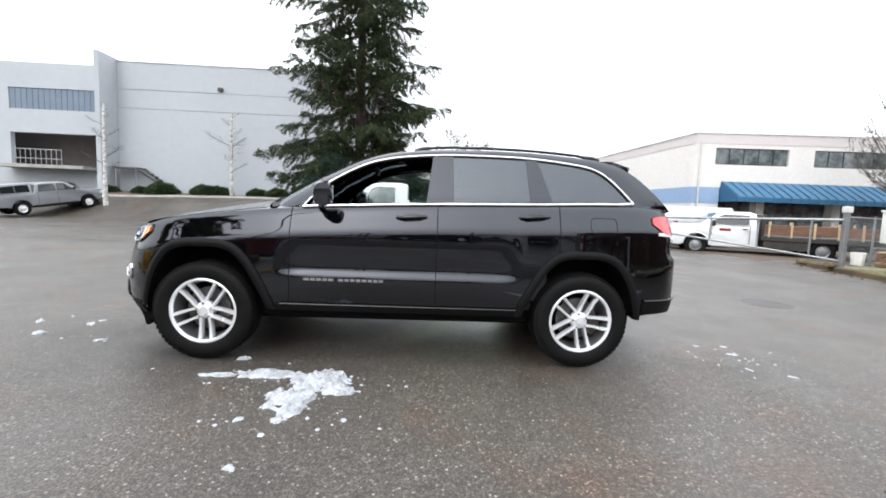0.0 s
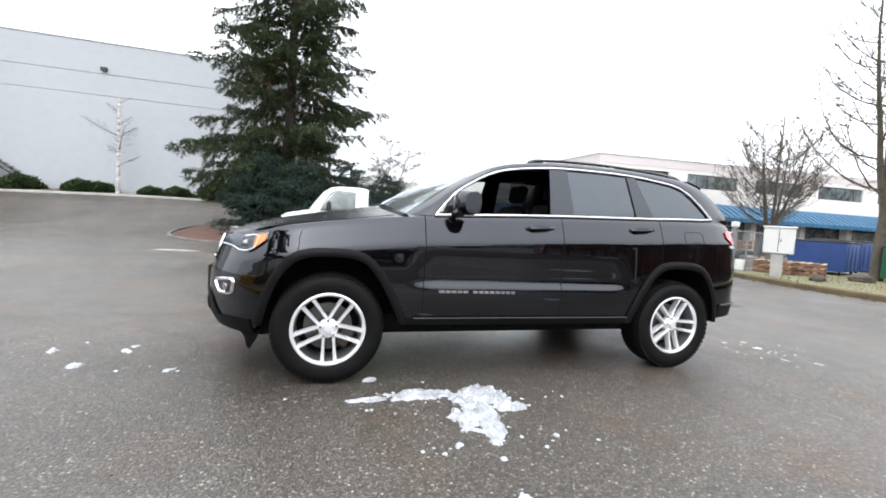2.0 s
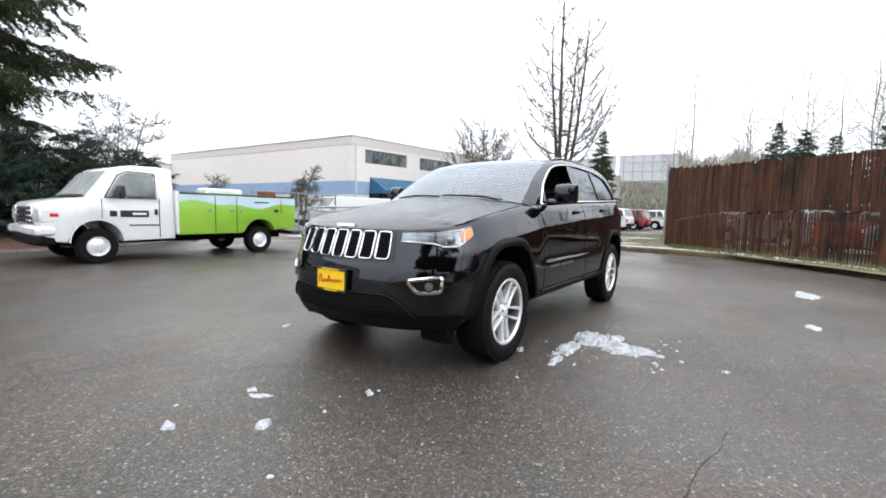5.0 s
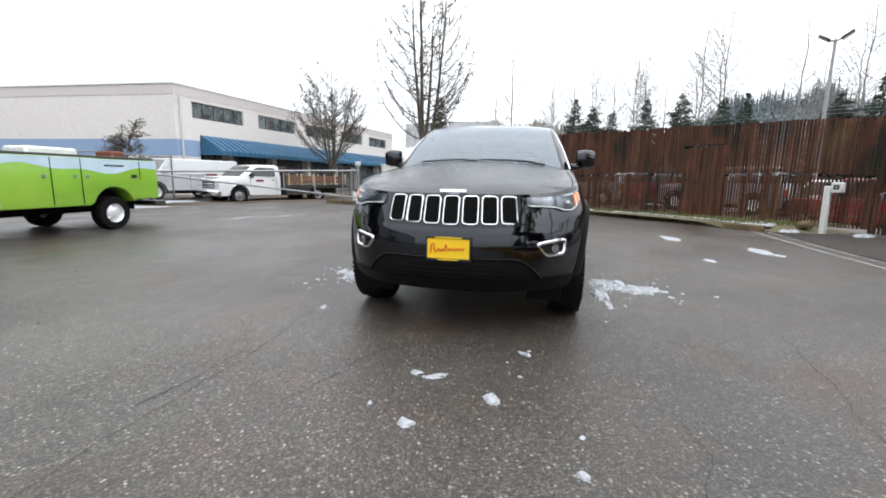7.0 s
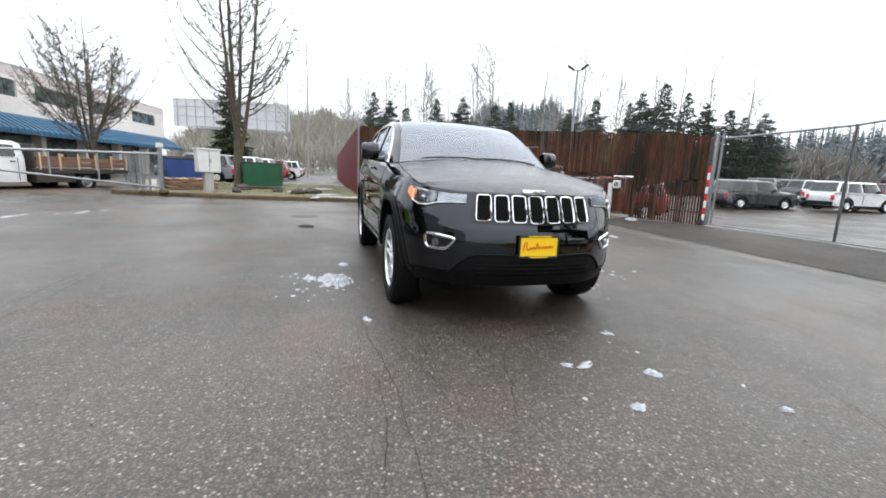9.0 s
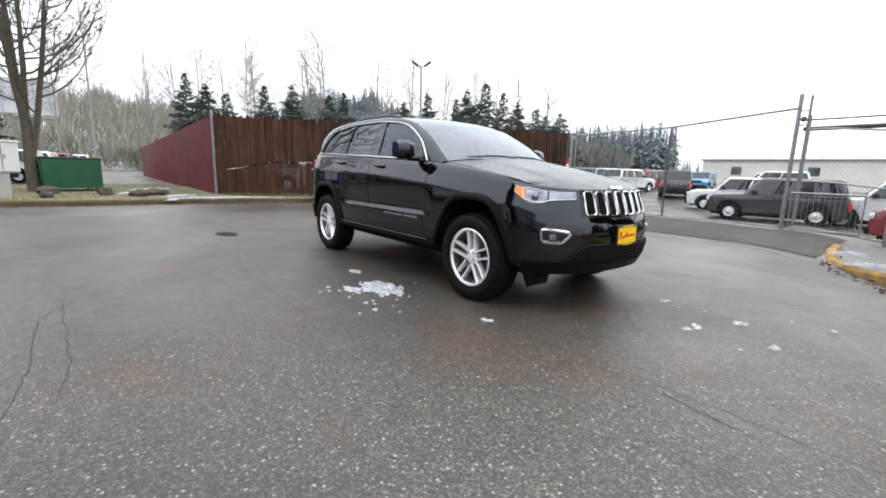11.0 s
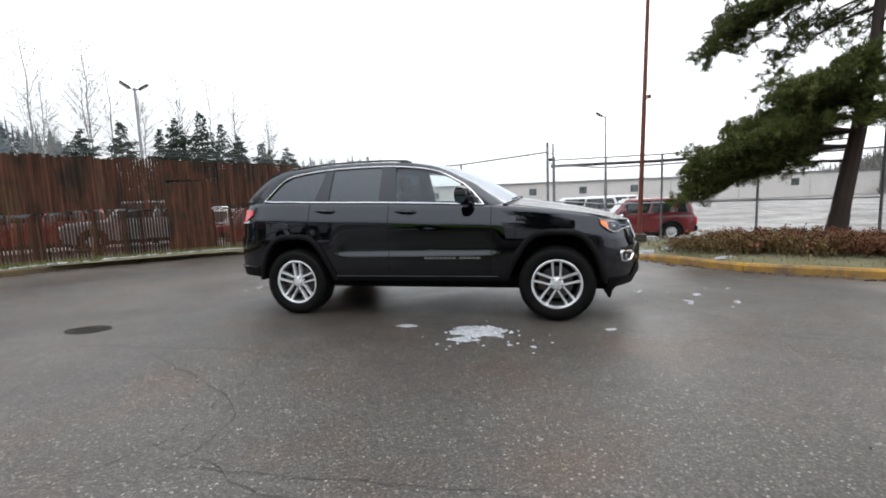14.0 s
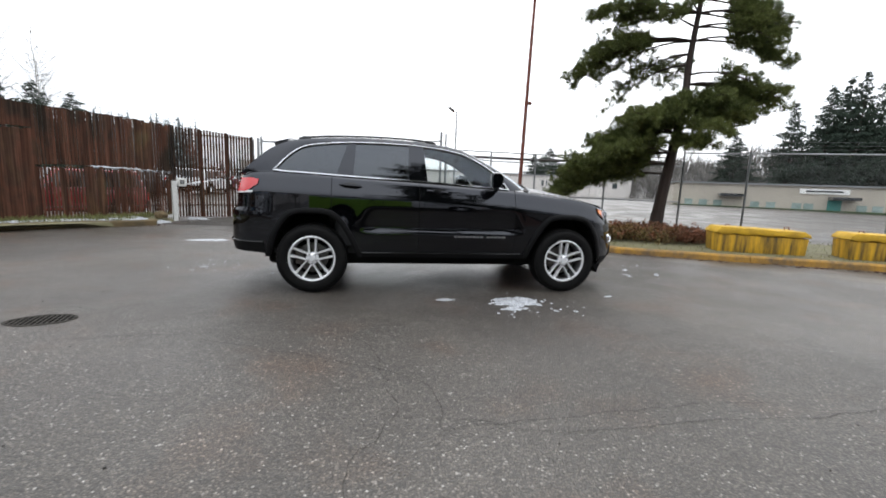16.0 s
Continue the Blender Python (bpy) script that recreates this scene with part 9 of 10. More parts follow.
for k in range(3):
    part("grille_bar", boxes(((2.432, -0.49, 0.765 + 0.09 * k), (2.460, 0.49, 0.80 + 0.09 * k)), bevel=0.008), CHROME, van)
for s in (-1, 1):
    part("grille_side", boxes(((2.42, s * 0.53 - 0.03, 0.71), (2.454, s * 0.53 + 0.03, 1.05)), bevel=0.010), CHROME, van)
part("front_bumper", boxes(((2.22, -0.95, 0.54), (2.50, 0.95, 0.70)), bevel=0.04), WHITEPAINT, van, "pale front bumper")
part("bumper_valance", boxes(((2.20, -0.92, 0.36), (2.46, 0.92, 0.545)), bevel=0.04), CLADDING, van)
part("chassis", boxes(((-2.5, -0.45, 0.34), (2.4, 0.45, 0.52))), LINER, van)
# service body: side boxes, doors, open top
for s in (-1, 1):
    bm = bmesh.new()
    arch2 = [(-1.62 + 0.42 * math.cos(a), 0.42 + 0.41 * math.sin(a)) for a in np.linspace(math.pi - 0.03, 0.03, 12)]
    slab(bm, [(0.26, 0.50), (0.26, 1.36), (-2.62, 1.36), (-2.62, 0.58), (-2.09, 0.58)] + arch2[1:-1] + [(-1.15, 0.50)], s * 0.58, s * 0.985, 0.025)
    sb = part("side_box", bm, GREENWRAP, van, "lime green service body side")
    # wavy pale blue sky above the green
    bm = bmesh.new()
    grid(bm, lambda u, v: Vector((0.25 - 2.86 * u, s * 0.989, (1.16 + 0.055 * math.sin(u * 7 + 0.6) + 0.03 * math.sin(u * 17)) * (1 - v) + 1.352 * v)), 30, 2)
    bmesh.ops.recalc_face_normals(bm, faces=bm.faces)
    part("sky_band", bm, BLUEWRAP, sb, "pale blue printed band")
    for x in (-0.52, -1.02, -2.2):
        part("door_seam", boxes(((x, s * 0.988, 0.54 if x > -1.1 else 0.98), (x + 0.012, s * 0.994, 1.34))), LINER, sb)
    for x in (-0.40, -0.90, -1.12):
        part("paddle_latch", boxes(((x - 0.03, s * 0.987, 1.0), (x + 0.03, s * 1.0, 1.06)), bevel=0.005), STEEL, sb)
    part("logo_bar", boxes(((-1.85, s * 0.988, 1.22), (-1.45, s * 0.993, 1.25))), BLACKINK, sb)
    part("fuel_flap", boxes(((-2.12, s * 0.988, 1.0), (-2.0, s * 0.993, 1.07))), BLACKINK, sb)
    bm = bmesh.new()
    rod(bm, (0.2, s * 0.93, 1.39), (-2.58, s * 0.93, 1.39), 0.022, n=6)
    part("top_rail", bm, BLACKINK, sb)
for s in (-1, 1):
    part("inner_arch", boxes(((-2.12, s * 0.60 - 0.02, 0.40), (-1.12, s * 0.60 + 0.02, 0.95))), LINER, van)
part("load_floor", boxes(((-2.6, -0.58, 0.52), (0.26, 0.58, 0.72))), SILVERPAINT, van)
part("bulkhead", boxes(((0.24, -0.98, 0.52), (0.30, 0.98, 1.42)), bevel=0.01), WHITEPAINT, van)
part("rear_step", boxes(((-2.86, -0.92, 0.42), (-2.58, 0.92, 0.52)), bevel=0.02), DARKSTEEL, van)
part("white_load", boxes(((-1.6, -0.3, 0.7), (-0.7, 0.25, 1.55)), bevel=0.04), WHITEPAINT, van)
part("red_load", boxes(((-2.5, -0.1, 0.7), (-2.2, 0.35, 1.55)), bevel=0.03), RUST, van)

# white flatbed truck
flat = thing("flatbed_truck", (10.72, 11.71, 0), "white pickup truck with a dark stake flatbed", "truck")
flat.matrix_world = pose(12.58, 11.86, -0.12, 0, 0, 155.9)
line = [(2.52, 0.36), (2.56, 0.62), (2.52, 1.00), (2.38, 1.10), (1.62, 1.18), (1.02, 1.62), (0.85, 1.68), (0.02, 1.68), (-0.18, 1.60), (-0.22, 1.14), (-0.22, 0.36)]
arch = [(1.72 + 0.45 * math.cos(a), 0.40 + 0.45 * math.sin(a)) for a in np.linspace(math.pi - 0.02, 0.02, 12)]
bm = bmesh.new()
slab(bm, line + [(1.2, 0.36)] + arch[1:-1] + [(2.2, 0.36)], -0.95, 0.95, 0.05)
for v in bm.verts:
    if v.co.z > 1.17:
        v.co.y *= 1 - 0.22 * (v.co.z - 1.17)
    v.co.y *= 1 - 0.06 * smoothstep(2.2, 2.8, v.co.x)
part("cab", bm, WHITEPAINT, flat)
bm = bmesh.new()
tube(bm, [Vector((x, 0.955 * q, z)) for q in (1,) for x, z in arch], 0.03, 6)
part("arch_flare", bm, WHITEPAINT, flat)
bm = bmesh.new()
tube(bm, [Vector((x, -0.955, z)) for x, z in arch], 0.03, 6)
part("arch_flare", bm, WHITEPAINT, flat)
part("bonnet_scoop", boxes(((1.75, -0.55, 1.10), (2.45, 0.55, 1.17)), bevel=0.04), WHITEPAINT, flat)
for s in (-1, 1):
    bm = bmesh.new()
    slab(bm, [(1.30, 1.20), (0.05, 1.20), (0.05, 1.55), (0.80, 1.57), (0.98, 1.50)], 0.90 * s, 0.95 * s)
    for v in bm.verts:
        v.co.y -= s * 0.20 * max(0, v.co.z - 1.17)
    part("door_window", bm, DARKGLASS, flat)
    part("door_gap", boxes(((0.0, 0.945 * s, 0.42), (0.012, 0.956 * s, 1.16))), LINER, flat)
    part("red_mark", boxes(((0.62, 0.946 * s, 0.96), (0.98, 0.957 * s, 1.05))), REDPAINT, flat)
    part("headlamp", boxes(((2.30, s * 0.72 - 0.18, 0.74), (2.575, s * 0.72 + 0.19, 1.00)), bevel=0.03), WHITELENS, flat)
    part("door_handle", boxes(((0.08, 0.945 * s, 1.02), (0.24, 0.975 * s, 1.06)), bevel=0.01), BLACKINK, flat)
    part("door_gap", boxes(((1.22, 0.945 * s, 0.78), (1.232, 0.956 * s, 1.16))), LINER, flat)
    part("door_mirror", boxes(((1.15, s * 1.06 - 0.08, 1.12), (1.25, s * 1.06 + 0.08, 1.34)), bevel=0.02), BLACKINK, flat)
    simple_wheel(flat, 1.72, s * 0.82, 0.38, 0.24, STEEL, s)
    for y in (0.70, 0.96):
        simple_wheel(flat, -2.15, s * y, 0.38, 0.20, STEEL, s)
bm = bmesh.new()
grid(bm, lambda u, v: Vector((1.61 - 0.56 * v + 0.014, (2 * u - 1) * (0.80 - 0.09 * v), 1.17 + 0.44 * v + 0.012)), 6, 3, lambda u, v: Vector((1.58 - 0.56 * v, (2 * u - 1) * (0.80 - 0.09 * v), 1.16 + 0.44 * v)))
bmesh.ops.recalc_face_normals(bm, faces=bm.faces)
part("windscreen", bm, DARKGLASS, flat)
part("grille", boxes(((2.46, -0.52, 0.66), (2.575, 0.52, 0.98)), bevel=0.02), DARKSTEEL, flat)
for z in (0.72, 0.83):
    part("grille_bar", boxes(((2.57, -0.50, z), (2.595, 0.50, z + 0.045)), bevel=0.01), CHROME, flat)
part("red_front_board", boxes(((2.30, -0.55, 1.12), (2.36, 0.35, 1.26)), bevel=0.01), RUST, flat, "dull red board on the bonnet")
part("front_bumper", boxes(((2.44, -0.93, 0.36), (2.70, 0.93, 0.60)), bevel=0.05), CHROME, flat)
part("deck", boxes(((-3.9, -1.12, 0.66), (-0.32, 1.12, 0.84)), bevel=0.02), DARKBED, flat)
part("chassis", boxes(((-3.7, -0.45, 0.40), (2.3, 0.45, 0.66))), DARKBED, flat)
part("tool_box", boxes(((-1.7, -1.08, 0.36), (-0.4, 1.08, 0.68))), DARKBED, flat)
part("headboard", boxes(((-0.40, -1.12, 0.84), (-0.32, 1.12, 1.62)), bevel=0.02), DARKBED, flat)
for s in (-1, 1):
    for z in (0.90, 1.08):
        part("side_board", boxes(((-3.88, s * 1.09 - 0.02, z), (-0.42, s * 1.09 + 0.02, z + 0.16)), bevel=0.008), WOOD, flat, "rusty brown side board")
    for k in range(6):
        part("stake", boxes(((-3.85 + k * 0.66, s * 1.12 - 0.025, 0.80), (-3.79 + k * 0.66, s * 1.12 + 0.025, 1.36)), bevel=0.006), PALEWOOD, flat)

# white panel van beyond the truck
vehicle("panel_van", (11.6, 15.6, 0), 171, "pale silver panel van parked behind the fence", PALEPAINT, 5.2, 1.95, 0.32, 1.08, 1.12, 1.78, 0, 1.75, 1.1, -2.55, -2.58, (1.75, -1.6), 0.36, "van", panes=0)
# silver pickup on the slope
pick = thing("silver_pickup", (-19.75, 19.55, 0.30), "silver pickup truck with a canopy over its bed on the slope", "truck")
pick.matrix_world = pose(-19.75, 19.55, 0.30, 0, 0, 64) @ pose(0, 0, 0, 0, -9, 0) @ Matrix.Diagonal((0.85, 0.85, 0.85, 1))
line = [(2.66, 0.50), (2.70, 0.78), (2.62, 1.08), (2.48, 1.15), (1.35, 1.25), (0.78, 1.70), (0.55, 1.80), (-0.62, 1.82), (-0.86, 1.74), (-1.02, 1.27), (-2.68, 1.24), (-2.70, 0.55)]
bm = bmesh.new()
slab(bm, line + [(-2.22, 0.50)] + arc_line(-1.68, 0.47, 0.42)[::-1] + [(-1.16, 0.50), (1.16, 0.50)] + arc_line(1.70, 0.47, 0.42)[::-1] + [(2.20, 0.50)], -0.95, 0.95, 0.06)
for v_ in bm.verts:
    if v_.co.z > 1.28:
        v_.co.y *= 1 - 0.26 * (v_.co.z - 1.28)
    v_.co.y *= 1 - 0.08 * smoothstep(2.1, 2.7, abs(v_.co.x))
part("body", bm, SILVERPAINT, pick)
for s in (-1, 1):
    for pane in ([(0.98, 1.31), (0.16, 1.31), (0.16, 1.70), (0.54, 1.70)], [(0.06, 1.31), (-0.80, 1.31), (-0.70, 1.70), (0.06, 1.70)]):
        bm = bmesh.new()
        slab(bm, pane, 0.90 * s, 0.957 * s)
        for v_ in bm.verts:
            v_.co.y -= s * 0.235 * max(0, v_.co.z - 1.28)
        part("side_window", bm, DARKGLASS, pick)
    part("headlamp", boxes(((2.42, s * 0.74 - 0.16, 0.86), (2.66, s * 0.74 + 0.14, 1.06)), bevel=0.03), WHITELENS, pick)
    part("tail_lamp", boxes(((-2.72, s * 0.86 - 0.06, 0.85), (-2.62, s * 0.86 + 0.03, 1.20)), bevel=0.01), REDLENS, pick)
    part("door_mirror", boxes(((0.92, s * 1.06 - 0.10, 1.26), (1.04, s * 1.06 + 0.08, 1.44)), bevel=0.03), BLACKINK, pick)
    part("sill_step", boxes(((-0.95, s * 0.93 - 0.06, 0.38), (1.1, s * 0.93 + 0.05, 0.45)), bevel=0.02), CLADDING, pick)
    for x in (0.11, -0.86):
        part("door_gap", boxes(((x, s * 0.948, 0.55), (x + 0.012, s * 0.955, 1.28))), LINER, pick)
    for x in (1.70, -1.68):
        simple_wheel(pick, x, s * 0.83, 0.40, 0.25, ALLOY, s)
bm = bmesh.new()
grid(bm, lambda u, w: Vector((1.35 - 0.55 * w + 0.016, (2 * u - 1) * (0.80 - 0.10 * w), 1.26 + 0.44 * w + 0.014)), 6, 3, lambda u, w: Vector((1.32 - 0.55 * w, (2 * u - 1) * (0.80 - 0.10 * w), 1.25 + 0.44 * w)))
bmesh.ops.recalc_face_normals(bm, faces=bm.faces)
part("windscreen", bm, CABGLASS, pick)
part("grille", boxes(((2.60, -0.52, 0.80), (2.715, 0.52, 1.06)), bevel=0.02), DARKSTEEL, pick)
part("front_bumper", boxes(((2.50, -0.92, 0.48), (2.80, 0.92, 0.72)), bevel=0.05), CHROME, pick)
part("rear_bumper", boxes(((-2.84, -0.90, 0.52), (-2.62, 0.90, 0.70)), bevel=0.04), CHROME, pick)
bm = bmesh.new()
slab(bm, [(-1.06, 1.24), (-2.66, 1.24), (-2.56, 1.80), (-2.40, 1.86), (-1.02, 1.86)], -0.92, 0.92, 0.05)
for v_ in bm.verts:
    v_.co.y *= 1 - 0.24 * max(0, v_.co.z - 1.26)
canopy = part("canopy", bm, SILVERPAINT, pick, "pale silver bed canopy")
for s in (-1, 1):
    bm = bmesh.new()
    slab(bm, [(-1.18, 1.33), (-2.50, 1.33), (-2.44, 1.72), (-1.18, 1.74)], 0.86 * s, 0.925 * s)
    for v_ in bm.verts:
        v_.co.y -= s * 0.22 * max(0, v_.co.z - 1.26)
    part("canopy_window", bm, DARKGLASS, canopy, "dark sliding canopy window")
    bm = bmesh.new()
    tube(bm, [(-1.84, s * (0.935 - 0.22 * (z - 1.26)), z) for z in (1.33, 1.73)], 0.014, 4)
    part("window_bar", bm, SILVERPAINT, canopy)
part("chassis", boxes(((-2.5, -0.6, 0.36), (2.4, 0.6, 0.54))), LINER, pick)
# a few cars far off by the billboard
for x, y, tn, paint, colour in ((27, 7.6, 80, WHITEPAINT, "white"), (31, 7.2, 82, WHITEPAINT, "white"), (34, 6.5, 84, REDPAINT, "dark red"), (38, 5.6, 85, WHITEPAINT, "white"), (24, 8.6, 78, SILVERPAINT, "silver"), (52, 6.0, 60, BLUEPAINT, "blue")):
    if paint.name in models:
        copy_thing(models[paint.name], pose(x, y, 0, 0, 0, tn))
    else:
        suv("lot_car", (x, y, 0), tn, colour + " car parked beyond the yard", paint, 1.0, "cars on the lot")

# ---------------------------------------------------------------- poles, signs, bins, blocks
def lamp_pole(name, at, high, r, material, label, heads, twin=True):
    top = thing(name, at, label, "street lamp")
    bm = bmesh.new()
    rod(bm, (0, 0, -0.1), (0, 0, high), r, r * 0.6, 10)
    part("pole", bm, material, top)
    for s in heads:
        bm = bmesh.new()
        box(bm, (-0.27, -0.17, -0.06), (0.27, 0.17, 0.06), 0.04, pose(s * 0.42, 0, high + 0.12, 0, -34 * s, 0))
        h = part("lamp_head", bm, DARKSTEEL, top)
        bm = bmesh.new()
        box(bm, (-0.23, -0.13, -0.08), (0.23, 0.13, -0.062), 0, pose(s * 0.42, 0, high + 0.12, 0, -34 * s, 0))
        part("lamp_glass", bm, WHITELENS, h)
        bm = bmesh.new()
        rod(bm, (0, 0, high - 0.12), (s * 0.3, 0, high + 0.04), 0.03, n=6)
        part("arm", bm, DARKSTEEL, top)
    return top


fl = lamp_pole("flood_lamp", (20.3, -14.1, 0), 8.0, 0.10, STEEL, "twin floodlight on a tall steel pole", (-1, 1))
fl.rotation_euler = (0, 0, radians(55))
lamp_pole("lot_lamp", (-5.5, -27.9, -0.42), 7.3, 0.09, STEEL, "single floodlight on a steel pole in the lot", (1,))
pole = thing("rusty_pole", (-3.96, -8.05, 0), "tall rusty red steel pole behind the kerb", "pole")
pole.rotation_euler = (radians(0.8), radians(-1.4), 0)
bm = bmesh.new()
rod(bm, (0, 0, -0.3), (0, 0, 6.0), 0.064, 0.052, 12)
rod(bm, (0, 0, 6.0), (0, 0, 12.0), 0.052, 0.042, 12)
part("shaft", bm, RUST, pole)
part("base_collar", boxes(((-0.17, -0.17, -0.1), (0.17, 0.17, 0.10)), bevel=0.02), DARKSTEEL, pole)
part("bracket", boxes(((-0.17, -0.05, 3.9), (-0.07, 0.05, 4.0)), bevel=0.01), RUST, pole)

key = thing("keypad_pillar", (6.05, -6.82, 0.06), "pale grey gate keypad on a square post", "keypad")
key.rotation_euler = (radians(-2), 0, radians(40))
part("post", boxes(((-0.055, -0.055, -0.1), (0.055, 0.055, 1.0)), ((-0.12, -0.05, 0.93), (0.055, 0.05, 1.0)), bevel=0.010), BOXPAINT, key)
bx = part("housing", boxes(((-0.27, -0.08, 0.86), (-0.07, 0.08, 1.08)), bevel=0.015), BOXPAINT, key)
part("screen", boxes(((-0.22, 0.075, 0.93), (-0.12, 0.088, 1.03)), bevel=0.004), BLACKINK, bx)
part("button_panel", boxes(((-0.195, 0.086, 0.95), (-0.145, 0.092, 1.0)), bevel=0.002), STEEL, bx)


cab_ = thing("utility_cabinet", (11.36, 5.27, 0.1), "pale grey electrical cabinet on a concrete post", "cabinet")
cab_.rotation_euler = (0, 0, radians(-58))
part("pedestal", boxes(((-0.14, -0.12, -0.1), (0.14, 0.12, 0.74)), bevel=0.015), CONCRETE, cab_)
cb = part("housing", boxes(((-0.36, -0.17, 0.72), (0.36, 0.17, 1.48)), bevel=0.02), BOXPAINT, cab_)
part("lid", boxes(((-0.39, -0.20, 1.46), (0.39, 0.20, 1.51)), bevel=0.01), BOXPAINT, cb)
part("door_gap", boxes(((-0.006, -0.176, 0.76), (0.006, -0.168, 1.45))), LINER, cb)
part("latch", boxes(((0.03, -0.19, 1.05), (0.07, -0.165, 1.15)), bevel=0.004), STEEL, cb)


def skip(name, at, turn, material, label, size):
    """A steel waste bin with ribs and a dark sloping lid."""
    lx, ly, lz = size
    top = thing(name, at, label, "bin", turn=turn)
    bm = bmesh.new()
    slab(bm, [(-lx, 0.12), (lx, 0.12), (lx * 1.06, lz * 0.86), (lx * 0.95, lz), (-lx * 1.06, lz)], -ly, ly, 0.02)
    body = part("body", bm, material, top)
    for k in range(4):
        x = -lx * 0.8 + k * lx * 0.53
        for s in (-1, 1):
            part("rib", boxes(((x - 0.035, s * ly - 0.03, 0.14), (x + 0.035, s * ly + 0.03, lz * 0.92)), bevel=0.01), material, body)
    for k in (-1, 1):
        part("lid", boxes(((-lx * 1.02 if k < 0 else 0.02, -ly * 1.03, lz), (-0.02 if k < 0 else lx * 0.98, ly * 1.03, lz + 0.07)), bevel=0.02), BLACKINK, top, "black plastic lid")
    for x in (-lx * 0.8, lx * 0.8):
        for s in (-1, 1):
            bm = bmesh.new()
            lathe(bm, [(0, -0.03), (0.075, -0.03), (0.075, 0.03), (0, 0.03)], 12, pose(x, s * ly * 0.8, 0.075))
            part("castor", bm, BLACKINK, top)
    return top


skip("green_bin", (15.9, 4.15, 0.12), 12, GREENBIN, "dark green steel waste bin with black lids", (0.78, 0.78, 1.08))
skip("blue_bin", (16.6, 7.3, 0.12), 20, BLUEBIN, "dark blue steel waste bin with black lids", (1.1, 0.8, 1.12))
skip("blue_bin", (19.2, 8.2, 0.12), 16, BLUEBIN, "dark blue steel waste bin with black lids", (1.1, 0.8, 1.2))
for k, (x, y, tn) in enumerate(((13.2, 6.6, 25), (14.0, 6.2, 28))):
    pal = thing("pallet_stack", (x, y, 0.12), "stack of worn pale timber pallets", "pallet", turn=tn)
    for q in range(3):
        for j in range(6):
            part("board", boxes(((-0.55, -0.5 + j * 0.18, 0.11 + q * 0.14), (0.55, -0.40 + j * 0.18, 0.13 + q * 0.14))), PALEWOOD if (j + q) % 3 else WOOD, pal, smooth=False)
        for j in range(3):
            part("bearer", boxes(((-0.55 + j * 0.5, -0.5, 0.02 + q * 0.14), (-0.45 + j * 0.5, 0.5, 0.11 + q * 0.14))), WOOD, pal, smooth=False)
bm = bmesh.new()
lathe(bm, [(0.0, 0.0), (0.14, 0.0), (0.17, 0.36), (0.15, 0.36), (0.13, 0.03), (0, 0.03)], 16, pose(12.6, 7.4, 0.1, 90))
bmesh.ops.recalc_face_normals(bm, faces=bm.faces)
single("white_bucket", bm, WHITEBAND, "white plastic bucket behind the kerb", "bucket")


def rock(name, at, size, material, label, seed, cat="rock"):
    bm = bmesh.new()
    bmesh.ops.create_icosphere(bm, subdivisions=3, radius=1)
    for v in bm.verts:
        k = 1 + 0.25 * noise.noise(v.co * 1.7 + Vector((seed, 0, 0))) + 0.08 * noise.noise(v.co * 5 + Vector((0, seed, 0)))
        v.co = Vector((v.co.x * size[0], v.co.y * size[1], max(v.co.z, -0.4) * size[2])) * k
    return single(name, bm, material, label, cat, "stones and stumps on the verge", at=Matrix.Translation(at))


for k, (x, y, sx, sz) in enumerate(((12.2, 2.4, 0.35, 0.16), (12.8, 1.9, 0.5, 0.14), (12.9, 3.2, 0.28, 0.2), (13.9, 4.6, 0.4, 0.18), (11.9, 4.5, 0.22, 0.12))):
    rock("tree_stump", (x, y, 0.18), (sx, sx * 0.7, sz), BARK, "dark broken stump lying on the turf", k, "stump")
for k, (x, y, s) in enumerate(((10.9, 6.5, 0.14), (6.3, -6.6, 0.16), (10.6, 7.0, 0.1))):
    rock("mossy_stone", (x, y, 0.14), (s, s, s * 0.8), OLDCURB, "mossy boulder beside the kerb", 20 + k, "stone")


# yellow concrete blocks behind the kerb
def barrier(at, turn, length):
    top = thing("concrete_block", at, "yellow-painted concrete barrier block, chipped and stained", "barrier", "yellow blocks", turn=turn)
    bm = bmesh.new()
    slab(bm, [(-length / 2 + 0.05, 0), (length / 2 - 0.05, 0), (length / 2 - 0.02, 0.40), (-length / 2 + 0.02, 0.43)], -0.29, 0.29, 0.03)
    part("block", bm, YCONCRETE, top)
    # a worn cap with a sagging, chipped lower edge overhangs the sides
    bm = bmesh.new()
    low_edge = [(length / 2 - length * k / 14, 0.415 + 0.022 * math.sin(k * 1.9) + 0.012 * math.sin(k * 4.3) + 0.02 * k / 14) for k in range(15)]
    slab(bm, [(-length / 2 + 0.01, 0.50), (-length / 2 + 0.10, 0.585), (length * 0.08, 0.565), (length * 0.12, 0.555), (length / 2 - 0.14, 0.55), (length / 2 - 0.01, 0.48)] + low_edge, -0.32, 0.32, 0.02)
    bmesh.ops.triangulate(bm, faces=[f for f in bm.faces if len(f.verts) > 4])
    part("cap", bm, YCAP, top, "bright yellow painted cap")
    for x in (-length * 0.32, length * 0.32):
        bm = bmesh.new()
        tube(bm, [(x - 0.05, 0, 0.54), (x - 0.04, 0, 0.62), (x + 0.04, 0, 0.62), (x + 0.05, 0, 0.54)], 0.012, 6)
        part("lifting_loop", bm, RUST, top)
    return top


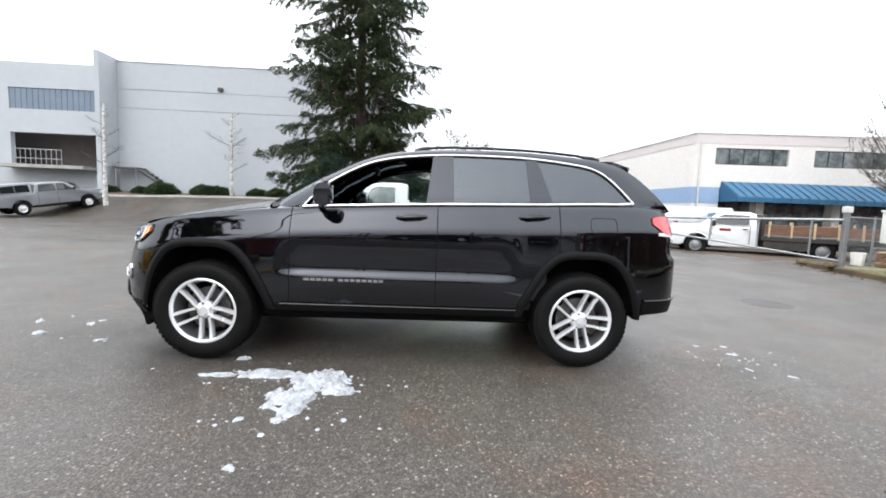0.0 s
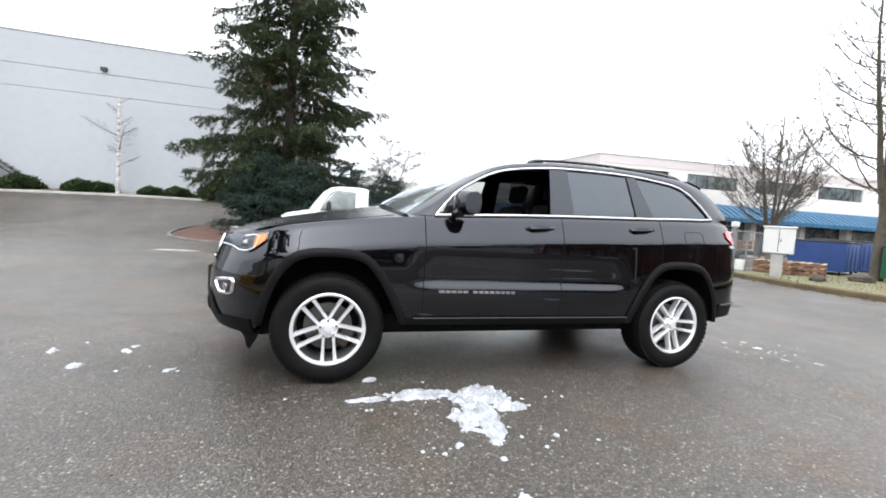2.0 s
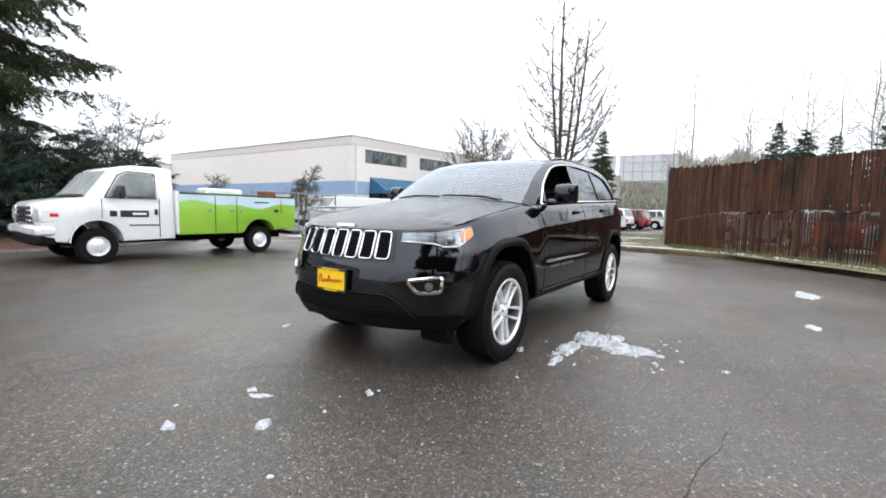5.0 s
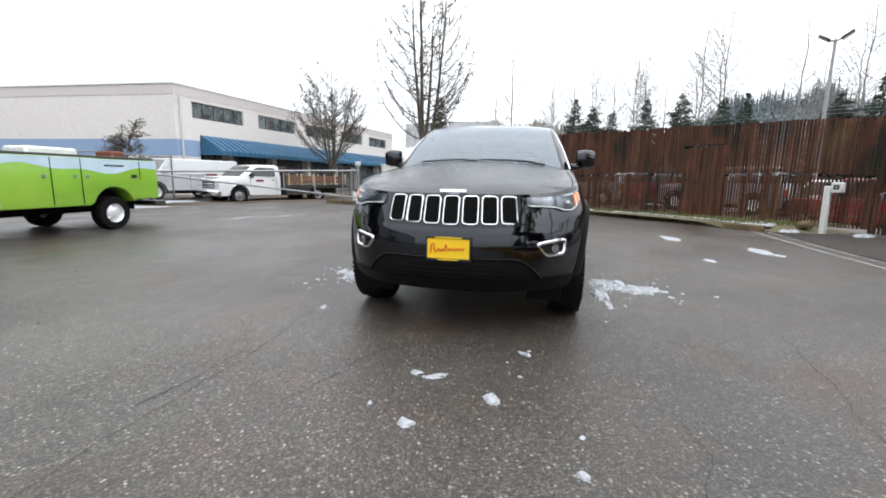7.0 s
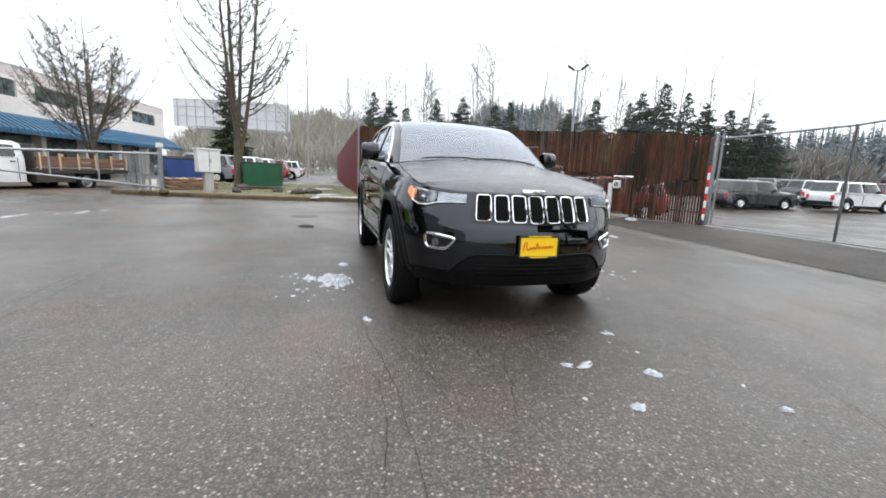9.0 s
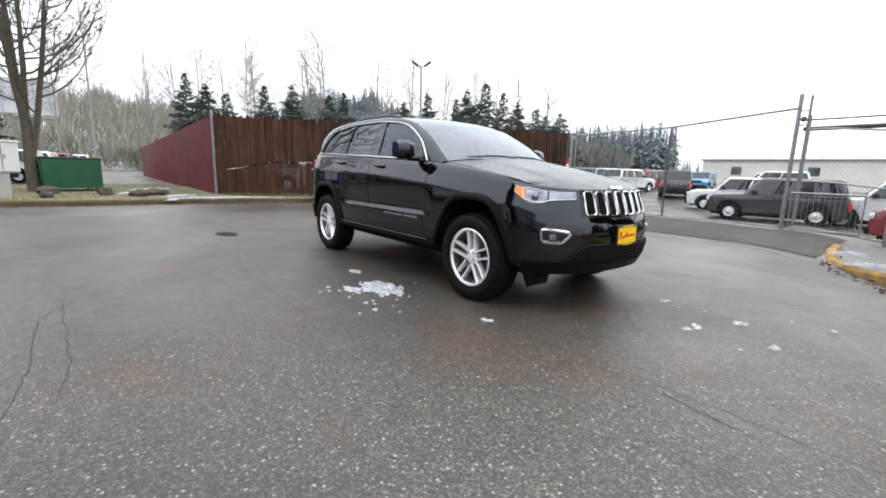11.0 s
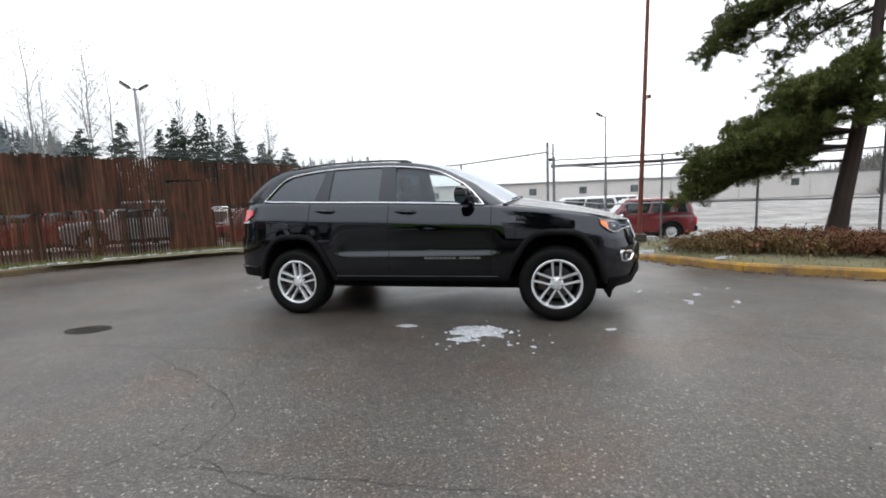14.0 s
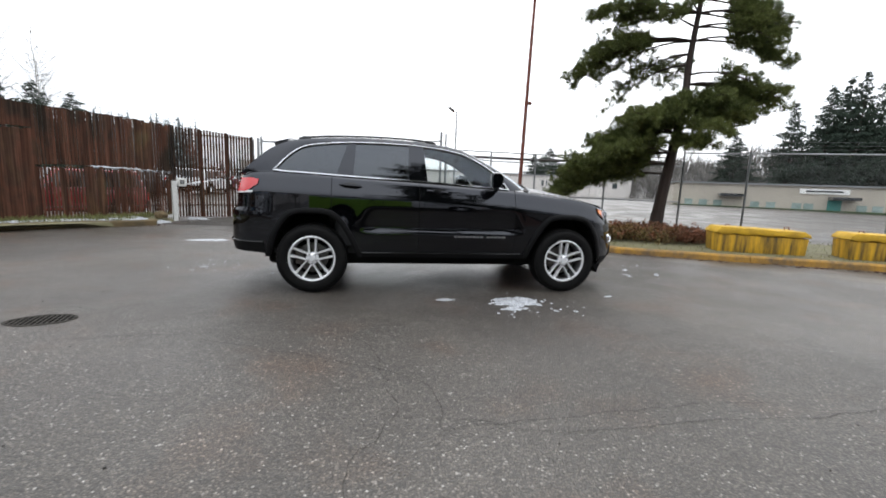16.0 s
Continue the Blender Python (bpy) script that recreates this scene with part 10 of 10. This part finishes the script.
barrier((-7.62, -2.55, lie(-7.6, -2.5) + 0.10), 160, 1.85)
barrier((-9.95, -1.5, lie(-9.9, -1.5) + 0.10), 157, 2.0)

# billboard seen from behind
bill = thing("billboard", (64, 13, 0), "large billboard seen from behind on steel posts", "billboard")
bpy.context.view_layer.update()
for (xa, ya), (xb, yb) in (((65.2, 21.8), (62.5, 14.3)), ((62.5, 13.8), (63.6, 6.2))):
    a, b = Vector((xa, ya, 0)), Vector((xb, yb, 0))
    u = (b - a).normalized()
    v = Vector((-u.y, u.x, 0))
    bm = bmesh.new()
    for p, q in ((6.3, 9.9),):
        c = [a + Vector((0, 0, p)), b + Vector((0, 0, p)), b + Vector((0, 0, q)), a + Vector((0, 0, q))]
        f0 = [bm.verts.new(x) for x in c]
        f1 = [bm.verts.new(x + v * 0.15) for x in c]
        bm.faces.new(f0)
        bm.faces.new(f1[::-1])
        for k in range(4):
            bm.faces.new((f0[k], f1[k], f1[(k + 1) % 4], f0[(k + 1) % 4]))
    abs_part("panel", bm, BILLBOARD, bill)
    for k in range(6):
        bm = bmesh.new()
        c = a.lerp(b, (k + 0.5) / 6)
        rod(bm, c + v * -0.12 + Vector((0, 0, 6.0)), c + v * -0.12 + Vector((0, 0, 10.1)), 0.05, n=6)
        abs_part("upright", bm, PALESTEEL, bill)
    for z in (6.2, 7.6, 8.9, 9.9):
        bm = bmesh.new()
        rod(bm, a + v * -0.2 + Vector((0, 0, z)), b + v * -0.2 + Vector((0, 0, z)), 0.04, n=6)
        abs_part("beam", bm, PALESTEEL, bill)
    bm = bmesh.new()
    rod(bm, a.lerp(b, 0.5) - v * 0.6 + Vector((0, 0, 5.9)), a.lerp(b, 0.95) - v * 0.6 + Vector((0, 0, 5.9)), 0.12, n=6)
    abs_part("walkway", bm, STEEL, bill)
bm = bmesh.new()
rod(bm, (62.3, 14.0, -0.3), (62.3, 14.0, 7.0), 0.55, 0.5, 12)
abs_part("column", bm, CONCRETE, bill)

# drain grate and manhole
dr = thing("drain_grate", (3.49, 1.79, 0.0), "cast iron drain grate sunk in the asphalt", "drain", turn=13)
def lens(x, grow=0.0):
    """Half the width of the worn, lens-shaped opening at x."""
    f = abs(x) / (0.235 + grow)
    return (0.135 + grow) * max(0.0, 1 - f * f) ** 0.62 * (1 + 0.10 * noise.noise((x * 9, 3, 1)))


# flat black sheet on uncut asphalt, painted as the shade of the hole
bm = bmesh.new()
rows_ = [(x, lens(x)) for x in np.linspace(-0.234, 0.234, 31)]
top_ = [bm.verts.new((x, w, 0.0035)) for x, w in rows_]
low_ = [bm.verts.new((x, -w, 0.0035)) for x, w in rows_]
for k in range(30):
    bm.faces.new((low_[k], low_[k + 1], top_[k + 1], top_[k]))
part("sump", bm, SUMP, dr)
for k in range(13):
    x = -0.216 + k * 0.036
    w = lens(x) * 0.96
    part("bar", boxes(((x - 0.006, -w, 0.004), (x + 0.006, w, 0.007))), CASTIRON, dr)
bm = bmesh.new()
tube(bm, [(x, lens(x, 0.008), 0.004) for x in np.linspace(-0.24, 0.24, 25)] + [(x, -lens(x, 0.008), 0.004) for x in np.linspace(0.23, -0.23, 24)], 0.006, 5, closed=True)
part("frame", bm, CASTIRON, dr)
bm = bmesh.new()
lathe(bm, [(0.0, 0.010), (0.27, 0.010), (0.28, 0.004), (0.33, 0.006), (0.34, 0.0)], 36, pose(5.35, 1.9, 0, 90))
bmesh.ops.recalc_face_normals(bm, faces=bm.faces)
single("manhole_cover", bm, DARKSTEEL, "round iron manhole cover flush with the asphalt", "manhole")


# ---------------------------------------------------------------- melting snow
def snow(at, size, seed, high=0.03, turn=0.0, group="melting snow patches", z=0.0):
    """A ragged, thin heap of wet snow with thawed holes."""
    bm = bmesh.new()
    n = 8 if size[0] < 0.025 else 16 if size[0] < 0.09 else 44
    reach = 1.55
    table, depth = [], []
    rough = 0.9 if n > 8 else 0.4
    for i in range(n + 1):
        row, deep = [], []
        for j in range(n + 1):
            u, v = (2 * i / n - 1) * reach, (2 * j / n - 1) * reach
            x, y = u * size[0], v * size[1]
            f = 1 - (u * u + v * v) + rough * noise.noise((u * 1.7 + seed, v * 1.7, seed)) + rough * 0.75 * noise.noise((x * 26 + seed, y * 26, 5)) + rough * 0.4 * noise.noise((x * 70, y * 70 + seed, 8))
            h = high * min(max(f, 0), 1.1) ** 0.6 * (0.75 + 0.5 * noise.noise((x * 40, y * 40, seed)))
            row.append(bm.verts.new((x, y, h + 0.001 if f > 0 else -0.006)))
            deep.append(f)
        table.append(row)
        depth.append(deep)
    for i in range(n):
        for j in range(n):
            if max(depth[i][j], depth[i + 1][j], depth[i + 1][j + 1], depth[i][j + 1]) > 0:
                bm.faces.new((table[i][j], table[i + 1][j], table[i + 1][j + 1], table[i][j + 1]))
    bmesh.ops.delete(bm, geom=[v for v in bm.verts if not v.link_faces], context="VERTS")
    return single("snow_patch", bm, SNOW, "thin ragged patch of melting white snow", "snow", group, at=pose(at[0], at[1], z, 0, 0, turn))


SNOWS = [(-0.45, -1.27, 0.22, 0.13, 0.045), (-0.58, -1.58, 0.16, 0.20, 0.04), (-0.85, -1.2, 0.26, 0.07, 0.03), (-1.2, -1.22, 0.13, 0.035, 0.015), (-0.32, -1.45, 0.12, 0.06, 0.03), (-0.59, -1.85, 0.035, 0.03, 0.015), (-0.8, -1.84, 0.035, 0.02, 0.015),
         (-0.62, -2.0, 0.02, 0.02, 0.01), (-0.22, -1.83, 0.02, 0.02, 0.012), (-0.65, -2.29, 0.03, 0.025, 0.012), (-1.16, -0.9, 0.05, 0.025, 0.03),
         (-3.12, -0.39, 0.05, 0.038, 0.028), (-3.42, -0.04, 0.042, 0.036, 0.026), (-2.94, -0.06, 0.07, 0.03, 0.004), (-2.92, 0.05, 0.03, 0.04, 0.003), (-3.6, -0.79, 0.03, 0.022, 0.02),
         (-2.51, -0.54, 0.05, 0.02, 0.015), (-0.74, 1.36, 0.27, 0.16, 0.04), (-0.63, 1.6, 0.13, 0.06, 0.02), (-1.25, 1.72, 0.03, 0.02, 0.012), (-1.94, 1.15, 0.05, 0.03, 0.012), (0.02, 1.24, 0.10, 0.05, 0.005), (-0.42, 1.75, 0.02, 0.02, 0.01),
         (-1.05, 1.7, 0.03, 0.02, 0.01), (3.05, -0.5, 0.05, 0.02, 0.006), (3.13, -0.28, 0.03, 0.03, 0.008), (2.86, -0.27, 0.02, 0.03, 0.006), (2.92, -0.88, 0.045, 0.014, 0.005), (3.17, -1.02, 0.035, 0.02, 0.006),
         (3.97, -3.11, 0.33, 0.14, 0.02), (2.66, -4.11, 0.32, 0.12, 0.02), (1.5, -2.97, 0.14, 0.06, 0.015), (2.29, -4.2, 0.12, 0.06, 0.012), (4.5, 7.0, 0.22, 0.06, 0.008), (4.1, 7.15, 0.10, 0.05, 0.008), (4.85, 6.95, 0.12, 0.04, 0.008), (5.5, 6.3, 0.30, 0.05, 0.008), (5.95, 6.1, 0.14, 0.04, 0.008), (5.15, 6.55, 0.08, 0.04, 0.006), (-3.7, 9.7, 0.30, 0.14, 0.05), (-3.2, 9.3, 0.12, 0.08, 0.03), (-5.0, 8.3, 0.5, 0.08, 0.01), (2.1, -0.1, 0.03, 0.02, 0.008)]
for k, (x, y, sx, sy, hh) in enumerate(SNOWS):
    snow((x, y), (sx, sy), k * 3.7, hh, k * 37 if sx < 0.1 else 0)
g = random.Random(4)
for cx, cy, sp, n in ((-0.6, -1.6, 0.30, 46), (-0.8, 1.5, 0.28, 34), (-3.1, -0.2, 0.4, 7), (3.0, -0.6, 0.28, 26), (-0.9, -1.2, 0.3, 16)):
    for k in range(n):
        s = g.uniform(0.005, 0.016)
        snow((cx + g.gauss(0, sp), cy + g.gauss(0, sp * 0.7)), (s, s * 0.8), g.uniform(0, 90), s * 0.6, g.uniform(0, 360), "snow crumbs")
for (x0, y0), (x1, y1) in zip(VERGE_N[3:-2], VERGE_N[4:-1]):
    way = Vector((x1 - x0, y1 - y0, 0))
    steps = max(2, round(way.length / 0.62))
    side = Vector((-way.y, way.x, 0)).normalized()
    for k in range(steps):
        p = Vector((x0, y0, 0)) + way * ((k + g.random()) / steps) + side * g.uniform(0.22, 0.36)
        snow((p.x, p.y), (g.uniform(0.32, 0.6), g.uniform(0.10, 0.17)), g.uniform(0, 90), 0.055, math.degrees(math.atan2(way.y, way.x)) + g.uniform(-8, 8), "snow along the verge", lie(p.x, p.y) + 0.115)
for x, y, sx in ((6.2, -6.3, 0.5), (6.9, -5.9, 0.5), (5.7, -7.4, 0.45), (6.6, -6.0, 0.4), (10.5, 1.6, 0.4), (10.6, 0.4, 0.4), (12.0, 1.3, 0.7), (14.0, 2.2, 0.9), (16.5, 1.8, 1.0), (6.4, 12.2, 0.7), (7.8, 12.4, 0.6), (-3.4, -4.7, 0.25), (-4.6, -3.7, 0.2), (-3.0, -5.6, 0.2), (-4.0, -5.2, 0.15)):
    snow((x, y), (sx, sx * 0.35), x * 7, 0.05, -40 if x > 5 else 20, "snow along the verge", lie(x, y) + (0.002 if 5 < x < 6.5 else 0.11 if x < 12 else 0.12))


# loose grit, bits of bark and leaf litter blown over the asphalt and along the kerbs
def litter(name, spots, size, material, label, seed):
    g = random.Random(seed)
    bm = bmesh.new()
    for x, y, z in spots(g):
        s = g.uniform(*size)
        m = Matrix.Translation((x, y, z + s * 0.2)) @ Matrix.Rotation(g.uniform(0, 6.28), 4, "Z") @ Matrix.Rotation(g.uniform(-0.4, 0.4), 4, "X")
        box(bm, (-s, -s * g.uniform(0.4, 0.8), -s * 0.25), (s, s * g.uniform(0.3, 0.8), s * 0.25), 0, m)
        bm.verts.ensure_lookup_table()
        for v in bm.verts[-8:]:
            v.co += Vector((g.uniform(-0.3, 0.3), g.uniform(-0.3, 0.3), g.uniform(0, 0.2))) * s
    return tagged(part(name, bm, material, None), label, "debris", kind="stuff")


def strewn(g):
    for _ in range(420):
        a, r = g.uniform(0, math.tau), 2.6 + 6.0 * g.random() ** 0.8
        x, y = r * math.cos(a) * 1.1, r * math.sin(a)
        if abs(x) > 2.5 or abs(y) > 1.1:
            if -7.2 < y < 8 and -9 < x < 8:
                yield x, y, lie(x, y) + 0.001


def along(line, off):
    def run(g):
        for (xa, ya), (xb, yb) in zip(line, line[1:]):
            n = int(math.hypot(xb - xa, yb - ya) * 22)
            for _ in range(n):
                f = g.random()
                x, y = xa + (xb - xa) * f + g.gauss(0, 0.10) + off[0], ya + (yb - ya) * f + g.gauss(0, 0.10) + off[1]
                yield x, y, lie(x, y) + 0.002
    return run


litter("loose_grit", strewn, (0.003, 0.007), CRACK, "dark grit and bits of bark strewn over the asphalt", 91)
litter("kerb_litter", along(VERGE_S, (0.05, 0.22)), (0.008, 0.03), MULCH, "brown leaf litter lying along the yellow kerb", 92)
litter("kerb_litter", along(VERGE_N, (-0.25, 0.0)), (0.008, 0.03), SOIL, "brown leaf litter lying along the old kerb", 93)
